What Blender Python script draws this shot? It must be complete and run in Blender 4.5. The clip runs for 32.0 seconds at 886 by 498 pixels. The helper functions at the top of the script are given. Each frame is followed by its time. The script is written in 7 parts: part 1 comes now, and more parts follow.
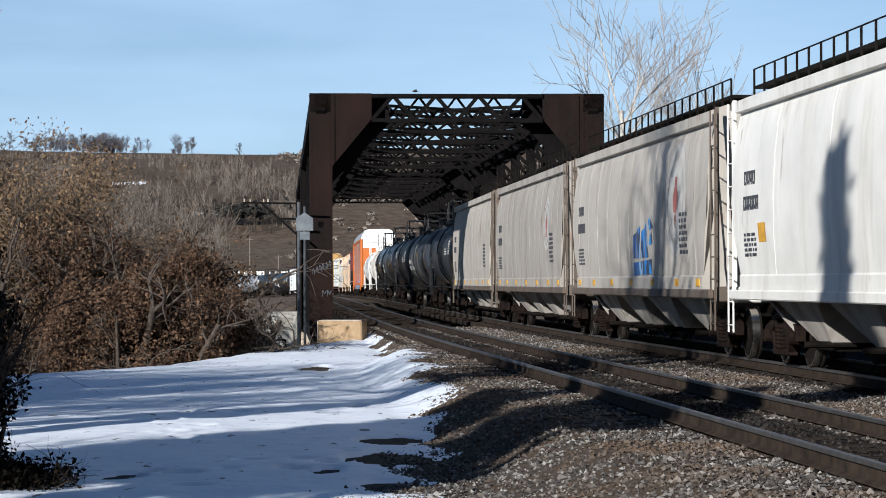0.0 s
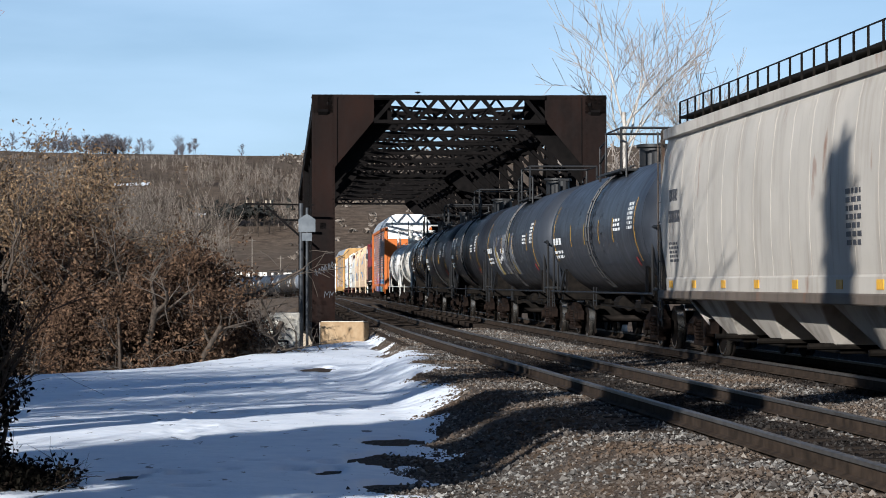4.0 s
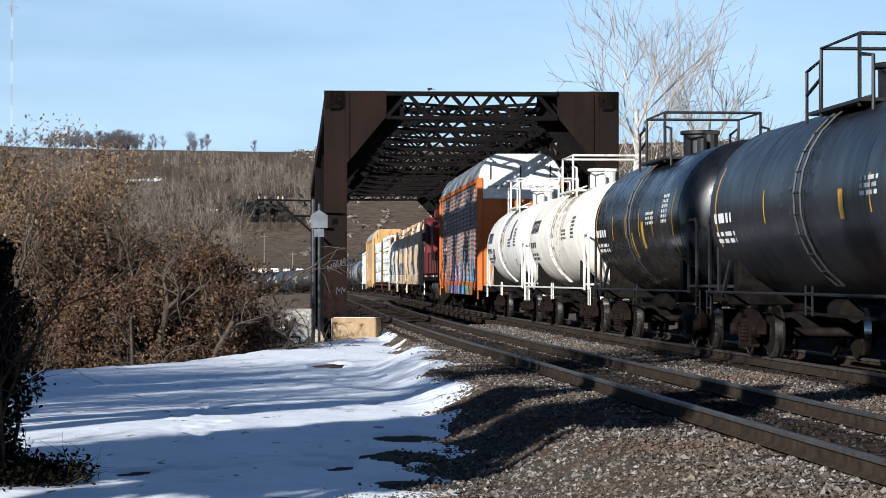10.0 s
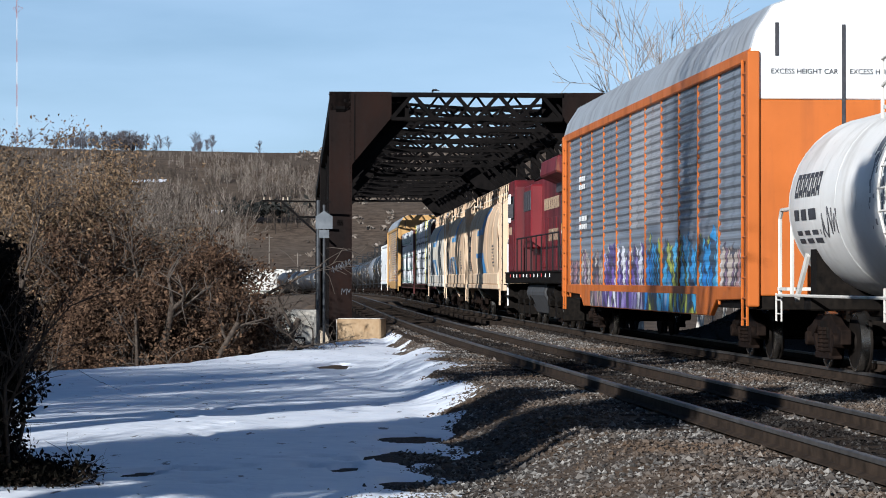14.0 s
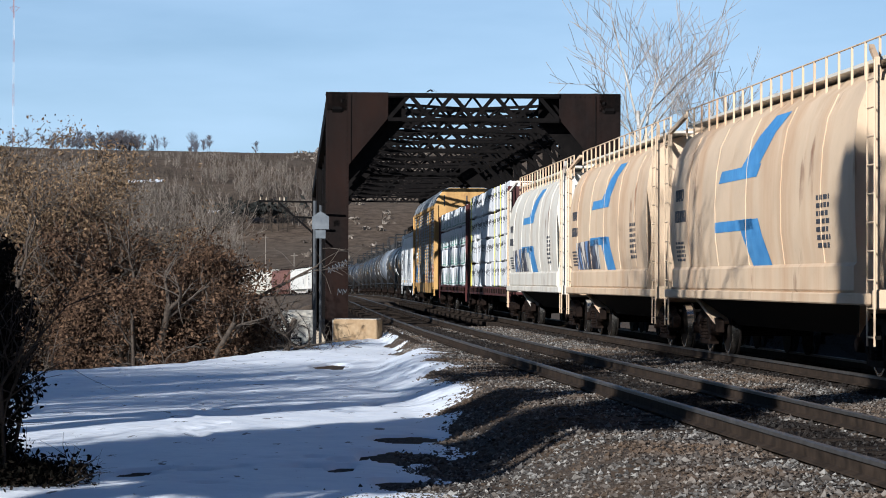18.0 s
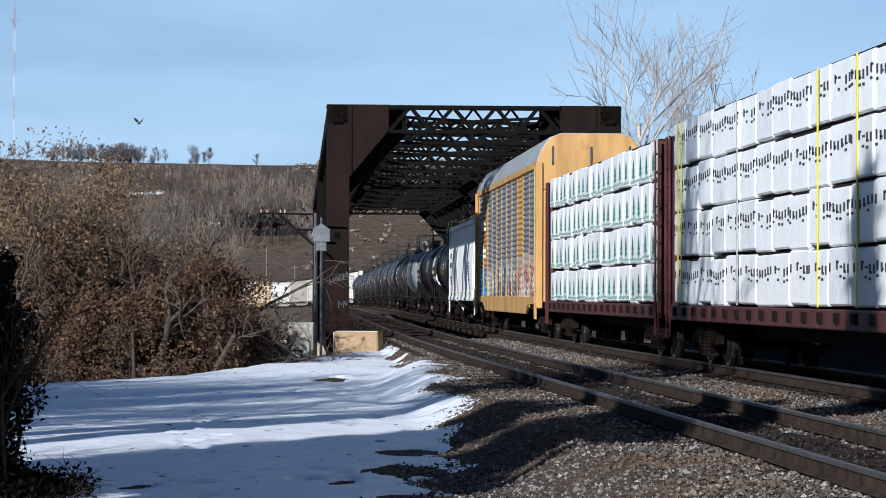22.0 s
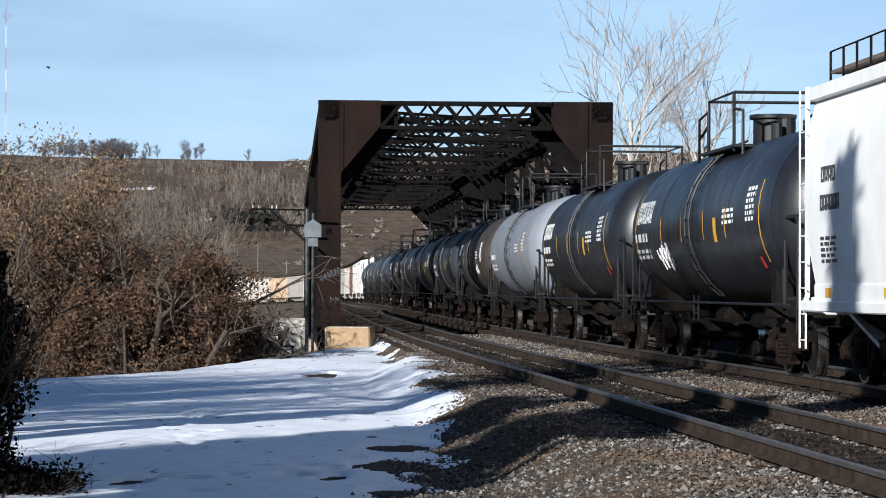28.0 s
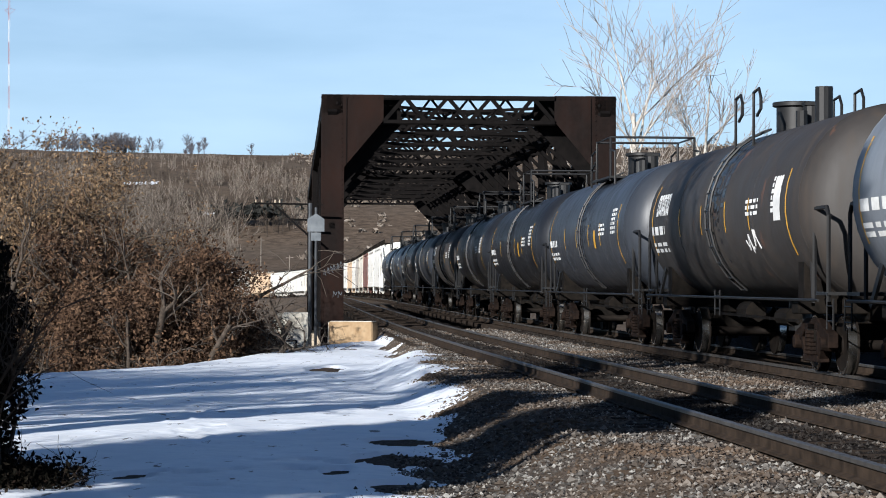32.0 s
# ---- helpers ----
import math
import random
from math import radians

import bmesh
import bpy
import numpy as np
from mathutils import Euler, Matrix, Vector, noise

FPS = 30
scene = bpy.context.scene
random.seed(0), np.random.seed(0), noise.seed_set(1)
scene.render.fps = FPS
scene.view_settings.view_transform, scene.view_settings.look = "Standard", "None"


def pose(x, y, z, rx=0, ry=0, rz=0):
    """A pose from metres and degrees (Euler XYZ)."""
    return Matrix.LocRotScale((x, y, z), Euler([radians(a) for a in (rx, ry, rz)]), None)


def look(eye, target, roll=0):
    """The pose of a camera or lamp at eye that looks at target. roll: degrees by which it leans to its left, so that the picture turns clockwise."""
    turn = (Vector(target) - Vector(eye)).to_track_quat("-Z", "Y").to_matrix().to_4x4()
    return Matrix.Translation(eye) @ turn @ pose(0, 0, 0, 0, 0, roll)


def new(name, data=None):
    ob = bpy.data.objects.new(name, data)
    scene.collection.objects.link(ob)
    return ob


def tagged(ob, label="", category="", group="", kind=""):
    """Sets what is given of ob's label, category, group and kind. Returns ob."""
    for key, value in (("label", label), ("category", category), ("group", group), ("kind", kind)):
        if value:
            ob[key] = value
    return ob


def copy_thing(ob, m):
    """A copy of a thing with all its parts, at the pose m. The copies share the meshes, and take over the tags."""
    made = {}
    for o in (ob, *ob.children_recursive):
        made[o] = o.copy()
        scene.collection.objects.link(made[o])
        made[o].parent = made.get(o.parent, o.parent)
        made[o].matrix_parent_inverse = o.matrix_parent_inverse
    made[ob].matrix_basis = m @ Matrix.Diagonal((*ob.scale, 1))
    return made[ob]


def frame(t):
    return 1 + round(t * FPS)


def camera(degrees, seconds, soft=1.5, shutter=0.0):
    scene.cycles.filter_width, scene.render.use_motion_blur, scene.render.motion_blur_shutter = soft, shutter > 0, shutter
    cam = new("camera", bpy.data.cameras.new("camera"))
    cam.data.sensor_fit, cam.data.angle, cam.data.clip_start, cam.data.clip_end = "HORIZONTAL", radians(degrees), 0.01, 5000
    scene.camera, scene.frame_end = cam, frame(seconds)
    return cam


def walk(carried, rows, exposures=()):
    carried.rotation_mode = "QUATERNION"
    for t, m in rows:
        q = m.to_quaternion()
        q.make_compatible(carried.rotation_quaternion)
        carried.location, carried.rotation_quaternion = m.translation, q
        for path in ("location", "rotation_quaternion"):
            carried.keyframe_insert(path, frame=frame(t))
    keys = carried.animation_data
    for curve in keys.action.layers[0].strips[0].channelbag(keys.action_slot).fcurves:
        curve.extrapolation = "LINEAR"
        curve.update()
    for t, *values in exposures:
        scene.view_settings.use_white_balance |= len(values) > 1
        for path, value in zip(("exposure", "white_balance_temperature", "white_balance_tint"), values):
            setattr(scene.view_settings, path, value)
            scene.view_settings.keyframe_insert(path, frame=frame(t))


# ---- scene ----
LENS = 4446.0          # focal length in units of the picture's width of 1568
EYE = (0.0, 0.0, 1.35)  # a standing tripod, 1.35 m above the rail tops (z = 0)
cam = camera(20.0, 32.0, soft=0.95)


def aim(dx, dy, roll):
    """The hand-held aim: small turns about the mean direction."""
    return look(EYE, (EYE[0] - dx, LENS, EYE[2] + 55.0 + dy), roll)


walk(cam, [
    (0, aim(-25.1, 2.5, -0.16)), (0.5, aim(-27.9, 4.9, -0.15)), (1, aim(-28.6, 8.2, -0.15)),
    (1.5, aim(-31.3, 10.0, -0.14)), (2, aim(-32.3, 9.0, -0.14)), (2.5, aim(-31.2, 7.3, -0.13)),
    (3, aim(-27.5, 7.0, -0.13)), (3.5, aim(-24.2, 5.7, -0.12)), (5.5, aim(-9.8, 2.8, -0.04)),
    (6, aim(-5.7, -1.4, -0.04)), (6.5, aim(-1.6, -4.7, -0.05)), (7, aim(1.4, -6.1, -0.03)),
    (7.5, aim(-0.0, -3.9, -0.03)), (8, aim(-0.0, -2.2, -0.02)), (8.5, aim(0.3, 0.1, -0.01)),
    (9, aim(0.0, 0.0, -0.01)), (9.5, aim(0.5, -1.6, -0.01)), (10, aim(0.4, -1.7, 0.00)),
    (10.5, aim(-1.1, -3.0, -0.01)), (11, aim(-6.0, -2.2, 0.00)), (11.5, aim(-6.8, 2.7, 0.00)),
    (12, aim(-3.8, 5.2, 0.03)), (12.5, aim(-0.2, 4.9, 0.04)), (13, aim(4.9, 2.8, 0.05)),
    (13.5, aim(7.4, 1.8, 0.06)), (14, aim(9.1, 0.4, 0.08)), (14.5, aim(8.1, -1.6, 0.08)),
    (16.5, aim(4.1, -0.8, 0.17)), (17, aim(2.3, -0.8, 0.17)), (17.5, aim(1.4, -0.4, 0.17)),
    (18, aim(2.8, 1.4, 0.17)), (18.5, aim(3.9, 3.3, 0.16)), (19, aim(3.9, 5.3, 0.16)),
    (19.5, aim(5.8, 6.2, 0.16)), (20, aim(6.1, 9.3, 0.17)), (20.5, aim(8.5, 13.3, 0.17)),
    (21, aim(7.3, 17.2, 0.16)), (21.5, aim(5.0, 20.7, 0.16)), (22, aim(4.1, 23.0, 0.15)),
    (22.5, aim(2.6, 25.4, 0.15)), (23, aim(2.5, 27.2, 0.14)), (23.5, aim(1.1, 25.8, 0.15)),
    (24, aim(-2.6, 23.8, 0.16)), (24.5, aim(-2.3, 21.7, 0.15)), (25, aim(-2.9, 19.4, 0.16)),
    (25.5, aim(-5.0, 22.0, 0.17)), (27.5, aim(-10.7, 17.6, 0.20)), (28, aim(-10.7, 15.7, 0.20)),
    (28.5, aim(-10.5, 13.0, 0.20)), (29, aim(-11.1, 10.2, 0.19)), (29.5, aim(-11.9, 10.8, 0.19)),
    (30, aim(-11.9, 9.6, 0.19)), (30.5, aim(-10.9, 8.1, 0.19)), (31, aim(-9.7, 5.3, 0.20)),
    (31.5, aim(-7.4, 4.8, 0.19)), (32, aim(-5.4, 5.6, 0.20))
], exposures=[
    (0, 0.74, 5730, 10), (3, 0.78, 5750, 10), (5.5, 0.9, 5800, 10), (9.5, 0.95, 5820, 10), (11.5, 0.75, 5750, 10), (14, 0.7, 5640, 10),
    (17, 0.75, 5660, 10), (20, 0.68, 5560, 10), (25, 0.7, 5560, 10), (27.5, 0.88, 5760, 10), (32, 0.93, 5820, 10)])

# ---- light ----
SUN_TO = Vector((0.47, 0.88, -0.343)).normalized()   # the way the sunlight travels
world = bpy.data.worlds.new("winter_sky")
scene.world = world
world.use_nodes = True
wn = world.node_tree
bg = wn.nodes["Background"]
sky = wn.nodes.new("ShaderNodeTexSky")
sky.sky_type = "NISHITA"
sky.sun_disc = False
sky.sun_elevation = math.asin(-SUN_TO.z)
sky.sun_rotation = math.atan2(-SUN_TO.x, -SUN_TO.y)
sky.altitude, sky.air_density, sky.dust_density, sky.ozone_density = 1000, 1.0, 0.2, 4.0
# thin high cloud, streaked level
sky_co = wn.nodes.new("ShaderNodeTexCoord")
sky_map = wn.nodes.new("ShaderNodeMapping")
sky_map.inputs["Scale"].default_value = (3.0, 3.0, 16.0)
cloud = wn.nodes.new("ShaderNodeTexNoise")
cloud.inputs["Scale"].default_value, cloud.inputs["Detail"].default_value = 1.6, 6.0
thin = wn.nodes.new("ShaderNodeMapRange")
thin.inputs[1].default_value, thin.inputs[2].default_value, thin.inputs[3].default_value, thin.inputs[4].default_value = 0.36, 0.72, 0.42, 0.8
sky_mix = wn.nodes.new("ShaderNodeMix")
sky_mix.data_type = "RGBA"
sky_mix.inputs[7].default_value = (9.6, 12.3, 14.6, 1)
# the haze is thickest along the horizon
sky_sep = wn.nodes.new("ShaderNodeSeparateXYZ")
low_haze = wn.nodes.new("ShaderNodeMapRange")
low_haze.interpolation_type = "SMOOTHSTEP"
for sock, val in zip(low_haze.inputs, (0.0, 0.06, 0.3, 1.0, 0.05)):
    sock.default_value = val
haze = wn.nodes.new("ShaderNodeMath")
haze.operation = "MULTIPLY"
wn.links.new(sky_co.outputs["Generated"], sky_map.inputs[0])
wn.links.new(sky_map.outputs[0], cloud.inputs["Vector"])
wn.links.new(cloud.outputs["Fac"], thin.inputs[0])
wn.links.new(sky_co.outputs["Generated"], sky_sep.inputs[0])
wn.links.new(sky_sep.outputs["Z"], low_haze.inputs[0])
wn.links.new(thin.outputs[0], haze.inputs[0])
wn.links.new(low_haze.outputs[0], haze.inputs[1])
wn.links.new(haze.outputs[0], sky_mix.inputs[0])
wn.links.new(sky.outputs[0], sky_mix.inputs[6])
wn.links.new(sky_mix.outputs[2], bg.inputs[0])
bg.inputs[1].default_value = 0.04
sun = new("sun", bpy.data.lights.new("sun", "SUN"))
sun.data.energy, sun.data.angle, sun.data.color = 5.0, radians(0.48), (1.0, 0.92, 0.8)
sun.matrix_world = look((-40, -90, 60), Vector((-40, -90, 60)) + SUN_TO)


# ---- materials ----
def nodes_of(name, rough=0.8, metal=0.0):
    m = bpy.data.materials.new(name)
    m.use_nodes = True
    nt = m.node_tree
    b = nt.nodes["Principled BSDF"]
    b.inputs["Roughness"].default_value, b.inputs["Metallic"].default_value = rough, metal
    b.inputs["Specular IOR Level"].default_value = 0.05 if rough > 0.68 else 0.4
    return m, nt, b


def noise_tex(nt, scale, detail=4.0, stretch=None, rough=0.55, space="Object"):
    co = nt.nodes.new("ShaderNodeTexCoord")
    n = nt.nodes.new("ShaderNodeTexNoise")
    n.inputs["Scale"].default_value, n.inputs["Detail"].default_value, n.inputs["Roughness"].default_value = scale, detail, rough
    if stretch:
        mp = nt.nodes.new("ShaderNodeMapping")
        mp.inputs["Scale"].default_value = stretch
        nt.links.new(co.outputs[space], mp.inputs[0])
        nt.links.new(mp.outputs[0], n.inputs["Vector"])
    else:
        nt.links.new(co.outputs[space], n.inputs["Vector"])
    return n.outputs["Fac"]


def ramp(nt, fac, stops):
    r = nt.nodes.new("ShaderNodeValToRGB")
    els = r.color_ramp.elements
    while len(els) < len(stops):
        els.new(0.5)
    for e, (p, c) in zip(els, stops):
        e.position, e.color = p, (*c, 1) if len(c) == 3 else c
    nt.links.new(fac, r.inputs[0])
    return r.outputs[0]


def grey(nt, fac, lo, hi, a=0.0, b=1.0):
    return ramp(nt, fac, [(lo, (a, a, a)), (hi, (b, b, b))])


def blend(nt, fac, c1, c2, mode="MIX"):
    mx = nt.nodes.new("ShaderNodeMix")
    mx.data_type, mx.blend_type = "RGBA", mode
    for val, sock in ((fac, mx.inputs[0]), (c1, mx.inputs[6]), (c2, mx.inputs[7])):
        if isinstance(val, (int, float)):
            sock.default_value = val
        elif isinstance(val, (tuple, list)):
            sock.default_value = (*val, 1)
        else:
            nt.links.new(val, sock)
    return mx.outputs[2]


def bump(nt, b, fac, strength=0.3, dist=0.02):
    bp = nt.nodes.new("ShaderNodeBump")
    bp.inputs["Strength"].default_value, bp.inputs["Distance"].default_value = strength, dist
    nt.links.new(fac, bp.inputs["Height"])
    nt.links.new(bp.outputs[0], b.inputs["Normal"])


def weathered(c):
    """Lowers base colours, dark ones most, so deep shadow contrast sits in the colour."""
    f = 0.7 + 0.3 * min(1.0, (c[0] + c[1] + c[2]) / 1.7)
    return tuple(x * f for x in c)


def paint(name, col, rough=0.45, dirt=0.35, rust=0.0, grime=(0.06, 0.05, 0.04), streak=2.2, lo=0.5):
    """Weathered paint: cloudy fading, streaks that run down, a little rust."""
    m, nt, b = nodes_of(name, rough)
    col, grime = weathered(col), weathered(grime)
    cloud = noise_tex(nt, 0.9, 5)
    run = noise_tex(nt, streak, 5, (1.0, 1.0, 0.12))
    fine = noise_tex(nt, 14, 4)
    c = blend(nt, grey(nt, cloud, 0.3, 0.75), tuple(x * 0.86 for x in col), tuple(min(1, x * 1.08 + 0.004) for x in col))
    c = blend(nt, grey(nt, run, lo, lo + 0.22, 0, dirt), c, grime)
    c = blend(nt, grey(nt, fine, 0.62, 0.8, 0, dirt * 0.5), c, grime)
    if rust:
        r = noise_tex(nt, 1.6, 6, (1.0, 1.0, 0.35))
        c = blend(nt, grey(nt, r, 0.66 - rust * 0.25, 0.74, 0, 0.9), c, (0.16, 0.065, 0.03))
    nt.links.new(c, b.inputs["Base Color"])
    nt.links.new(grey(nt, run, 0.3, 0.8, rough, min(1, rough + 0.25)), b.inputs["Roughness"])
    bump(nt, b, fine, 0.06, 0.01)
    return m


def plain(name, c1, c2, scale=6.0, rough=0.8, metal=0.0, bumps=0.2, stretch=None, dist=0.02):
    m, nt, b = nodes_of(name, rough, metal)
    c1, c2 = weathered(c1), weathered(c2)
    n = noise_tex(nt, scale, 6, stretch)
    big = noise_tex(nt, scale * 0.13, 3)
    c = blend(nt, grey(nt, n, 0.32, 0.7), c1, c2)
    c = blend(nt, grey(nt, big, 0.35, 0.7, 0, 0.35), c, tuple(x * 0.55 for x in c1))
    nt.links.new(c, b.inputs["Base Color"])
    bump(nt, b, n, bumps, dist)
    return m


def graffiti(name, base, colours, seed, scale=(1.5, 0.1, 0.8), top=None):
    """Sprayed letter-like shapes of several colours with dark and pale outlines over the paint below."""
    m, nt, b = nodes_of(name, 0.5)
    co = nt.nodes.new("ShaderNodeTexCoord")
    mp = nt.nodes.new("ShaderNodeMapping")
    mp.inputs["Scale"].default_value, mp.inputs["Location"].default_value = scale, (seed, 0, seed * 0.7)
    nt.links.new(co.outputs["Object"], mp.inputs[0])
    w = nt.nodes.new("ShaderNodeTexNoise")
    w.inputs["Scale"].default_value, w.inputs["Detail"].default_value = 1.3, 1.5
    nt.links.new(mp.outputs[0], w.inputs["Vector"])
    bend = nt.nodes.new("ShaderNodeVectorMath")
    bend.operation = "MULTIPLY_ADD"
    bend.inputs[1].default_value = (1.5, 0.0, 1.5)
    nt.links.new(w.outputs["Color"], bend.inputs[0])
    nt.links.new(mp.outputs[0], bend.inputs[2])
    fill = nt.nodes.new("ShaderNodeTexVoronoi")
    edge = nt.nodes.new("ShaderNodeTexVoronoi")
    edge.feature = "DISTANCE_TO_EDGE"
    for v in (fill, edge):
        v.inputs["Scale"].default_value = 1.25
        nt.links.new(bend.outputs[0], v.inputs["Vector"])
    sep = nt.nodes.new("ShaderNodeSeparateColor")
    nt.links.new(fill.outputs["Color"], sep.inputs[0])
    r = nt.nodes.new("ShaderNodeValToRGB")
    r.color_ramp.interpolation = "CONSTANT"
    els = r.color_ramp.elements
    while len(els) < len(colours):
        els.new(0.5)
    for i, (e, c) in enumerate(zip(els, colours)):
        e.position, e.color = i / len(colours), (*c, 1)
    nt.links.new(sep.outputs[0], r.inputs[0])
    line = nt.nodes.new("ShaderNodeMapRange")
    line.inputs[1].default_value, line.inputs[2].default_value, line.inputs[3].default_value, line.inputs[4].default_value = 0.07, 0.1, 0.9, 0.0
    nt.links.new(edge.outputs["Distance"], line.inputs[0])
    c = blend(nt, line.outputs[0], r.outputs[0], (0.03, 0.03, 0.045))
    shine = nt.nodes.new("ShaderNodeMapRange")
    shine.inputs[1].default_value, shine.inputs[2].default_value, shine.inputs[3].default_value, shine.inputs[4].default_value = 0.3, 0.42, 0.0, 0.55
    nt.links.new(edge.outputs["Distance"], shine.inputs[0])
    c = blend(nt, shine.outputs[0], c, (0.6, 0.62, 0.64))
    fine = noise_tex(nt, 5, 5)
    c = blend(nt, grey(nt, fine, 0.55, 0.8, 0, 0.4), c, base)
    if top:
        # a ragged upper rim against the bare paint
        up = nt.nodes.new("ShaderNodeSeparateXYZ")
        nt.links.new(co.outputs["Object"], up.inputs[0])
        rim = nt.nodes.new("ShaderNodeMath")
        rim.operation = "MULTIPLY_ADD"
        rim.inputs[1].default_value = 1.1
        nt.links.new(noise_tex(nt, 1.6, 2), rim.inputs[0])
        nt.links.new(up.outputs["Z"], rim.inputs[2])
        over = nt.nodes.new("ShaderNodeMapRange")
        over.inputs[1].default_value, over.inputs[2].default_value = top + 0.5, top + 0.54
        nt.links.new(rim.outputs[0], over.inputs[0])
        c = blend(nt, over.outputs[0], c, base)
    nt.links.new(c, b.inputs["Base Color"])
    return m


def oil_and_shade(nt, c, darkest=0.35):
    """Oil and soot stain between the rails, plus painted shade under the train."""
    geo = nt.nodes.new("ShaderNodeNewGeometry")
    sep = nt.nodes.new("ShaderNodeSeparateXYZ")
    nt.links.new(geo.outputs["Position"], sep.inputs[0])
    def math_node(op, a, b):
        n = nt.nodes.new("ShaderNodeMath")
        n.operation = op
        for v, s in ((a, n.inputs[0]), (b, n.inputs[1])):
            if isinstance(v, (int, float)):
                s.default_value = v
            else:
                nt.links.new(v, s)
        return n.outputs[0]
    e = math_node("ADD", sep.outputs["X"], math_node("MULTIPLY", sep.outputs["Y"], 0.0775))
    # the wide second band puts the shade below the train and its bank into colour
    d = math_node("MINIMUM", math_node("ABSOLUTE", math_node("SUBTRACT", e, 5.45), 0), math_node("SUBTRACT", math_node("ABSOLUTE", math_node("SUBTRACT", e, 11.6), 0), 2.5))
    d = math_node("ADD", d, math_node("MULTIPLY", noise_tex(nt, 1.4, 4), 0.7))
    return blend(nt, grey(nt, d, 0.95, 1.0, darkest, 0.0), c, (0.006, 0.005, 0.005))


M = {}
M["rail_head"] = plain("worn_steel", (0.1, 0.09, 0.08), (0.2, 0.185, 0.17), 8, 0.5, 0.7, 0.05)
M["rail"] = plain("rail_side_rust", (0.03, 0.023, 0.018), (0.075, 0.054, 0.04), 5, 0.85, 0.0, 0.3)
M["tie"] = plain("creosoted_timber", (0.014, 0.011, 0.009), (0.05, 0.038, 0.03), 7, 0.9, 0, 0.5, (0.3, 4, 4))
M["steel_dark"] = plain("bridge_steel", (0.004, 0.0036, 0.0036), (0.011, 0.009, 0.0085), 3, 0.75, 0.0, 0.25)
M["concrete"] = plain("old_concrete", (0.36, 0.29, 0.21), (0.52, 0.45, 0.35), 4, 0.9, 0, 0.3)
M["concrete_worn"] = plain("worn_concrete", (0.3, 0.27, 0.22), (0.56, 0.53, 0.46), 1.6, 0.95, 0, 0.8, None, 0.08)
M["concrete_tan"] = plain("darkened_tan_concrete", (0.3, 0.2, 0.11), (0.42, 0.31, 0.19), 4, 0.9, 0, 0.3)
M["concrete_pale"] = plain("pale_concrete", (0.55, 0.52, 0.46), (0.72, 0.7, 0.65), 4, 0.9, 0, 0.3)
M["galv"] = plain("galvanised_steel", (0.045, 0.05, 0.056), (0.085, 0.092, 0.1), 5, 0.6, 0.3, 0.1)
M["sign_back"] = plain("sign_back_aluminium", (0.1, 0.115, 0.13), (0.16, 0.175, 0.19), 5, 0.5, 0.4, 0.1)
M["running_gear"] = plain("greasy_running_gear", (0.006, 0.0055, 0.005), (0.02, 0.016, 0.013), 9, 0.75, 0.1, 0.3)
M["side_frame"] = plain("rusty_cast_steel", (0.011, 0.008, 0.007), (0.03, 0.019, 0.014), 8, 0.8, 0.1, 0.3)
M["wheel"] = plain("wheel_steel", (0.014, 0.012, 0.011), (0.035, 0.028, 0.023), 6, 0.7, 0.4, 0.15)
M["tread"] = plain("polished_tread", (0.45, 0.43, 0.4), (0.6, 0.58, 0.55), 6, 0.25, 1.0, 0.02)
M["black_rail"] = plain("black_pipe", (0.005, 0.005, 0.0055), (0.014, 0.0135, 0.0135), 9, 0.55, 0.0, 0.1)
M["white_mark"] = plain("white_lettering", (0.62, 0.62, 0.6), (0.8, 0.8, 0.78), 9, 0.6, 0, 0.02)
M["dark_mark"] = plain("dark_lettering", (0.03, 0.03, 0.035), (0.07, 0.07, 0.08), 9, 0.6, 0, 0.02)
M["yellow_mark"] = plain("yellow_reflector", (0.55, 0.28, 0.02), (0.75, 0.42, 0.03), 9, 0.5, 0, 0.02)
M["red_mark"] = plain("red_placard", (0.5, 0.03, 0.03), (0.65, 0.06, 0.05), 9, 0.5, 0, 0.02)
M["blue_mark"] = plain("sky_blue_paint", (0.05, 0.22, 0.5), (0.1, 0.32, 0.62), 3, 0.5, 0, 0.05)
M["glass"] = plain("dark_window", (0.02, 0.025, 0.03), (0.04, 0.05, 0.06), 3, 0.08, 0, 0.0)


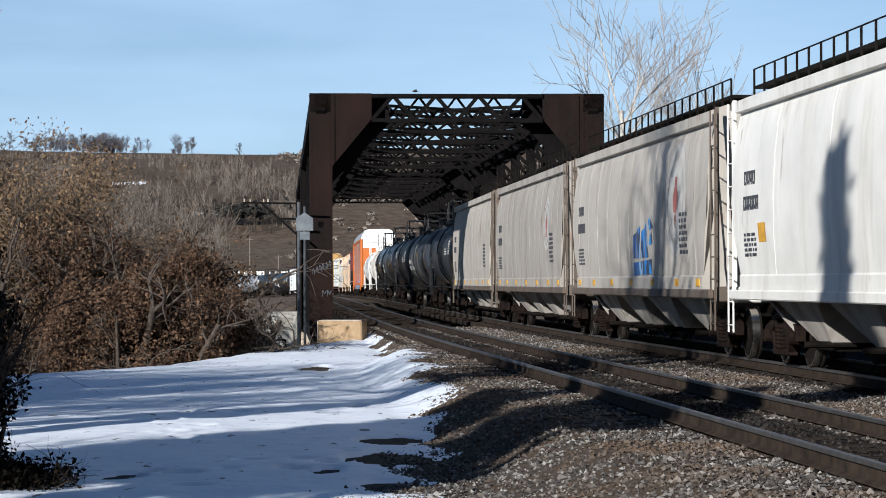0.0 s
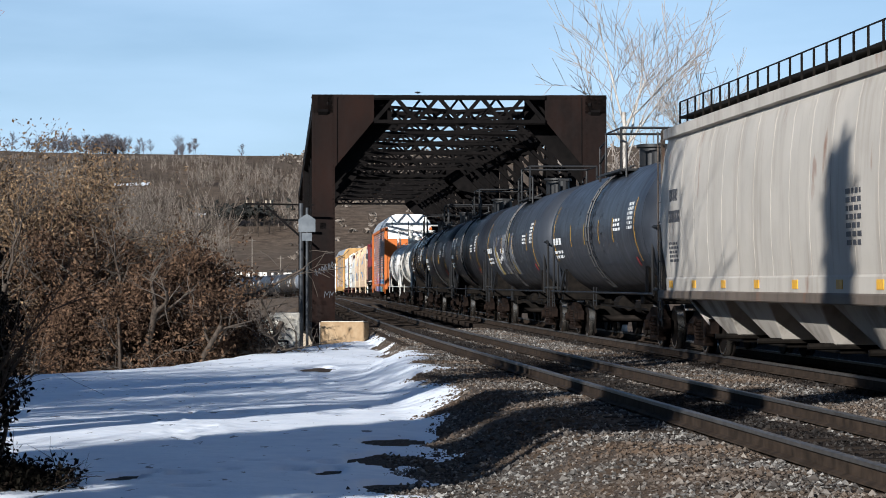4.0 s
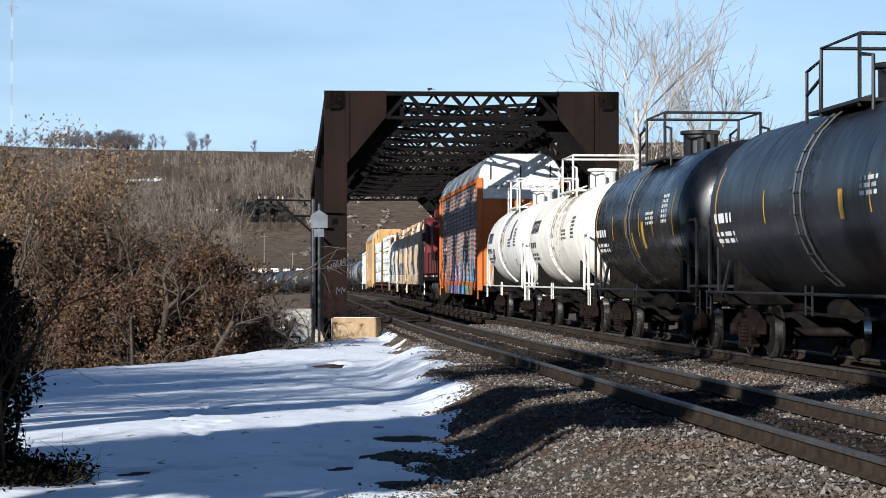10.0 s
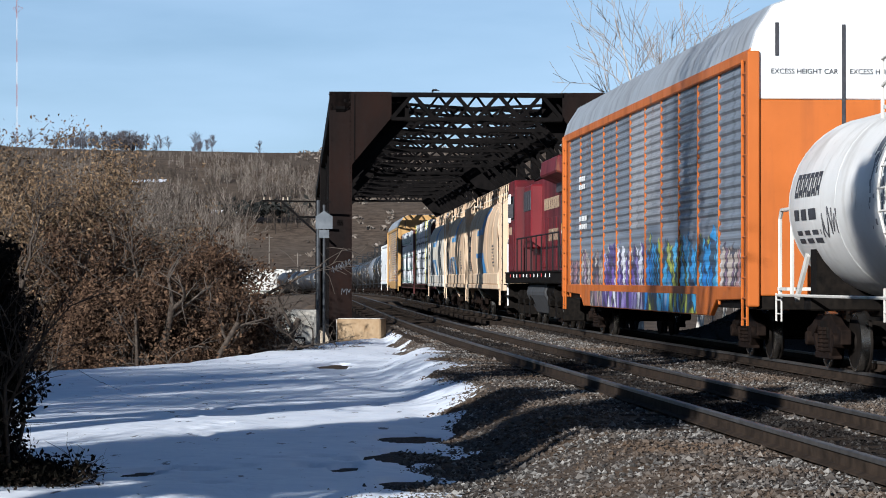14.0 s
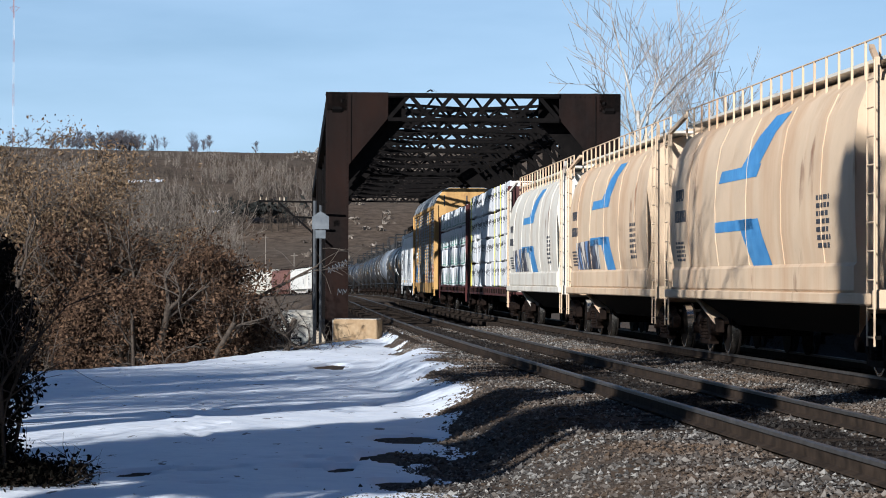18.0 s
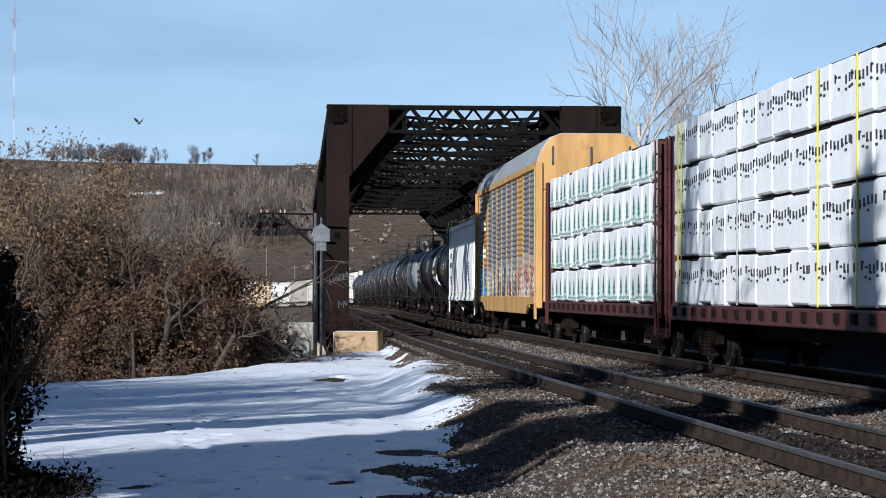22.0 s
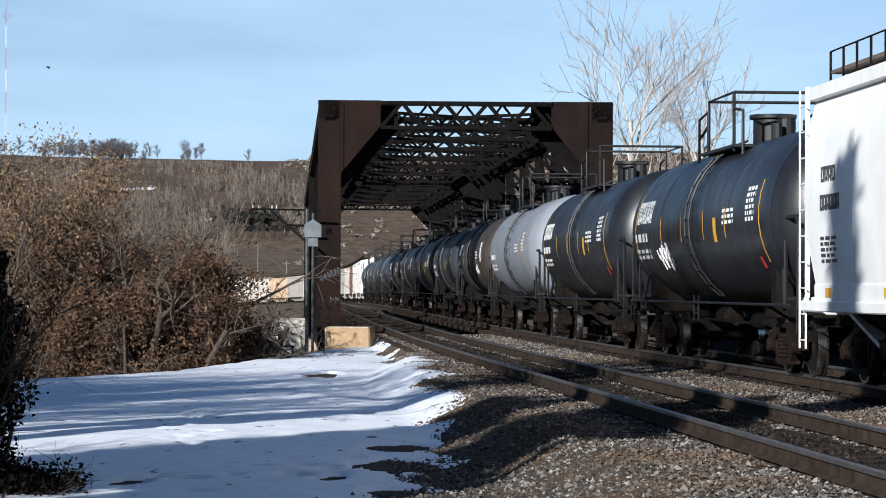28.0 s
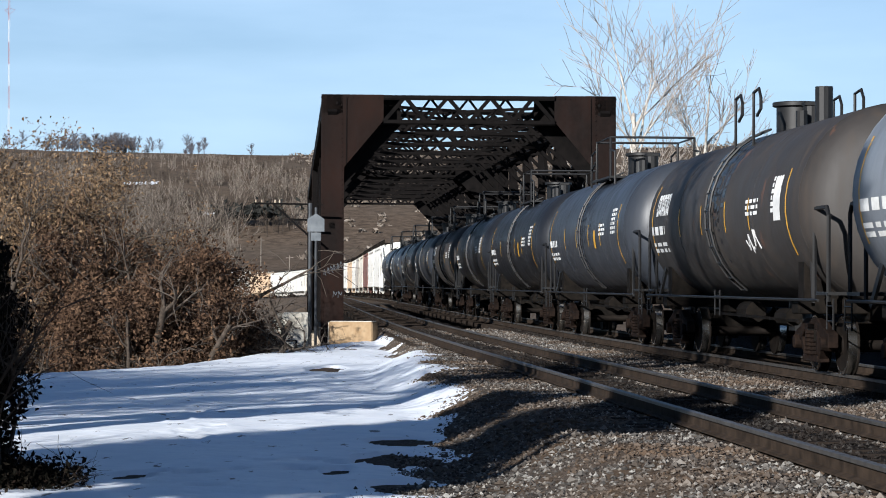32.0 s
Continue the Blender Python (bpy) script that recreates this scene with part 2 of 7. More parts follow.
# ---- building blocks ----
class Shape:
    """A growing list of corners and faces, turned into one mesh."""

    def __init__(self):
        self.v, self.f = [], []

    def add(self, vs, fs):
        n = len(self.v)
        self.v += [tuple(p) for p in vs]
        self.f += [tuple(i + n for i in q) for q in fs]
        return self

    def box(self, c, s, m=None):
        hx, hy, hz = s[0] / 2, s[1] / 2, s[2] / 2
        vs = [Vector((x * hx, y * hy, z * hz)) for z in (-1, 1) for y in (-1, 1) for x in (-1, 1)]
        if m is not None:
            vs = [m @ p for p in vs]
        c = Vector(c)
        return self.add([p + c for p in vs], [(0, 2, 3, 1), (4, 5, 7, 6), (0, 1, 5, 4), (2, 6, 7, 3), (0, 4, 6, 2), (1, 3, 7, 5)])

    def beam(self, p, q, w, h):
        """A bar from p to q, w wide across and h high."""
        p, q = Vector(p), Vector(q)
        d = (q - p)
        up = Vector((0, 0, 1)) if abs(d.normalized().z) < 0.98 else Vector((0, 1, 0))
        x = d.normalized()
        y = up.cross(x).normalized()
        z = x.cross(y)
        m = Matrix((x, y, z)).transposed()
        return self.box((p + q) / 2, (d.length, w, h), m)

    def cyl(self, p, q, r, r2=None, n=12, caps=True):
        p, q = Vector(p), Vector(q)
        r2 = r if r2 is None else r2
        x = (q - p).normalized()
        y = x.orthogonal().normalized()
        z = x.cross(y)
        vs = []
        for c, rr in ((p, r), (q, r2)):
            for i in range(n):
                a = 2 * math.pi * i / n
                vs.append(c + (y * math.cos(a) + z * math.sin(a)) * rr)
        fs = [(i, (i + 1) % n, n + (i + 1) % n, n + i) for i in range(n)]
        if caps:
            fs += [tuple(range(n - 1, -1, -1)), tuple(range(n, 2 * n))]
        return self.add(vs, fs)

    def pipe(self, pts, r, n=6):
        """One tube swept along the points, mitred at the bends."""
        pts = [Vector(p) for p in pts]
        d = [(b - a).normalized() for a, b in zip(pts[:-1], pts[1:])]
        y = d[0].orthogonal().normalized()
        rings = []
        for k, p in enumerate(pts):
            t = d[min(k, len(d) - 1)] + d[max(k - 1, 0)]
            t = t.normalized() if t.length > 0.3 else d[min(k, len(d) - 1)]
            y = y - t * y.dot(t)
            y = y.normalized() if y.length > 1e-3 else t.orthogonal().normalized()
            z = t.cross(y)
            rings.append([p + (y * math.cos(2 * math.pi * i / n) + z * math.sin(2 * math.pi * i / n)) * r for i in range(n)])
        return self.loft(rings)

    def loft(self, rings, closed=True, caps=True):
        n = len(rings[0])
        vs = [p for r in rings for p in r]
        fs = []
        for k in range(len(rings) - 1):
            for i in range(n if closed else n - 1):
                j = (i + 1) % n
                fs.append((k * n + i, k * n + j, (k + 1) * n + j, (k + 1) * n + i))
        if caps and closed:
            fs += [tuple(range(n - 1, -1, -1)), tuple(range((len(rings) - 1) * n, len(rings) * n))]
        return self.add(vs, fs)

    def prism(self, outline, axis, lo, hi):
        """An outline of two coordinates drawn out along one axis."""
        def at(u, w, t):
            return {0: (t, u, w), 1: (u, t, w), 2: (u, w, t)}[axis]
        return self.loft([[at(u, w, lo) for u, w in outline], [at(u, w, hi) for u, w in outline]])

    def mesh(self, name, mat, smooth=None, bevel=0.0):
        me = bpy.data.meshes.new(name)
        me.from_pydata(self.v, [], self.f)
        bm = bmesh.new()
        bm.from_mesh(me)
        bmesh.ops.recalc_face_normals(bm, faces=bm.faces)
        if bevel:
            sharp = [e for e in bm.edges if len(e.link_faces) == 2 and e.calc_face_angle(0) > 0.6]
            bmesh.ops.bevel(bm, geom=sharp, offset=bevel, segments=1, affect="EDGES", clamp_overlap=True)
        bm.to_mesh(me)
        bm.free()
        if smooth:
            me.polygons.foreach_set("use_smooth", [True] * len(me.polygons))
            me.set_sharp_from_angle(angle=radians(smooth))
        for mm in (mat if isinstance(mat, (list, tuple)) else [mat]):
            me.materials.append(mm)
        return me


FINE_PRINT = ("data_panel", "small_print", "number_bars", "reporting_marks", "spill_stain", "printed_stripe")


def part(name, shape, mat, parent=None, label="", smooth=None, bevel=0.0, at=None):
    """Links a shape (or a ready mesh) as one object under a thing."""
    me = shape if isinstance(shape, bpy.types.Mesh) else shape.mesh(name, mat, smooth, bevel)
    ob = new(name, me)
    if parent is not None:
        ob.parent = parent
    if at is not None:
        ob.matrix_basis = at
    if label:
        ob["label"] = label
    if name in FINE_PRINT:
        ob["kind"] = "stuff"
    return ob


def thing(name, label, category, group="", kind="", at=None):
    ob = new(name)
    ob.empty_display_size = 0.2
    if at is not None:
        ob.matrix_basis = at
    return tagged(ob, label, category, group, kind)


CACHE = {}


def cached(key, make):
    if key not in CACHE:
        CACHE[key] = make()
    return CACHE[key]


def ease(a, b, x):
    t = min(1.0, max(0.0, (x - a) / (b - a)))
    return t * t * (3 - 2 * t)


# ---- the line of the tracks: slope of x over y along the view, then its integral ----
KNOT_Y = (-400, 50, 95, 300, 345, 450, 600, 900)
KNOT_S = (-0.078, -0.078, -0.058, -0.055, -0.10, -0.30, -0.55, -0.6)
LINE_Y = np.arange(-400, 900, 0.5)
slope = np.interp(LINE_Y, KNOT_Y, KNOT_S)
LINE_X = np.concatenate([[0], np.cumsum((slope[1:] + slope[:-1]) * 0.25)])
LINE_X += 6.95 - np.interp(36.6, LINE_Y, LINE_X)
LINE_S = np.concatenate([[0], np.cumsum(np.hypot(np.diff(LINE_X), 0.5))])
LINE_S -= np.interp(0, LINE_Y, LINE_S)
SPACING = 4.25          # between the two tracks


def grade(y):
    return -0.4 * ease(200, 340, y) - 1.3 * ease(330, 470, y)


def on_line(s, off=0.0):
    """A point at the arc length s of the far (occupied) track, moved sideways by off."""
    y = float(np.interp(s, LINE_S, LINE_Y))
    x = float(np.interp(s, LINE_S, LINE_X))
    k = float(np.interp(y, KNOT_Y, KNOT_S))
    n = math.hypot(1, k)
    return Vector((x + off / n, y - off * k / n, grade(y)))


def centre_near(y):
    return float(np.interp(y, LINE_Y, LINE_X)) - SPACING


# ---- ground ----
def np_ease(a, b, x):
    t = np.clip((x - a) / (b - a), 0, 1)
    return t * t * (3 - 2 * t)


def waves(x, y, s, seed=0.0):
    """Cheap smooth unevenness made of a few crossing sines."""
    r = np.zeros_like(x)
    for k, (a, b, p) in enumerate(((1.0, 0.35, 0.3), (-0.6, 0.95, 1.7), (0.25, -1.2, 2.9), (1.5, 0.9, 4.1), (-1.9, 0.4, 0.9))):
        r = r + np.sin((a * x + b * y) / s + p + seed * (k + 1.3)) / (1 + 0.5 * k)
    return r / 2.6


def ground_height(x, y):
    """Height of the ground sheet at x, y (arrays)."""
    x, y = np.asarray(x, float), np.asarray(y, float)
    cn = np.interp(y, LINE_Y, LINE_X) - SPACING
    e = x - cn
    gz = -0.4 * np_ease(200, 340, y) - 1.3 * np_ease(330, 470, y)
    # level ground on the near bank, then the fall to the river flat
    crest = np.interp(x, (-60, -12, -8.3, -6.0, -4.76, -3.4, 0.3), (34, 49.5, 51.5, 57.8, 65.3, 74.5, 92))
    left = -0.56 + 0.05 * waves(x, y, 3.0) - 5.6 * np_ease(crest - 1, crest + 16, y)
    left = left + 0.02 * np.exp(-((x + 3.0) / 2.4) ** 2 - ((y - 66) / 9) ** 2)
    right = 0.95 - 2.15 * np_ease(68, 84, y) - 5.0 * np_ease(84, 104, y) + 0.2 * waves(x, y, 4.0)
    flat = -5.6 + 3.6 * np_ease(300, 520, y) + 0.5 * waves(x, y, 17.0)
    side = np.where(e < 2, left, right)
    side = np.where(y > 104, flat, side)
    # the raised bed of both tracks, broken by the river under the bridge
    near_end = np_ease(48, 66, y)
    inside = np_ease(0, 1, (e + 3.3 - 1.55 * near_end) / (1.4 - 0.75 * near_end)) * (1 - np_ease(SPACING + 2.2, SPACING + 4.6, e))
    bank = 1 - np_ease(85.6, 88.0, y) * (1 - np_ease(174, 177, y))
    bed = gz - 0.20 + 0.015 * waves(x, y, 0.7)
    wide = np_ease(-4.4 - 8 * np_ease(120, 180, y), -2.3, e) * (1 - np_ease(SPACING + 2.4, SPACING + 5.5 + 8 * np_ease(120, 180, y), e))
    w = np.where(y > 120, wide, inside) * bank
    z = side * (1 - w) + bed * w
    # far side of the valley: road bench, brown field and the wooded scarp
    hill = 5.0 * np_ease(520, 560, y) + 49.5 * np_ease(575, 980, y + 0.08 * x) + 3.0 * np_ease(560, 900, y) * waves(x, y, 60.0)
    hill = hill + 4 * np_ease(100, 300, x) * np_ease(600, 900, y)
    return z + hill


def build_ground():
    ys = np.concatenate([np.linspace(-90, 8, 40), np.arange(8.5, 92, 0.5), np.linspace(93, 330, 90), np.linspace(335, 1000, 130), np.linspace(1040, 4200, 24)])
    u = np.linspace(-1, 1, 181)
    sx = np.sign(u) * (0.16 * np.abs(u) + 0.84 * np.abs(u) ** 3)
    half = 60 + 0.45 * np.clip(ys, 0, None)
    gy, _ = np.meshgrid(ys, sx, indexing="ij")
    gx = sx[None, :] * half[:, None]
    gz = ground_height(gx, gy)
    nr, nc = gx.shape
    me = bpy.data.meshes.new("ground")
    idx = np.arange(nr * nc).reshape(nr, nc)
    quads = np.stack([idx[:-1, :-1], idx[:-1, 1:], idx[1:, 1:], idx[1:, :-1]], -1).reshape(-1, 4)
    me.from_pydata(np.stack([gx, gy, gz], -1).reshape(-1, 3).tolist(), [], quads.tolist())
    me.polygons.foreach_set("use_smooth", [True] * len(me.polygons))
    me.materials.append(M["ground"])
    return tagged(new("ground", me), "brown winter earth, gravel and dry grass", "ground", kind="structure")


def ground_material():
    m, nt, b = nodes_of("earth_and_gravel", 0.95)
    geo = nt.nodes.new("ShaderNodeNewGeometry")
    sep = nt.nodes.new("ShaderNodeSeparateXYZ")
    nt.links.new(geo.outputs["Position"], sep.inputs[0])
    far = nt.nodes.new("ShaderNodeMapRange")
    far.inputs[1].default_value, far.inputs[2].default_value = 95, 250
    nt.links.new(sep.outputs["Y"], far.inputs[0])
    fine = noise_tex(nt, 22, 5)
    mid = noise_tex(nt, 1.1, 5)
    gravel = blend(nt, grey(nt, fine, 0.35, 0.68), (0.022, 0.018, 0.015), (0.13, 0.108, 0.09))
    gravel = blend(nt, grey(nt, mid, 0.42, 0.66, 0, 0.75), gravel, (0.085, 0.056, 0.035))
    tuft = noise_tex(nt, 0.35, 7, None, 0.7)
    band = noise_tex(nt, 0.02, 5)
    grass = blend(nt, grey(nt, tuft, 0.4, 0.62), (0.062, 0.046, 0.034), (0.13, 0.098, 0.072))
    grass = blend(nt, grey(nt, band, 0.4, 0.65, 0, 0.5), grass, (0.09, 0.075, 0.06))
    c = blend(nt, far.outputs[0], oil_and_shade(nt, gravel, 0.93), grass)
    nt.links.new(c, b.inputs["Base Color"])
    bump(nt, b, fine, 0.8, 0.03)
    return m


def snow_material():
    m, nt, b = nodes_of("crusted_snow", 0.6)
    n = noise_tex(nt, 3.0, 6)
    s = noise_tex(nt, 30, 3)
    dirt = noise_tex(nt, 4.0, 5, (1.0, 0.35, 1.0), 0.6)
    c = blend(nt, grey(nt, n, 0.3, 0.7), (0.74, 0.78, 0.84), (0.85, 0.875, 0.91))
    c = blend(nt, grey(nt, dirt, 0.635, 0.67, 0, 0.9), c, (0.07, 0.055, 0.045))
    c = blend(nt, grey(nt, s, 0.7, 0.78, 0, 0.4), c, (0.3, 0.27, 0.25))
    nt.links.new(c, b.inputs["Base Color"])
    bump(nt, b, n, 0.5, 0.06)
    return m


M["ground"] = ground_material()
M["snow"] = snow_material()
build_ground()


BARE = ((-2.47, 54.6, 0.37, 1.43), (-2.89, 48.6, 0.08, 0.57), (-1.98, 47.5, 0.08, 0.4), (-2.73, 36.0, 0.07, 0.39), (-1.04, 37.6, 0.08, 0.51), (-0.5, 30.2, 0.34, 0.75), (-0.9, 28.2, 0.07, 0.19), (-0.45, 27.3, 0.42, 1.0), (-1.05, 25.3, 0.14, 0.54), (-1.4, 26.9, 0.09, 0.3), (-1.43, 25.6, 0.12, 0.31), (-1.9, 26.7, 0.08, 0.17), (-2.5, 24.9, 0.17, 0.22), (-2.79, 25.1, 0.08, 0.23), (-2.99, 24.4, 0.16, 0.57), (-2.25, 23.2, 0.13, 0.16), (-2.05, 25.3, 0.07, 0.16))
PRINTS = ((-4.25, 42.0), (-3.75, 40.3), (-3.85, 38.7), (-3.44, 37.2), (-3.46, 35.9), (-3.41, 34.6), (-3.47, 33.4), (-2.9, 32.3), (-3.16, 31.3), (-2.93, 30.3), (-2.72, 29.4))


def build_snow():
    """A thin crust of snow left of the tracks, thinning out to bare gravel at its rim."""
    xs, ys = np.arange(-16, 3.0, 0.09), np.arange(17, 92, 0.15)
    gy, gx = np.meshgrid(ys, xs, indexing="ij")
    cn = np.interp(gy, LINE_Y, LINE_X) - SPACING
    e = gx - cn
    rim = np.interp(gy, (17, 22, 31, 38, 60, 75, 90), (-4.6, -4.1, -3.0, -2.3, -1.45, -1.45, -1.5))
    rag = 0.4 * waves(gx, gy, 0.45, 2.0) + 0.3 * waves(gx, gy, 1.3, 5.0)
    thick = 0.05 * np.clip((rim - e + rag) / 0.6, -1, 1)
    thick = np.minimum(thick, 0.05 * np.clip((gy - 21.3 + 1.2 * waves(gx, gy, 0.8, 1.0)) / 1.6, -1, 1))
    hole = waves(gx, gy * 0.5, 0.33, 7.0) + 0.6 * waves(gx, gy * 0.5, 1.1, 3.0)
    hole = np.where(gy < 33, hole + 0.12 - 0.03 * (gy - 21), hole - 0.75)
    thick = np.where(hole > 0.95, -0.05, thick)
    # thawed patches with ragged rims, and a trail of footprints
    for x, y, rx, ry in BARE:
        d = ((gx - x) / rx) ** 2 + ((gy - y) / ry) ** 2 + 0.45 * waves(gx, gy, 0.1, x)
        thick = np.where(d < 1.15, -0.05, thick)
    for x, y in PRINTS:
        d = ((gx - x) / 0.13) ** 2 + ((gy - y) / 0.24) ** 2
        thick = thick - 0.04 * np.exp(-d) + 0.022 * np.exp(-(d - 2.6) ** 2)
    gz = ground_height(gx, gy) + thick + 0.012 * waves(gx, gy, 0.25, 4.0) + 0.02 * waves(gx, gy, 0.9, 9.0)
    keep = thick > -0.049
    nr, nc = gx.shape
    idx = np.arange(nr * nc).reshape(nr, nc)
    ok = keep[:-1, :-1] | keep[:-1, 1:] | keep[1:, 1:] | keep[1:, :-1]
    quads = np.stack([idx[:-1, :-1], idx[:-1, 1:], idx[1:, 1:], idx[1:, :-1]], -1)[ok]
    me = bpy.data.meshes.new("snow")
    me.from_pydata(np.stack([gx, gy, gz], -1).reshape(-1, 3).tolist(), [], quads.tolist())
    me.polygons.foreach_set("use_smooth", [True] * len(me.polygons))
    me.materials.append(M["snow"])
    tagged(new("snow", me), "thin crusted snow with footprints beside the gravel", "snow", kind="stuff")


build_snow()


# ---- tracks ----
def rail_strip(off, s0, s1, step, profile, z0=0.0):
    sh = Shape()
    rings = []
    s = s0
    while s <= s1 + 1e-6:
        p = on_line(s)
        q = on_line(s + 0.5)
        d = (q - p).normalized()
        side = Vector((d.y, -d.x, 0))
        rings.append([p + side * (off + u) + Vector((0, 0, z0 + w)) for u, w in profile])
        s += step
    sh.loft(rings)
    return sh


HEAD = ((-0.037, -0.04), (-0.037, -0.006), (-0.028, 0), (0.028, 0), (0.037, -0.006), (0.037, -0.04))
WEB = ((-0.07, -0.175), (-0.07, -0.16), (-0.012, -0.14), (-0.012, -0.041), (0.012, -0.041), (0.012, -0.14), (0.07, -0.16), (0.07, -0.175))


def build_track(name, off, label):
    tr = thing(name, label, "railway track", kind="structure")
    for k in (-1, 1):
        r = part("rail", rail_strip(off + k * 0.753, -60, 620, 4.0, WEB), M["rail"], tr)
        part("rail_head", rail_strip(off + k * 0.753, -60, 620, 4.0, HEAD), M["rail_head"], r, "polished steel running surface")
    tie = Shape().box((0, 0, 0), (2.6, 0.23, 0.18)).mesh("tie", M["tie"], bevel=0.015)
    rest = Shape()
    s, k = 8.0, 0
    while s < 380:
        p = on_line(s, off)
        q = on_line(s + 0.5, off)
        a = math.atan2(q.y - p.y, q.x - p.x) - math.pi / 2
        z = p.z - 0.288 + 0.012 * math.sin(s * 7.1)
        if s < 95:
            part("tie", tie, None, tr, at=pose(p.x, p.y, z, 0, 0, math.degrees(a) + 1.2 * math.sin(s * 3.3)))
        else:
            rest.box((p.x, p.y, z), (2.6, 0.23, 0.18), Matrix.Rotation(a, 3, "Z"))
        s += 0.55
        k += 1
    far = part("tie_row", rest, M["tie"], tr)
    far["kind"] = "stuff"
    return tr


build_track("track_1", -SPACING, "empty railway track with rusty rails on dark ties")
build_track("track_2", 0.0, "railway track under the train with rusty rails")


# ---- bridge ----
def rust_plate():
    m, nt, b = nodes_of("rusty_bridge_plate", 0.7)
    big = noise_tex(nt, 0.5, 5, (1, 1, 0.5))
    fine = noise_tex(nt, 7, 6)
    run = noise_tex(nt, 2.5, 5, (1, 1, 0.1))
    c = blend(nt, grey(nt, big, 0.38, 0.68), (0.0045, 0.0042, 0.0041), (0.016, 0.0078, 0.0058))
    c = blend(nt, grey(nt, fine, 0.4, 0.75, 0, 0.6), c, (0.013, 0.009, 0.008))
    c = blend(nt, grey(nt, run, 0.55, 0.75, 0, 0.5), c, (0.014, 0.0115, 0.011))
    nt.links.new(c, b.inputs["Base Color"])
    bump(nt, b, fine, 0.25, 0.01)
    return m


M["rust_plate"] = rust_plate()
BR_Y0, BR_TOP, BR_LOW, BR_HALF = 86.0, 7.78, 6.86, 5.05


def bridge_frame(y):
    """Centre, forward and sideways directions of the bridge at y along its axis."""
    p = on_line(float(np.interp(y, LINE_Y, LINE_S)), -SPACING / 2 - 0.28)
    k = -0.058
    f = Vector((k, 1, 0)).normalized()
    return p, f, Vector((f.y, -f.x, 0))


BR_P, BR_F, BR_R = bridge_frame(BR_Y0)


def at_bridge(a, l, z):
    """A point a metres along the bridge, l to its right, z up."""
    return BR_P + BR_F * a + BR_R * l + Vector((0, 0, z))


def laced(a0, l0, z0, a1, l1, z1, depth_vec, bays, chord=0.16, lace=0.07):
    """A lattice strut: two flat chords joined by zigzag bars."""
    sh = Shape()
    p, q = at_bridge(a0, l0, z0), at_bridge(a1, l1, z1)
    dv = Vector(depth_vec)
    sh.beam(p, q, chord, chord * 0.6)
    sh.beam(p + dv, q + dv, chord, chord * 0.6)
    for k in range(bays):
        u, w = p.lerp(q, k / bays), p.lerp(q, (k + 0.5) / bays)
        x = p.lerp(q, (k + 1) / bays)
        sh.beam(u, w + dv, lace, lace)
        sh.beam(w + dv, x, lace, lace)
    return sh


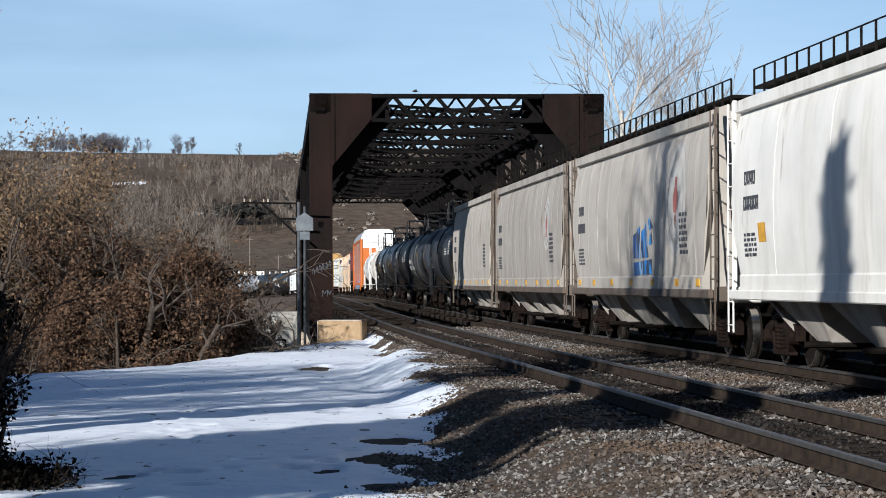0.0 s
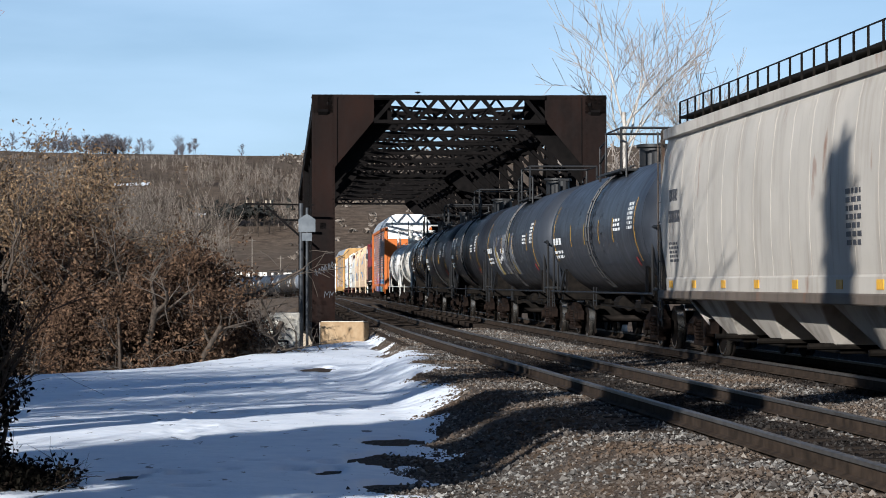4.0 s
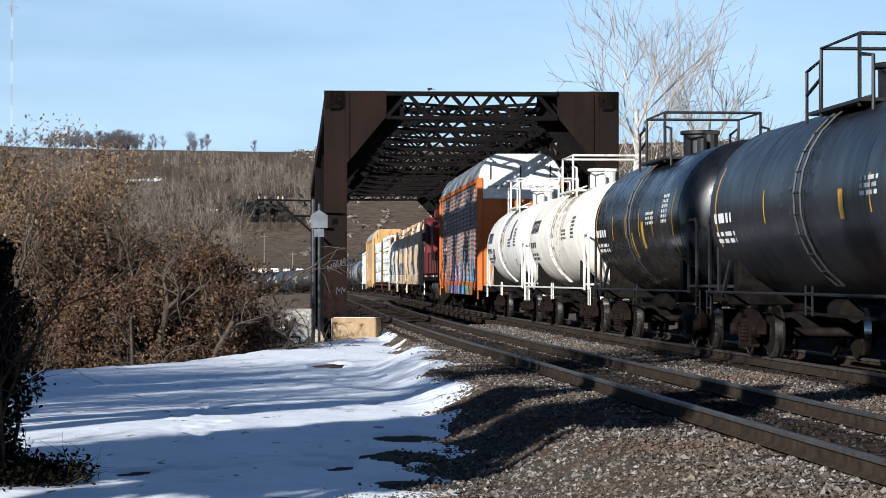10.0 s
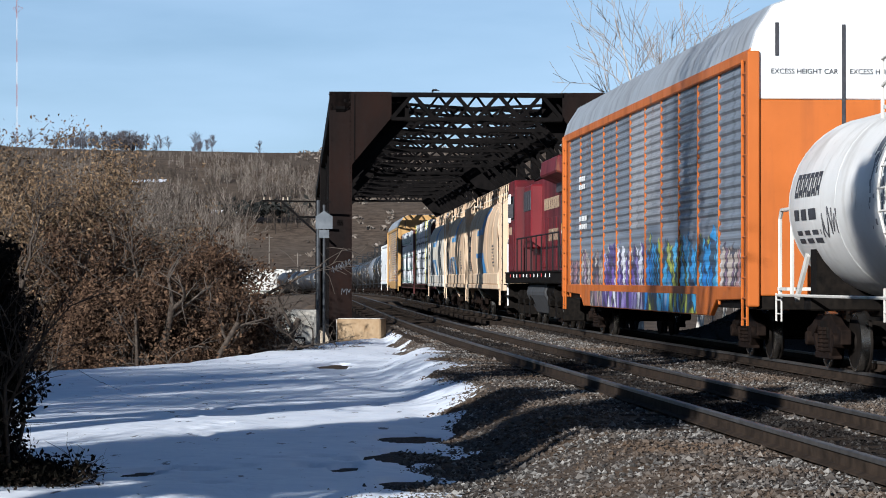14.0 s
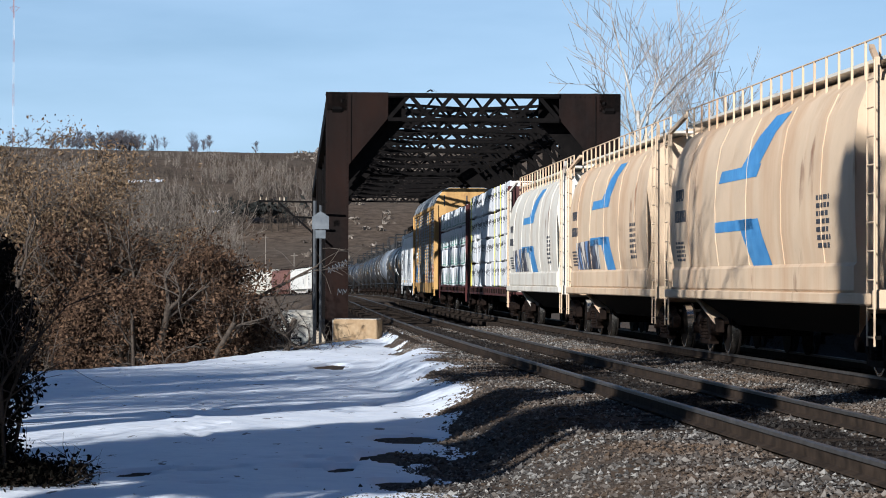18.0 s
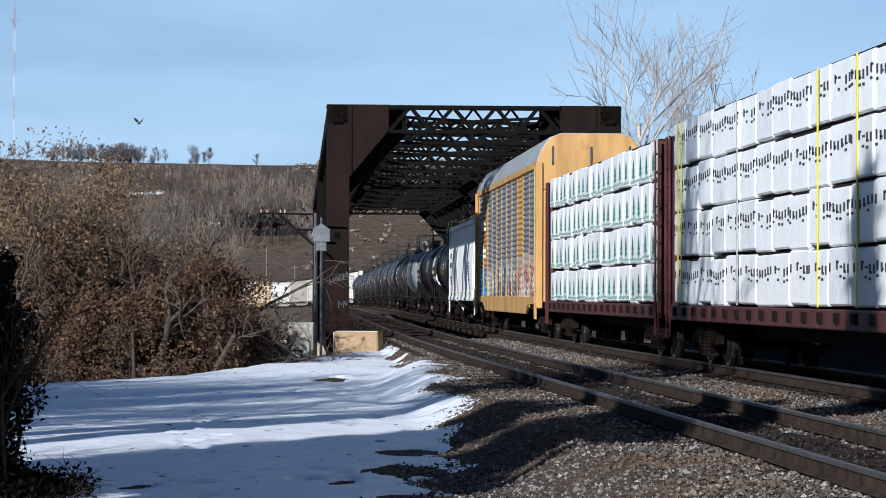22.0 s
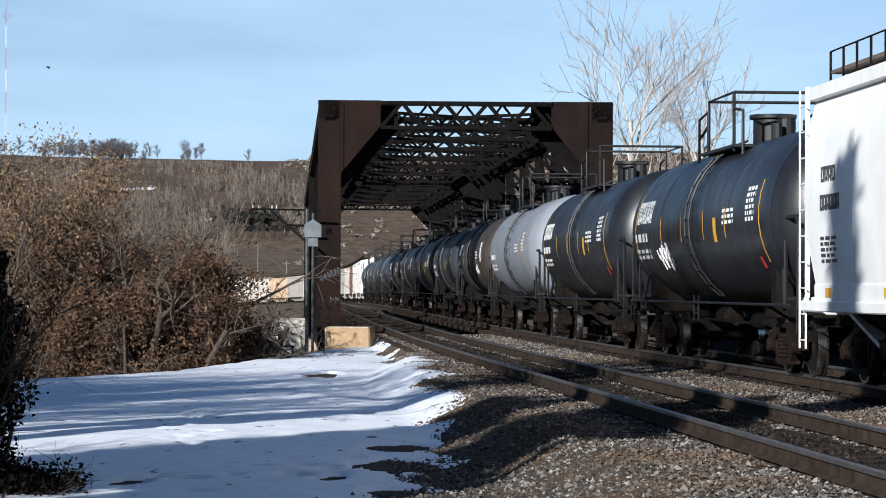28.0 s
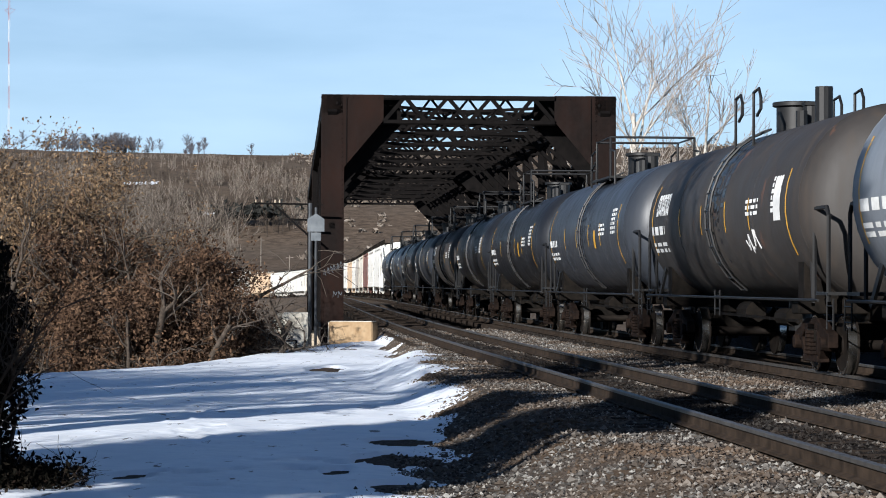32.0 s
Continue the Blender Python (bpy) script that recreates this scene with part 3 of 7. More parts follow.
def build_span(a0, length, panels, label):
    br = thing("truss_bridge", label, "railway bridge", "bridge spans", at=Matrix.Translation((0, 0, 0)))
    st, rp = M["steel_dark"], M["rust_plate"]
    step = length / panels
    for end, a in (("near", a0), ("far", a0 + length)):
        for sgn in (-1, 1):
            o = BR_HALF * sgn
            i = (BR_HALF - 0.78) * sgn
            g = (BR_HALF - 2.12) * sgn
            outline = [(o, -1.2), (i, -1.2), (i, 5.3), (g, 6.9), (g, BR_TOP), (o, BR_TOP)]
            sh = Shape()
            sh.loft([[at_bridge(a + t, l, z) for l, z in outline] for t in ((0, 0.03) if end == "near" else (-0.03, 0))])
            part("portal_plate", sh, rp, br, "rusty riveted portal plate")
            back = Shape()
            g2 = (BR_HALF - 2.75) * sgn
            back.loft([[at_bridge(a + t, l, z) for l, z in ((o - 0.05 * sgn, 3.6), (i, 3.6), (i, 4.75), (g2, 6.8), (g2, BR_TOP - 0.1), (o - 0.05 * sgn, BR_TOP - 0.1))] for t in ((0.8, 0.83) if end == "near" else (-0.83, -0.8))])
            part("portal_back_plate", back, st, br)
            sh = Shape()
            dep = 0.75 if end == "near" else -0.75
            for l in (o - 0.02 * sgn, i + 0.02 * sgn):
                sh.loft([[at_bridge(a + t, l + u, z) for t, z in ((0.035 if end == "near" else -0.035, -1.2), (dep, -1.2), (dep, 7.7), (0.035 if end == "near" else -0.035, 7.7 if l == o - 0.02 * sgn else 5.2))] for u in (-0.015, 0.015)])
            part("end_post", sh, rp, br)
            # rows of rivets on the near face
            if end == "near" and a0 < 1:
                rv = Shape()
                for z in np.arange(-0.9, 7.6, 0.16):
                    for l in (o - 0.07 * sgn, o - 0.7 * sgn):
                        rv.box(at_bridge(a - 0.012, l, z), (0.045, 0.02, 0.045))
                for k in range(12):
                    rv.box(at_bridge(a - 0.012, o + (g - o) * k / 12, 7.68), (0.045, 0.02, 0.045))
                part("riveting", rv, rp, br)["kind"] = "stuff"
                seam = Shape().beam(at_bridge(a - 0.008, o - 0.86 * sgn, 5.4), at_bridge(a - 0.008, o - 0.86 * sgn, 7.7), 0.02, 0.05)
                part("splice_strip", seam, st, br)
        w = BR_HALF - 2.12
        up = Vector((0, 0, BR_TOP - BR_LOW - 0.08))
        part("portal_lattice", laced(a, -w, BR_LOW, a, w, BR_LOW, up, 4, 0.2, 0.13), st, br)
        part("portal_lattice", laced(a + (0.5 if end == "near" else -0.5), -w - 0.3, BR_LOW, a + (0.5 if end == "near" else -0.5), w + 0.3, BR_LOW, up, 5, 0.2, 0.08), st, br)
    for sgn in (-1, 1):
        l = sgn * (BR_HALF - 0.38)
        part("top_chord", Shape().beam(at_bridge(a0, l, BR_TOP - 0.32), at_bridge(a0 + length, l, BR_TOP - 0.32), 0.7, 0.62), st, br)
        part("bottom_chord", Shape().beam(at_bridge(a0, l, -0.7), at_bridge(a0 + length, l, -0.7), 0.5, 0.55), st, br)
        for k in range(1, panels):
            a = a0 + k * step
            part("vertical_post", laced(a - 0.2, l, -0.6, a - 0.2, l, BR_TOP - 0.5, BR_F * 0.4, 9, 0.3, 0.06), st, br)
            knee = laced(a, l, BR_LOW - 2.1, a, l - sgn * 2.1, BR_LOW + 0.05, Vector((0, 0, 0.42)), 4, 0.2, 0.1)
            part("knee_brace", knee, st, br)
        for k in range(panels):
            a, b = a0 + k * step, a0 + (k + 1) * step
            rise = k < panels / 2
            part("diagonal", Shape().beam(at_bridge(a, l, BR_TOP - 0.5 if rise else -0.6), at_bridge(b, l, -0.6 if rise else BR_TOP - 0.5), 0.32, 0.28), st, br)
            part("counter_diagonal", Shape().beam(at_bridge(a, l + 0.1, -0.6 if rise else BR_TOP - 0.5), at_bridge(b, l + 0.1, BR_TOP - 0.5 if rise else -0.6), 0.12, 0.14), st, br)
            part("side_strut", Shape().beam(at_bridge(a, l, 3.3), at_bridge(b, l, 3.3), 0.2, 0.2), st, br)
    for k in range(1, panels):
        a = a0 + k * step
        w = BR_HALF - 0.5
        part("sway_frame", laced(a, -w, BR_LOW + 0.05, a, w, BR_LOW + 0.05, Vector((0, 0, 0.75)), 7, 0.17, 0.09), st, br)
        part("floor_beam", Shape().beam(at_bridge(a, -w, -0.75), at_bridge(a, w, -0.75), 0.3, 0.8), st, br)
    for k in range(panels):
        a, b = a0 + k * step, a0 + (k + 1) * step
        w = BR_HALF - 0.5
        part("top_lateral", laced(a, -w, BR_TOP - 0.6, b, w, BR_TOP - 0.6, Vector((0, 0, 0.3)), 12, 0.16, 0.06), st, br)
        part("top_lateral", laced(a, w, BR_TOP - 0.62, b, -w, BR_TOP - 0.62, Vector((0, 0, 0.3)), 12, 0.16, 0.06), st, br)
    for l in (-SPACING / 2 - 0.75, -SPACING / 2 + 0.75, SPACING / 2 - 0.75, SPACING / 2 + 0.75):
        part("stringer", Shape().beam(at_bridge(a0, l, -0.62), at_bridge(a0 + length, l, -0.62), 0.25, 0.5), st, br)
    return br


build_span(0.0, 44.0, 6, "dark rusty steel through-truss bridge with plated portal")
build_span(45.2, 44.0, 6, "farther dark steel truss span over the river")


def build_abutment():
    ab = thing("bridge_abutment", "weathered pale concrete bridge abutment with stepped wing wall", "abutment", kind="structure")
    sh = Shape()
    sh.box(at_bridge(0.6, 0, -4.2), (11.5, 2.4, 6.0), Matrix.Rotation(0.058, 3, "Z"))
    part("seat_wall", sh, M["concrete"], ab, bevel=0.05)
    for k, (l, a, z, w, d, h) in enumerate(((-5.9, -0.6, -0.95, 0.9, 1.7, 2.6), (-6.6, 0.2, -1.5, 1.0, 1.6, 2.6), (-7.3, 1.0, -2.3, 1.0, 1.8, 2.8), (-6.2, 2.0, -0.5, 0.8, 1.0, 1.6))):
        part("wing_block", Shape().box(at_bridge(a, l, z), (w, d, h), Matrix.Rotation(0.06 + 0.05 * k, 3, "Z")), M["concrete_worn"], ab, "broken pale concrete block", bevel=0.04)
    part("river_pier", Shape().box(at_bridge(44.6, 0, -4.6), (11.5, 2.2, 7.0), Matrix.Rotation(0.058, 3, "Z")), M["concrete"], ab, bevel=0.1)
    part("far_seat_wall", Shape().box(at_bridge(89.8, 0, -4.2), (11.5, 2.4, 6.0), Matrix.Rotation(0.058, 3, "Z")), M["concrete"], ab, bevel=0.05)


build_abutment()


def build_block():
    d = 79.0
    b = thing("concrete_block", "square tan concrete barrier block beside the bridge post", "concrete block", at=pose(-2.72, d, -0.6, 0, 0, -12))
    # sun and shade are coloured in: darker body, paler top and left end
    part("body", Shape().box((0, 0, 0.37), (1.42, 0.75, 0.74)), M["concrete_tan"], b, bevel=0.04)
    part("cap", Shape().box((0, 0, 0.745), (1.36, 0.69, 0.012)), M["concrete_pale"], b, "top face coloured pale as if sunlit", bevel=0.005)
    part("rim", Shape().box((-0.72, 0, 0.375), (0.02, 0.7, 0.7)), M["concrete_pale"], b, "left end face coloured pale as if sunlit", bevel=0.01)


build_block()


# ---- rolling stock: +x is the way of travel, -y the side towards the camera, z = 0 the rail tops ----
WHEEL_R = 0.44


def wheelset_mesh():
    """Axle and two wheels turned as one body; the treads are bright."""
    def make():
        R = WHEEL_R
        half = [(1.08, 0.07), (0.88, 0.075), (0.86, 0.13), (0.835, 0.15), (0.832, R - 0.09), (0.834, R - 0.05), (0.834, R - 0.003), (0.7, R), (0.69, R + 0.028), (0.665, R + 0.028), (0.66, R - 0.06), (0.7, 0.16), (0.68, 0.11), (0.6, 0.08)]
        prof = [(-y, r) for y, r in half] + [(y, r) for y, r in reversed(half)]
        n = 20
        rings = [[(r * math.cos(a), y, r * math.sin(a)) for a in np.linspace(0, 2 * math.pi, n, endpoint=False)] for y, r in prof]
        me = Shape().loft(rings).mesh("wheelset", [M["wheel"], M["tread"]], smooth=35)
        for p in me.polygons:
            rr = [math.hypot(me.vertices[v].co.x, me.vertices[v].co.z) for v in p.vertices]
            if len(rr) == 4 and min(rr) > R - 0.06 and max(rr) < R + 0.02:
                p.material_index = 1
        return me
    return cached("wheelset", make)


def side_frame_shape(y, base):
    """Cast side frame: arched top bar, sagging bottom bar, pedestals at the axles."""
    h = base / 2
    sh = Shape()
    # two bars, built as strips between matching points so that openings stay open
    sh.prism([(-h - 0.25, 0.40), (-h - 0.25, 0.62), (-h + 0.1, 0.70), (-0.4, 0.84), (0.4, 0.84), (h - 0.1, 0.70), (h + 0.25, 0.62), (h + 0.25, 0.40), (h - 0.16, 0.50), (0.4, 0.66), (-0.4, 0.66), (-h + 0.16, 0.50)], 1, y - 0.08, y + 0.08)
    for k in (-1, 1):
        sh.beam((k * (h - 0.18), y, 0.52), (k * 0.42, y, 0.24), 0.15, 0.12)
        sh.box((k * 0.36, y, 0.5), (0.13, 0.15, 0.4))
        sh.cyl((k * h, y - 0.11 * (1 if y > 0 else -1), 0.46), (k * h, y + 0.15 * (1 if y > 0 else -1), 0.46), 0.13, 0.11, 10)
    sh.box((0, y, 0.22), (0.98, 0.2, 0.1))
    return sh


def spring_shape(x, y):
    """A coil spring as one ribbed column."""
    rings = []
    for k in range(19):
        r = 0.095 if k % 3 == 1 else 0.07
        rings.append([(x + r * math.cos(a), y + r * math.sin(a), 0.27 + k * 0.021) for a in np.linspace(0, 2 * math.pi, 8, endpoint=False)])
    return Shape().loft(rings)


def add_bogie(car, x, base=1.78, axles=2, spinning=None):
    key = ("bogie", base, axles)

    def make():
        sh = Shape().box((0, 0, 0.62), (0.5, 2.2, 0.3))
        sh.box((0, 0, 0.82), (0.4, 0.5, 0.16))
        for k in (-1, 1):
            sh.beam((k * 0.45, -0.8, 0.4), (k * 0.45, 0.8, 0.4), 0.12, 0.14)
        return sh.mesh("bogie", M["running_gear"], bevel=0.02)
    bg = part("bogie", cached(key, make), None, car, at=pose(x, 0, 0))
    for k in (-1, 1):
        part("side_frame", cached((key, "sf", k), lambda: side_frame_shape(1.02 * k, base).mesh("side_frame", M["side_frame"], bevel=0.012)), None, bg)
        for sx in (-0.13, 0.13):
            part("spring", cached((key, "sp", k, sx), lambda: spring_shape(sx, 1.07 * k).mesh("spring", M["side_frame"], smooth=40)), None, bg)
    xs = (-base / 2, base / 2) if axles == 2 else (-base / 2, 0, base / 2)
    for ax in xs:
        w = part("wheelset", wheelset_mesh(), None, bg, at=pose(ax, 0, WHEEL_R))
        if spinning is not None and x < 0 and ax == xs[-1]:
            spinning.append((w, ax))
    return bg


def bent(pts, r=0.028, n=6):
    return Shape().pipe([Vector(p) for p in pts], r, n)


def rungs(x, y, z0, z1, width=0.42, gap=0.36, r=0.02, along="x"):
    sh = Shape()
    d = Vector((width / 2, 0, 0)) if along == "x" else Vector((0, width / 2, 0))
    c = Vector((x, y, 0))
    for k in (-1, 1):
        sh.cyl(c + d * k + Vector((0, 0, z0)), c + d * k + Vector((0, 0, z1)), r * 1.3, n=6)
    z = z0 + 0.12
    while z < z1:
        sh.cyl(c - d + Vector((0, 0, z)), c + d + Vector((0, 0, z)), r, n=5)
        z += gap
    return sh


def add_ladder(car, name, x, y, z0, z1, mat, width=0.42, gap=0.36, r=0.02, along="x", split=True):
    """A ladder of two stiles, with each rung a part of its own."""
    if not split:
        return part(name, rungs(x, y, z0, z1, width, gap, r, along), mat, car)
    d = Vector((width / 2, 0, 0)) if along == "x" else Vector((0, width / 2, 0))
    stile = cached(("stile", mat.name, round(z1 - z0, 3), r), lambda: Shape().cyl((0, 0, 0), (0, 0, z1 - z0), r * 1.3, n=6).mesh("stile", mat))
    lad = part(name, stile, None, car, at=Matrix.Translation(Vector((x, y, z0)) - d))
    part("stile", stile, None, lad, at=Matrix.Translation(d * 2))
    bar = cached(("rung", mat.name, width, r, along), lambda: Shape().cyl((0, 0, 0), d * 2, r, n=5).mesh("rung", mat))
    z = 0.12
    while z < z1 - z0:
        part("rung", bar, None, lad, at=Matrix.Translation((0, 0, z)))
        z += gap
    return lad


def add_couplers(car, length, mat):
    h = length / 2
    for k in (-1, 1):
        sh = Shape().box((k * (h - 0.75), 0, 0.86), (1.3, 0.42, 0.36))
        sh.box((k * (h - 0.1), 0, 0.86), (0.34, 0.3, 0.3))
        sh.box((k * (h - 0.02), 0.06, 0.86), (0.12, 0.34, 0.28))
        part("coupler", sh, M["running_gear"], car, bevel=0.02)
        part("air_hose", bent([(k * (h - 0.35), -0.35, 0.8), (k * (h - 0.2), -0.38, 0.5), (k * (h + 0.0), -0.3, 0.4)], 0.03), M["black_rail"], car)


def curve_patch(R, zc, x0, x1, a0, a1, lift=0.004, n=4):
    """A patch on the camera side of a lying drum; angles from level, up positive."""
    sh = Shape()
    rows = []
    for k in range(n + 1):
        a = radians(a0 + (a1 - a0) * k / n)
        rows.append([(x0, -(R + lift) * math.cos(a), zc + (R + lift) * math.sin(a)), (x1, -(R + lift) * math.cos(a), zc + (R + lift) * math.sin(a))])
    sh.loft(rows, closed=False, caps=False)
    return sh


def joined(shapes):
    out = Shape()
    for s in shapes:
        out.add(s.v, s.f)
    return out


def word_bars(put, x0, x1, z0, z1, rows, rng, fill=0.6):
    """Unreadable writing as short bars; put(x0, x1, z0, z1) makes one bar."""
    out = []
    rh = (z1 - z0) / rows
    for r in range(rows):
        x = x0
        while x < x1 - 0.04:
            w = rng.uniform(0.1, 0.34) * (x1 - x0)
            xe = min(x1, x + w)
            out.append(put(x, xe, z1 - (r + 1) * rh + rh * 0.2, z1 - (r + 1) * rh + rh * (0.2 + fill)))
            x = xe + 0.1 * (x1 - x0)
    return out


def block_word(put, x0, x1, z0, z1, n, notch=True):
    """A maker's wordmark as a row of plain blocks."""
    out = []
    w = (x1 - x0) / n
    for k in range(n):
        a, b = x0 + k * w, x0 + (k + 0.84) * w
        if notch:
            t = (b - a) * 0.3
            out += [put(a, a + t, z0, z1), put(b - t, b, z0, z1), put(a + t, b - t, z1 - (z1 - z0) * 0.22, z1), put(a + t, b - t, z0 + (z1 - z0) * 0.1 * (k % 3), z0 + (z1 - z0) * (0.22 + 0.1 * (k % 3)))]
        else:
            out.append(put(a, b, z0, z1))
    return out


def tank_car(label, length, mat, spec):
    """spec: seed, R, logo (colour key or None), stripes, plates, rail (pipe material), saddle colour, top kind."""
    rng = random.Random(spec.get("seed", 1))
    car = thing("tank_car", label, "tank car", "train")
    R, zc = spec.get("R", 1.52), spec.get("zc", 2.56)
    gear = spec.get("gear", M["black_rail"])
    hb = length / 2 - 1.15
    dish = 0.62
    rings = []
    n = 40
    xs = [(-hb, 0.02), (-hb + 0.03, 0.42), (-hb + 0.12, 0.7), (-hb + 0.28, 0.88), (-hb + 0.46, 0.965), (-hb + dish, 1.0)]
    prof = xs + [(-hb + dish + (2 * hb - 2 * dish) * k / 6, 1.0) for k in range(1, 6)] + [(-x, r) for x, r in reversed(xs)]
    for x, r in prof:
        rings.append([(x, -R * r * math.sin(2 * math.pi * i / n), zc + R * r * math.cos(2 * math.pi * i / n)) for i in range(n)])
    part("tank", Shape().loft(rings), mat, car, spec.get("tank_label", ""), smooth=30)
    # weld seams and the dark band where the head meets the barrel
    for x in np.linspace(-hb + dish, hb - dish, 5):
        seam = Shape().loft([[(x + dx, -(R + lift) * math.sin(2 * math.pi * i / n), zc + (R + lift) * math.cos(2 * math.pi * i / n)) for i in range(n)] for dx, lift in ((-0.02, -0.004), (-0.01, 0.004), (0.01, 0.004), (0.02, -0.004))], caps=False)
        part("weld_seam", seam, mat, car, smooth=50)

    def put(x0, x1, z0, z1):
        a0, a1 = math.degrees(math.asin(max(-1, min(1, (z0 - zc) / R)))), math.degrees(math.asin(max(-1, min(1, (z1 - zc) / R))))
        return curve_patch(R, zc, x0, x1, a0, a1)
    ink = spec.get("ink", M["white_mark"])
    if spec.get("logo"):
        x0, z0, w, h, k = spec["logo"]
        part("wordmark", joined(block_word(put, x0 * hb, x0 * hb + w, z0, z0 + h, k)), ink, car, "bold wordmark blocks")
    part("number_bars", joined(word_bars(put, -hb + 1.0, -hb + 2.5, zc - 0.28, zc - 0.04, 1, rng, 0.7) + word_bars(put, -hb + 1.0, -hb + 2.6, zc - 0.6, zc - 0.36, 2, rng)), ink, car)
    part("data_panel", joined(word_bars(put, hb - 2.6, hb - 1.9, zc - 0.1, zc + 0.5, 6, rng, 0.65)), ink, car)
    part("small_print", joined(word_bars(put, hb - 4.6, hb - 3.6, zc - 0.1, zc + 0.2, 3, rng)), ink, car)
    if spec.get("stripes"):
        for f in spec["stripes"]:
            part("reflector_stripe", curve_patch(R, zc, f * hb - 0.035, f * hb + 0.035, -12, 8), M["yellow_mark"], car, "yellow reflective stripe")
        for f, a in ((-0.86, (-25, 30)), (0.8, (-30, 22))):
            part("reflector_stripe", curve_patch(R, zc, f * hb - 0.04, f * hb + 0.04, *a, n=6), M["yellow_mark"], car, "yellow reflective stripe")
    for f, a0, a1, w, key in spec.get("plates", ()):
        part("placard", curve_patch(R, zc, f * hb, f * hb + w, a0, a1, 0.006), M[key], car)
    for f0, f1, a0, a1, key in spec.get("patches", ()):
        part("painted_patch", curve_patch(R, zc, f0 * hb, f1 * hb, a0, a1, 0.003, 8), M[key], car)
    # spills that ran down from the manway
    for mat_key, where, wide in spec.get("spill", (("oil_stain", 0.0, 1.3),)):
        runs = []
        for k in range(16):
            x = where * hb + rng.gauss(0, wide * 0.5)
            w = rng.uniform(0.04, 0.22)
            runs.append(curve_patch(R, zc, x - w / 2, x + w / 2, rng.uniform(-35, 45), 88, 0.0015 + 0.0002 * k, 8))
        part("spill_stain", joined(runs), M[mat_key], car, "dark stain run down the side")
    for f, z, w, h, key in spec.get("scrawl", ()):
        pts = []
        for k in range(15):
            zz = z + h * rng.uniform(-0.5, 0.5)
            pts.append(Vector((f * hb + w * (k / 14 + rng.uniform(-0.05, 0.05)), -math.sqrt(max(0.01, (R + 0.004) ** 2 - (zz - zc) ** 2)), zz)))
        part("scrawl", Shape().pipe(pts, 0.014, 4), M[key], car, "sprayed scrawl")
    # saddles, stub sills and body bolsters
    bx = length / 2 - 2.75
    for k in (-1, 1):
        sh = Shape().box((k * (bx + 0.4), 0, 1.0), (3.0, 0.55, 0.4))
        sh.box((k * bx, 0, 1.02), (0.5, 2.7, 0.24))
        part("stub_sill", sh, spec.get("sill", M["running_gear"]), car, bevel=0.02)
        sad = Shape()
        prof = [(y, zc - math.sqrt(max(0.01, (R - 0.02) ** 2 - y * y))) for y in np.linspace(-1.25, 1.25, 11)]
        sad.loft([[(k * bx + dx, y, z) for y, z in prof] + [(k * bx + dx, 1.25, 1.12), (k * bx + dx, -1.25, 1.12)] for dx in (-0.2, 0.2)])
        part("saddle", sad, spec.get("sill", M["running_gear"]), car)
        # end platform and the grab hoops by the tank's head
        part("end_platform", Shape().box((k * (length / 2 - 0.95), 0, 1.22), (0.75, 2.7, 0.05)), gear, car)
        for y in (-1.32, 1.32):
            e = k * (length / 2 - 0.65)
            part("grab_hoop", bent([(e, y, 1.1), (e, y, 2.35), (e - k * 0.12, y, 2.48), (e - k * 0.8, y, 2.48), (e - k * 0.9, y, 2.38), (e - k * 0.9, y, 1.1)], 0.035), gear, car)
            part("end_step", rungs(k * (length / 2 - 0.55), y, 0.7, 1.15, 0.4, 0.22, 0.012), gear, car)
            part("brace", Shape().beam((k * (bx + 1.0), y * 0.98, 1.05), (k * (bx + 0.55), y * 0.92, 1.75), 0.05, 0.09), gear, car)
        add_bogie(car, k * bx, spinning=spec.get("spin"))
    for y in (-1.42, 1.42):
        part("side_rail", bent([(-length / 2 + 0.9, y, 1.12), (length / 2 - 0.9, y, 1.12)], 0.024), gear, car)
        arc = [Vector((-0.22, math.copysign((R + 0.09) * math.cos(a), y), zc + (R + 0.09) * math.sin(a))) for a in np.linspace(-0.95, 1.25, 12)]
        lad = part("ladder", Shape().pipe(arc, 0.022, 5), gear, car)
        part("stile", Shape().pipe([p + Vector((0.44, 0, 0)) for p in arc], 0.022, 5), gear, lad)
        part("ladder_foot", rungs(0, y, 0.8, 1.25, 0.45, 0.22, 0.014), gear, lad)
        bar = cached(("arc_rung", gear.name), lambda: Shape().cyl((0, 0, 0), (0.44, 0, 0), 0.018, n=5).mesh("rung", gear))
        for p in arc:
            part("rung", bar, None, lad, at=Matrix.Translation(p))
    # manway, valves and the railed platform on top
    top = zc + R
    tx = spec.get("top_x", 0.0)
    part("manway", joined([Shape().cyl((tx, 0, top - 0.08), (tx, 0, top + 0.42), 0.36, n=20), Shape().cyl((tx, 0, top + 0.42), (tx, 0, top + 0.5), 0.43, n=20)]), spec.get("dome", gear), car, smooth=40, bevel=0.01)
    part("valve", joined([Shape().cyl((tx + 0.75, 0.1, top - 0.05), (tx + 0.75, 0.1, top + 0.38), 0.16, n=12), Shape().cyl((tx + 1.05, -0.15, top - 0.05), (tx + 1.05, -0.15, top + 0.28), 0.1, n=10), Shape().box((tx + 0.75, 0.1, top + 0.42), (0.3, 0.3, 0.06))]), spec.get("dome", gear), car)
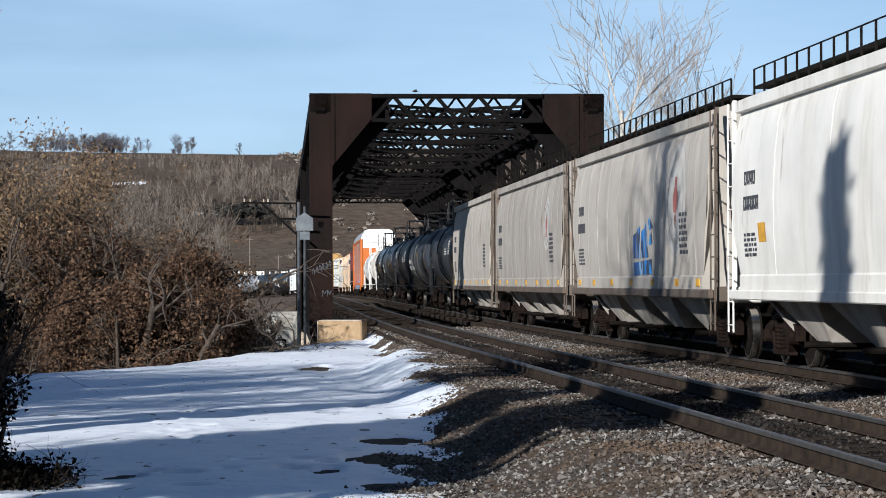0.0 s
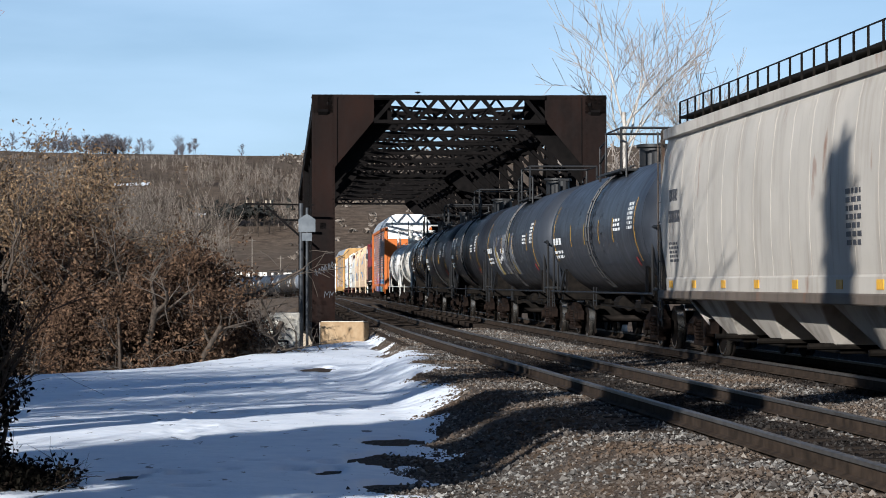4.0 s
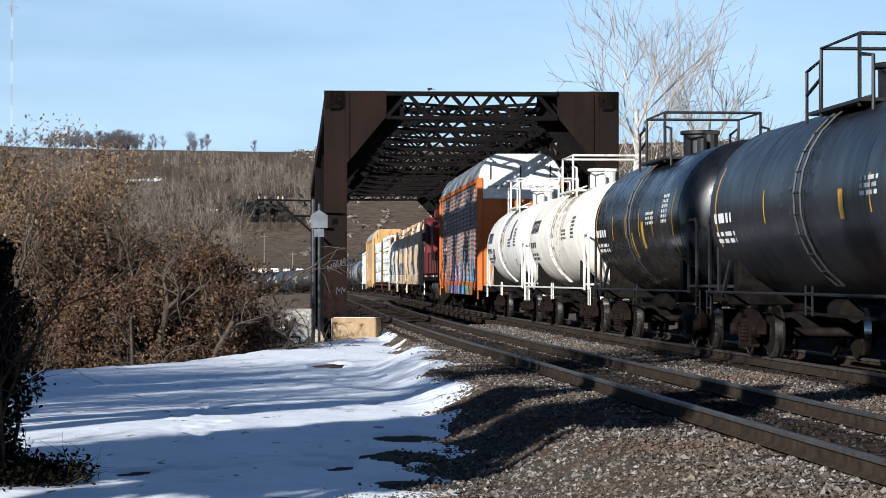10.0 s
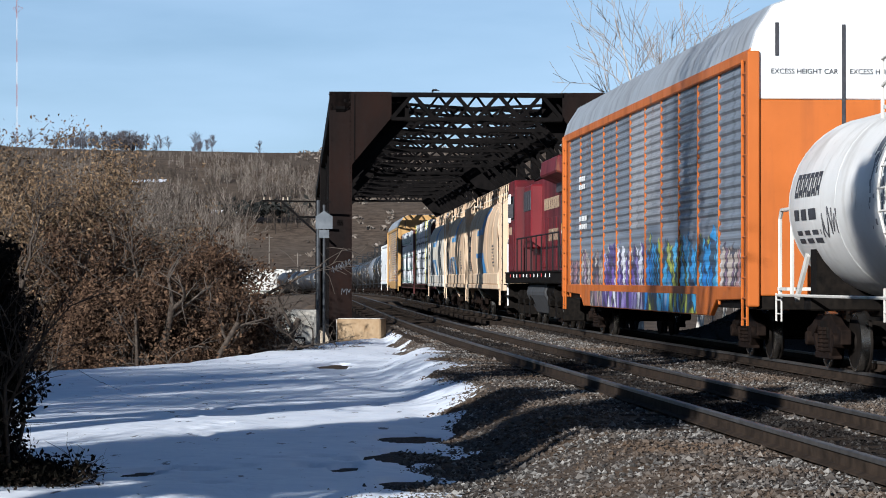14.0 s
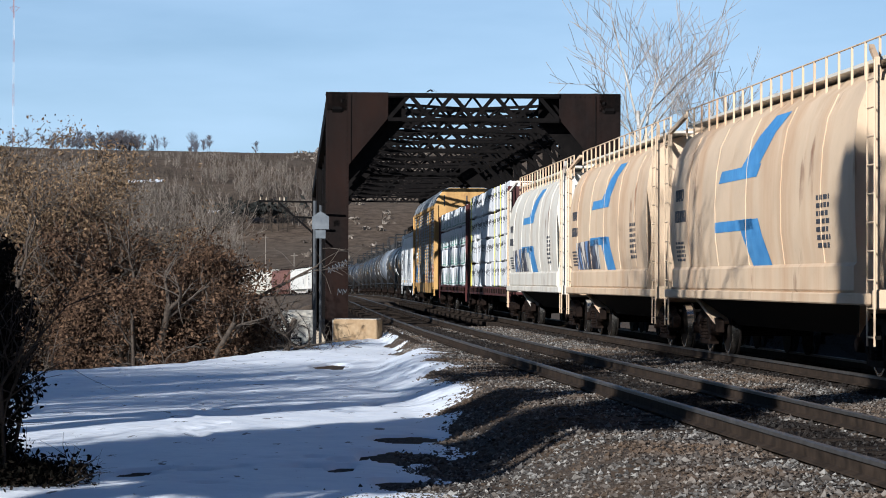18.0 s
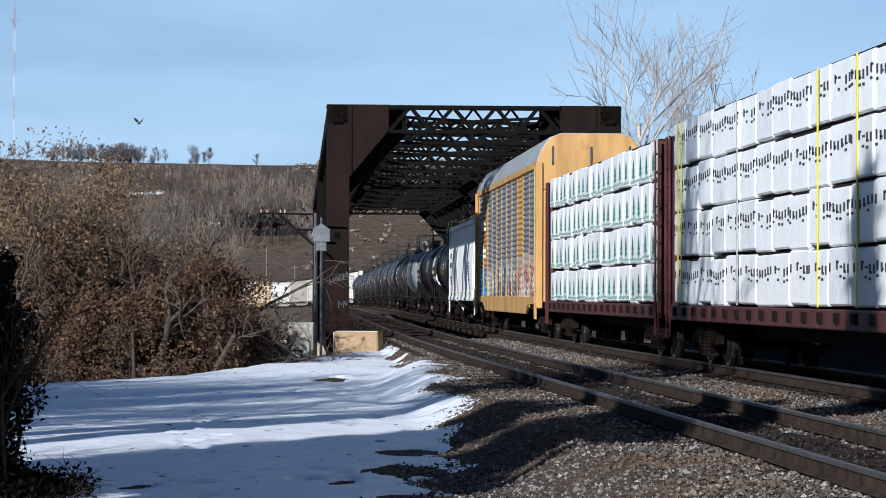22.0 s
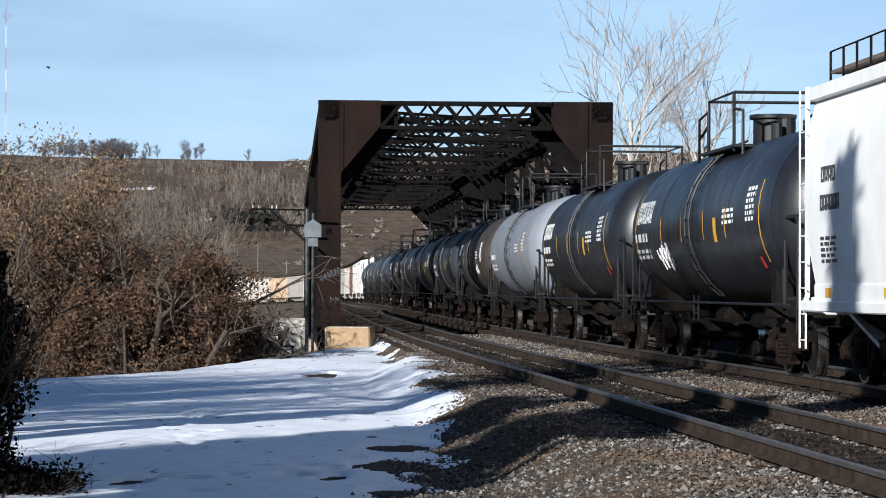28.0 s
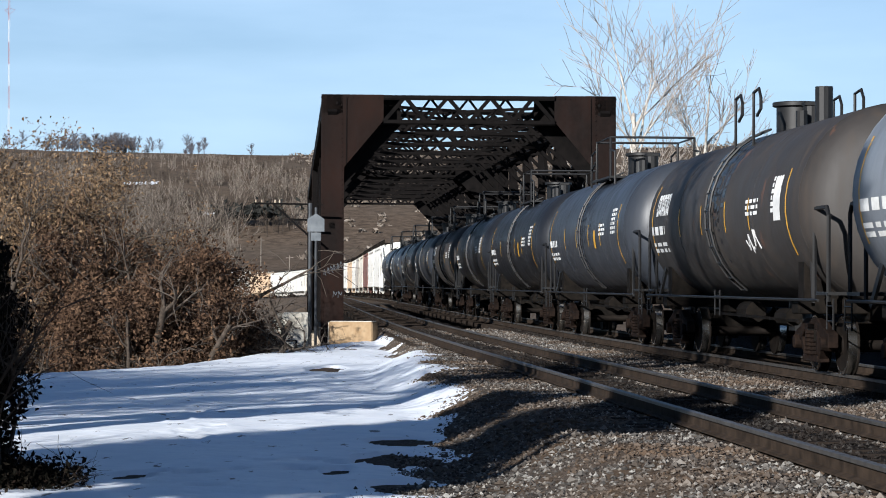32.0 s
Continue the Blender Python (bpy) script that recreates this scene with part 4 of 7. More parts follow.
    if spec.get("top", "rail") == "rail":
        w = 0.85
        for y in (-w, w):
            part("catwalk", Shape().box((tx, y, top - 0.16), (3.4, 0.42, 0.05)), gear, car)
            for pts in (((tx - 1.9, y * 1.2, top - 0.3), (tx - 1.9, y * 1.2, top + 0.52), (tx - 0.95, y * 1.2, top + 0.62), (tx - 0.95, y * 1.2, top - 0.2)),
                        ((tx - 0.9, y * 1.2, top - 0.25), (tx - 0.9, y * 1.2, top + 0.8), (tx + 1.5, y * 1.2, top + 0.8), (tx + 1.5, y * 1.2, top - 0.25)),
                        ((tx + 1.55, y * 1.2, top + 0.5), (tx + 2.3, y * 1.2, top + 0.42), (tx + 2.3, y * 1.2, top - 0.35)),
                        ((tx - 0.9, y * 1.2, top + 0.35), (tx - 1.9, y * 1.2, top + 0.15))):
                part("guard_rail", bent(pts, 0.03), gear, car)
        for dx in (1.5, -0.9):
            part("cross_rail", bent([(tx + dx, -w * 1.2, top + 0.8), (tx + dx, w * 1.2, top + 0.8)], 0.03), gear, car)
    else:
        for dx in (-1.0, 0.6):
            for y in (-0.9, 0.9):
                part("grab_hoop", bent([(tx + dx, y, top - 0.3), (tx + dx, y, top + 0.62), (tx + dx + 0.45, y, top + 0.66), (tx + dx + 0.62, y, top + 0.5), (tx + dx + 0.62, y, top + 0.3), (tx + dx + 0.3, y, top + 0.2)], 0.03), gear, car)
        part("vent_pipe", Shape().cyl((tx + 2.1, 0, top - 0.05), (tx + 2.1, 0, top + 0.62), 0.15, n=12), gear, car)
    part("outlet_valve", joined([Shape().cyl((0.3, 0, zc - R + 0.05), (0.3, 0, 0.62), 0.2, n=12), Shape().box((0.3, 0, 0.6), (0.5, 0.3, 0.12))]), gear, car)
    part("brake_rigging", joined([Shape().cyl((-2.0, -0.5, 0.85), (-1.1, -0.5, 0.85), 0.19, n=12), Shape().beam((-4.0, -0.7, 0.8), (3.5, -0.7, 0.75), 0.05, 0.05), Shape().cyl((1.6, -0.6, 0.8), (2.5, -0.6, 0.8), 0.15, n=10)]), M["running_gear"], car)
    add_couplers(car, length, gear)
    return car


def hopper_car(label, length, mat, spec):
    """Flat-sided or round-sided covered hopper."""
    rng = random.Random(spec.get("seed", 1))
    car = thing("covered_hopper_car", label, "hopper car", "train")
    hl = length / 2 - 0.75
    W, eave, ridge, sill = 1.6, spec.get("eave", 4.28), spec.get("ridge", 4.5), spec.get("sill", 1.12)
    gear = spec.get("gear", M["running_gear"])
    trim = spec.get("trim", mat)
    rnd = spec.get("round", False)
    if rnd:
        prof = [(-1.5, sill), (-1.6, sill + 0.12), (-1.6, sill + 0.45), (-1.56, sill + 0.5), (-1.62, 2.1), (-1.63, 2.7), (-1.6, 3.25), (-1.52, 3.7), (-1.36, 4.04), (-1.05, 4.3), (-0.45, 4.46)]
    else:
        prof = [(-1.5, sill), (-1.6, sill + 0.03), (-1.6, sill + 0.3), (-1.58, sill + 0.33), (-1.62, sill + 0.9), (-1.63, sill + 1.5), (-1.6, sill + 2.15), (-1.54, eave - 0.5), (-1.46, eave - 0.2), (-1.56, eave - 0.18), (-1.56, eave), (-1.3, eave + 0.1), (-0.6, ridge)]
    prof = prof + [(-y, z) for y, z in reversed(prof)]
    lower = [(y, z) for y, z in prof]

    def ring(x, shrink=0.0):
        return [(x, y, z) for y, z in lower]
    if rnd:
        # ends bow inwards: longest at mid height
        rings = []
        for f in (-1, 1):
            r = []
            for y, z in lower:
                cut = 0.12 + 0.55 * ((z - 2.2) / 2.2) ** 2 if z > 2.2 else 0.12 + 0.5 * ease(2.2, sill + 0.3, z) * 0.4
                r.append((f * (hl - cut - 0.55), y, z))
            rings.append(r)
        sh = Shape().loft(rings)
    else:
        rings = []
        for f in (-1, 1):
            r = []
            for y, z in lower:
                cut = 0.35 + 0.55 * ease(2.6, 1.2, z)
                r.append((f * (hl - cut), y, z))
            rings.append(r)
        sh = Shape().loft(rings)
    part("body", sh, mat, car, smooth=30, bevel=0.0)
    # vertical side stiffeners or shallow weld lines
    k = spec.get("ribs", 12)
    for side in (-1, 1):
        for i in range(1, k):
            x = -hl + 2 * hl * i / k
            if abs(x) > hl - 0.95:
                continue
            if rnd:
                rib = Shape().pipe([Vector((x, side * -y * 1.002, z)) for y, z in prof[3:9]], 0.012, 4)
            else:
                rib = Shape().pipe([Vector((x, side * (-y - 0.004), z)) for y, z in prof[3:9]], 0.011, 4)
            part("side_rib", rib, mat, car)
        part("side_sill", Shape().box((0, side * 1.585, sill + 0.0), (2 * hl - 0.2, 0.1, 0.16)), trim, car, bevel=0.02)
    # hopper bays below the sill
    bays = spec.get("bays", 4)
    clear = hl - 1.9
    bw = 2 * clear / bays
    if not spec.get("low", False):
        for i in range(bays):
            x = -clear + bw * (i + 0.5)
            top = [(x - bw * 0.46, -1.36, sill), (x + bw * 0.4, -1.36, sill), (x + bw * 0.4, 1.36, sill), (x - bw * 0.46, 1.36, sill)]
            bot = [(x - bw * 0.02, -0.95, 0.42), (x + bw * 0.24, -0.95, 0.42), (x + bw * 0.24, 0.95, 0.42), (x - bw * 0.02, 0.95, 0.42)]
            part("hopper_bay", Shape().loft([bot, top]), spec.get("bay", mat), car, "sloping discharge chute", bevel=0.02)
            part("outlet_gate", Shape().box((x, 0, 0.36), (bw * 0.4, 1.7, 0.14)), spec.get("gate", gear), car, bevel=0.02)
            part("gate_shaft", Shape().cyl((x + bw * 0.22, -1.35, 0.4), (x + bw * 0.22, 1.35, 0.4), 0.05, n=8), spec.get("gate", gear), car)
    else:
        part("underbelly", Shape().prism([(-1.35, sill), (-0.7, 0.55), (0.7, 0.55), (1.35, sill)], 0, -clear, clear), M["running_gear"], car)
    for f in (-1, 1):
        ex = f * hl
        # sloped end sheet, corner posts, ladder and end sill
        slope = Shape().add([(f * (hl - 0.85), -1.5, 1.5), (f * (hl - 0.85), 1.5, 1.5), (f * (hl - 2.6), 1.1, 0.62), (f * (hl - 2.6), -1.1, 0.62), (f * (hl - 0.85), -1.5, 1.44), (f * (hl - 0.85), 1.5, 1.44), (f * (hl - 2.6), 1.1, 0.56), (f * (hl - 2.6), -1.1, 0.56)],
                            [(0, 1, 2, 3), (7, 6, 5, 4), (0, 3, 7, 4), (1, 5, 6, 2), (3, 2, 6, 7), (0, 4, 5, 1)])
        part("end_slope", slope, spec.get("bay", mat), car)
        part("end_sill", Shape().box((ex, 0, 1.12), (0.14, 3.1, 0.26)), trim, car, bevel=0.02)
        part("draft_sill", Shape().box((f * (hl - 0.9), 0, 0.92), (2.6, 0.6, 0.36)), gear, car, bevel=0.02)
        for y in (-1.5, 1.5):
            part("corner_post", Shape().beam((ex, y, 1.1), (ex, y, eave + 0.05), 0.06, 0.06), trim, car)
            add_ladder(car, "ladder", ex - f * 0.02, y * 1.05, 0.5, eave, spec.get("ladder", trim), 0.4, 0.38, 0.013, split=y < 0 and not spec.get("far"))
            if rnd:
                part("post_brace", Shape().beam((ex, y, eave), (f * (hl - 0.9), y * 0.9, ridge + 0.05), 0.07, 0.07), trim, car)
            part("end_step", Shape().box((ex, y * 1.02, 0.62), (0.4, 0.08, 0.05)), gear, car)
        add_ladder(car, "end_ladder", ex + f * 0.06, 0.75, 1.2, eave, spec.get("ladder", trim), 0.42, 0.38, 0.018, "y", split=f > 0 and not spec.get("far"))
        part("brake_wheel", Shape().cyl((ex + f * 0.1, -0.6, 2.3), (ex + f * 0.14, -0.6, 2.3), 0.26, n=16), gear, car)
        add_bogie(car, f * (length / 2 - 2.35), spinning=spec.get("spin"))
    # roof hatches and the railed running boards
    walk_z = 4.4 if rnd else ridge + 0.03
    for i in range(6):
        x = -hl * 0.75 + i * hl * 0.3
        part("roof_hatch", Shape().box((x, 0, ridge + 0.08), (hl * 0.22, 0.7, 0.14)), trim, car, bevel=0.03)
    for y in (-0.95, 0.95):
        part("running_board", Shape().box((0, y, walk_z), (2 * hl - 0.4, 0.5, 0.05)), spec.get("board", gear), car)
        rail = Shape()
        yy = y * 1.27
        rail.pipe([Vector((-hl + 0.2, yy, walk_z + 0.3)), Vector((hl - 0.2, yy, walk_z + 0.3))], 0.014, 5)
        nn = int(2 * hl / 0.8)
        for i in range(nn + 1):
            x = -hl + 0.2 + (2 * hl - 0.4) * i / nn
            rail.beam((x, yy, walk_z - 0.25), (x, yy, walk_z + 0.3), 0.018, 0.035)
        part("board_rail", rail, spec.get("rail", gear), car)

    def ysurf(z, off=0.006):
        pts = prof[3:11] if rnd else prof[3:9]
        return -float(np.interp(z, [q[1] for q in pts], [-q[0] for q in pts])) - off

    def put(x0, x1, z0, z1):
        y = ysurf((z0 + z1) / 2, 0.004)
        return Shape().box(((x0 + x1) / 2, y, (z0 + z1) / 2), (x1 - x0, 0.008, z1 - z0))
    ink = spec.get("ink", M["dark_mark"])
    zz = sill + 1.75
    x = -hl + 1.35
    part("reporting_marks", joined(block_word(put, x, x + 0.85, zz, zz + 0.22, 4) + block_word(put, x, x + 1.15, zz - 0.4, zz - 0.18, 6)), ink, car, "dark reporting-mark bars")
    part("data_panel", joined(word_bars(put, x, x + 0.9, sill + 0.6, sill + 1.0, 5, rng)), ink, car)
    part("data_panel", joined(word_bars(put, hl - 3.0, hl - 2.2, sill + 0.7, sill + 1.5, 7, rng)), ink, car)
    for fx in spec.get("reflectors", ()):
        part("reflector", Shape().box((fx * hl + 0.15, -1.607, sill + 0.2), (0.34, 0.012, 0.13)), M["yellow_mark"], car, "yellow reflector")
    for name, outline, key in spec.get("decals", ()):
        sh = Shape()
        if len(outline) == 1:
            # a round crest: middle, height, inner and outer radius
            u, zc, r0, r1, lift = outline[0]
            ring = [[(u * hl + r * math.cos(a), ysurf(zc + r * math.sin(a), lift), zc + r * math.sin(a)) for a in np.linspace(0, 2 * math.pi, 36, endpoint=False)] for r in np.linspace(r1, r0, 4)]
            sh.loft(ring, caps=False)
        else:
            (u0, z0), (u1, z1), (u2, z2), (u3, z3) = outline
            for s in range(8):
                t0, t1 = s / 8, (s + 1) / 8
                c = []
                for t in (t0, t1):
                    za, zb = z0 + (z3 - z0) * t, z1 + (z2 - z1) * t
                    c.append(((u0 + (u3 - u0) * t) * hl, za, (u1 + (u2 - u1) * t) * hl, zb))
                sh.add([(c[0][0], ysurf(c[0][1]), c[0][1]), (c[0][2], ysurf(c[0][3]), c[0][3]), (c[1][2], ysurf(c[1][3]), c[1][3]), (c[1][0], ysurf(c[1][1]), c[1][1])], [(0, 1, 2, 3)])
        part(name, sh, M[key], car)
    add_couplers(car, length, gear)
    return car


def corrugated(x0, x1, y, z0, z1, ridges, depth=0.035):
    rows = []
    for k in range(ridges * 4 + 1):
        z = z0 + (z1 - z0) * k / (ridges * 4)
        d = depth if k % 4 in (1, 2) else 0.0
        s = -1 if y < 0 else 1
        rows.append([(x0, y + s * d, z), (x1, y + s * d, z)])
    return Shape().loft(rows, closed=False, caps=False)


def autorack_car(label, length, frame_mat, panel_mats, roof_mat, spec):
    rng = random.Random(spec.get("seed", 1))
    car = thing("autorack_car", label, "autorack car", "train")
    hl = length / 2 - 0.55
    W, z0, z1, top = 1.5, 0.72, 5.05, spec.get("top", 6.0)
    # deck, end frames and posts
    part("deck", Shape().box((0, 0, 1.0), (2 * hl, 2.9, 0.25)), M["running_gear"], car)
    for s in (-1, 1):
        part("side_sill", Shape().prism([(-hl, 1.05), (-hl + 3.2, 1.0), (-hl + 3.8, z0), (hl - 3.8, z0), (hl - 3.2, 1.0), (hl, 1.05), (hl, 1.25), (-hl, 1.25)], 1, s * W - 0.05, s * W + 0.05), spec.get("sill_mat", frame_mat), car, bevel=0.015)
        part("top_rail", Shape().box((0, s * W, z1 + 0.05), (2 * hl, 0.16, 0.2)), frame_mat, car, bevel=0.02)
        n = spec.get("bays", 11)
        ends = 0.9
        bw = (2 * hl - 2 * ends) / n
        for i in range(n + 1):
            x = -hl + ends + bw * i
            part("side_post", Shape().box((x, s * (W + 0.012), (z0 + z1) / 2 + 0.1), (0.055, 0.05, z1 - z0 - 0.2)), frame_mat, car, bevel=0.015)
        for i in range(n):
            x = -hl + ends + bw * i
            mat = spec["special"].get(i, panel_mats[0]) if s < 0 else panel_mats[0]
            gz = spec["graffiti"].get(i) if s < 0 else None
            zb = z0 + 0.35
            if gz:
                zg = gz[1]
                if spec.get("low_graffiti") and -hl + 3.9 < x and x + bw < hl - 3.7:
                    part("graffiti_band", Shape().box((x + bw / 2, s * (W + 0.054), z0 + 0.2), (bw, 0.006, 0.36)), M[gz[0]], car, "graffiti running over the side sill")
                part("side_panel", corrugated(x + 0.05, x + bw - 0.05, s * W, zb, zg, 7, 0.02), M[gz[0]], car, "corrugated panel covered in graffiti")
                part("side_panel", corrugated(x + 0.05, x + bw - 0.05, s * W, zg, z1 - 0.05, 15), mat, car)
            else:
                part("side_panel", corrugated(x + 0.05, x + bw - 0.05, s * W, zb, z1 - 0.05, 22), mat, car)
        for e in (-1, 1):
            x = e * (hl - ends / 2)
            part("end_bay", Shape().box((x, s * (W - 0.01), (z0 + z1) / 2 + 0.25), (ends, 0.08, z1 - z0 - 0.4)), frame_mat, car, bevel=0.02)
            part("corner_post", Shape().box((e * hl, s * (W + 0.02), (z0 + z1) / 2 + 0.15), (0.22, 0.2, z1 - z0 - 0.1)), frame_mat, car, bevel=0.02)
            add_ladder(car, "ladder", e * (hl - 0.3), s * (W + 0.09), 0.6, z1, frame_mat, 0.42, 0.34, 0.02, split=s < 0)
    # curved roof and the end doors
    arch = [(-W - 0.08, z1 + 0.12), (-W + 0.02, z1 + 0.45), (-W + 0.3, top - 0.12), (-W + 0.62, top), (W - 0.62, top), (W - 0.3, top - 0.12), (W - 0.02, z1 + 0.45), (W + 0.08, z1 + 0.12)]
    part("roof", Shape().prism(arch, 0, -hl + 0.02, hl - 0.02), roof_mat, car, smooth=25)
    rr = Shape()
    for i in range(1, 40):
        x = -hl + 2 * hl * i / 40
        rr.loft([[(x + dx, y * 1.004, z + 0.012) for y, z in arch] for dx in (-0.02, 0.02)], closed=False, caps=False)
    part("roof_seams", rr, roof_mat, car)
    for e in (-1, 1):
        low = [(-W, 1.1), (W, 1.1), (W, 4.35), (-W, 4.35)]
        part("end_door", Shape().prism(low, 0, e * hl - 0.04, e * hl + 0.04), spec["door_low"], car, "lower end door", bevel=0.02)
        up = [(-W, 4.36), (W, 4.36)] + [(y * 0.985, z - 0.02) for y, z in reversed(arch)]
        part("end_door", Shape().prism(up, 0, e * hl - 0.035, e * hl + 0.035), spec["door_top"], car, "upper end door", bevel=0.02)
        for y in (-1.12, 0.0, 1.12):
            part("door_seam", Shape().box((e * (hl + 0.045), y, 5.35 if y else 3.4), (0.02, 0.06, 0.55 if y else 4.4)), M["dark_mark"], car)
        if spec.get("words"):
            for y in (-0.66, 0.66):
                cu = bpy.data.curves.new("door_words", "FONT")
                cu.body, cu.size, cu.extrude, cu.align_x = spec["words"], 0.12, 0.002, "CENTER"
                ob = new("door_words", cu)
                ob.data.materials.append(M["dark_mark"])
                ob.parent = car
                ob.matrix_basis = Matrix.Translation((e * (hl + 0.052), y, 4.78)) @ Euler((radians(90), 0, radians(90 * e))).to_matrix().to_4x4()
        add_bogie(car, e * (length / 2 - 3.4), spinning=spec.get("spin"))
    add_couplers(car, length, M["running_gear"])

    def put(a, b, c, d):
        return Shape().box(((a + b) / 2, -W - 0.055, (c + d) / 2), (b - a, 0.008, d - c))
    part("number_bars", joined(word_bars(put, -hl + 3.0, -hl + 4.2, 3.6, 4.0, 2, rng) + word_bars(put, -hl + 3.0, -hl + 4.4, 2.6, 3.0, 2, rng)), M["white_mark"], car)
    return car


def centerbeam_car(label, length, mat, spec):
    car = thing("centerbeam_flat_car", label, "flat car", "train")
    hl = length / 2 - 0.75
    part("deck", Shape().box((0, 0, 1.0), (2 * hl, 2.7, 0.22)), mat, car, bevel=0.02)
    part("center_sill", Shape().prism([(-hl, 0.9), (-hl + 3.5, 0.9), (-hl + 4.5, 0.55), (hl - 4.5, 0.55), (hl - 3.5, 0.9), (hl, 0.9)], 1, -0.5, 0.5), M["running_gear"], car)
    for s in (-1, 1):
        part("side_sill", Shape().box((0, s * 1.36, 0.98), (2 * hl - 0.3, 0.1, 0.3)), mat, car, bevel=0.02)
        for i in range(18):
            part("strap_winch", Shape().box((-hl + 0.7 + i * (2 * hl - 1.4) / 17, s * 1.42, 1.0), (0.25, 0.06, 0.16)), M["side_frame"], car)
    for e in (-1, 1):
        part("bulkhead", Shape().box((e * (hl - 0.12), 0, 2.75), (0.24, 2.72, 3.5)), mat, car, "braced end bulkhead", bevel=0.03)
        for y in (-1.3, 0, 1.3):
            part("bulkhead_post", Shape().box((e * (hl + 0.02), y, 2.7), (0.14, 0.16, 3.6)), mat, car, bevel=0.02)
        add_ladder(car, "ladder", e * (hl + 0.08), -1.42, 0.5, 4.5, mat, 0.4, 0.36, 0.02)
        part("grab_rail", bent([(e * hl, -1.0, 4.5), (e * hl, -1.0, 4.62), (e * hl, 1.0, 4.62), (e * hl, 1.0, 4.5)], 0.025), mat, car)
        add_bogie(car, e * (length / 2 - 3.0), spinning=spec.get("spin"))
    part("center_truss", joined([Shape().box((0, 0, 4.35), (2 * hl - 0.5, 0.35, 0.2))] + [Shape().box((x, 0, 2.7), (0.16, 0.25, 3.3)) for x in np.linspace(-hl + 1, hl - 1, 14)]), mat, car)
    add_couplers(car, length, M["running_gear"])
    return car


def lumber_load(label, length, spec):
    """Wrapped lumber packs in four layers on both sides of a centerbeam car."""
    rng = random.Random(spec["seed"])
    load = thing("lumber_load", label, "lumber", "train")
    hl = length / 2 - 1.05
    n, layers = spec["columns"], 4
    z0, h = 1.13, spec.get("height", 0.86)
    w = 2 * hl / n
    gapw = spec.get("gap", 0.02)
    for s in (-1, 1):
        for i in range(n):
            for k in range(layers):
                x = -hl + w * (i + 0.5)
                j = rng.uniform(-0.02, 0.02)
                hh = h - 0.06
                jz = rng.uniform(-0.03, 0.035)
                key = "wrap" if rng.random() > 0.12 else "wrap_grey"
                pk = part("lumber_pack", cached(("pack", round(w, 3), hh, key, gapw), lambda: Shape().box((0, 0, 0), (w - gapw, 1.16, hh)).mesh("lumber_pack", M[key], bevel=0.03)), None, load, at=pose(x, s * (0.78 + j), z0 + h * (k + 0.5) + jz, 0, rng.uniform(-0.25, 0.25), rng.uniform(-0.4, 0.4)))
                if s < 0:
                    if spec["print"] == "trees":
                        def make():
                            sh = Shape()
                            y = -0.584
                            for cx in (0.0,):
                                for t, (bw, zb) in enumerate(((0.42, -0.22), (0.36, -0.1), (0.24, 0.02))):
                                    sh.add([(cx - bw / 2, y, zb), (cx + bw / 2, y, zb), (cx, y, zb + 0.2)], [(0, 1, 2)])
                                sh.box((cx, y, -0.24), (0.07, 0.004, 0.08))
                            return sh.mesh("tree_print", M["green_mark"])
                        part("tree_print", cached(("tp", round(w, 3)), make), None, pk)

                        def make2():
                            sh = Shape()
                            for q in range(8):
                                sh.box((-w / 2 + w * (q + 0.5) / 8, -0.584, -0.33 + 0.03 * (q % 2)), (w / 9, 0.004, 0.03))
                            return sh.mesh("check_band", M["green_mark"])
                        part("check_band", cached(("cb", round(w, 3)), make2), None, pk)
                    else:
                        kind = rng.randrange(4)

                        def make3():
                            sh = Shape()
                            r2 = random.Random(5 + kind)
                            for q in range(6):
                                x0 = -w / 2 + w * (q + 0.5) / 6
                                zq = 0.14 + 0.03 * math.sin(q + kind)
                                if r2.random() < 0.72:
                                    sh.box((x0, -0.584, zq), (w / 14, 0.004, 0.13))
                                if r2.random() < 0.6:
                                    sh.box((x0 + 0.03, -0.584, zq + r2.uniform(-0.05, 0.05)), (w / 9, 0.004, 0.035))
                                if r2.random() < 0.3:
                                    sh.box((x0, -0.584, zq - 0.14), (w / 10, 0.004, 0.04))
                            return sh.mesh("printed_stripe", M["dark_mark"])
                        part("printed_stripe", cached(("pb", round(w, 3), kind), make3), None, pk)
    for k in range(layers + 1):
        part("dunnage", Shape().box((0, -0.78, z0 + h * k - 0.03), (2 * hl, 1.05, 0.04)), M["tie"], load)
    for f, key in spec.get("straps", ()):
        part("strap", Shape().box((f * hl, -1.385, z0 + h * 2), (0.07, 0.012, h * 4 - 0.05)), M[key], load, "tie-down strap")
    return load


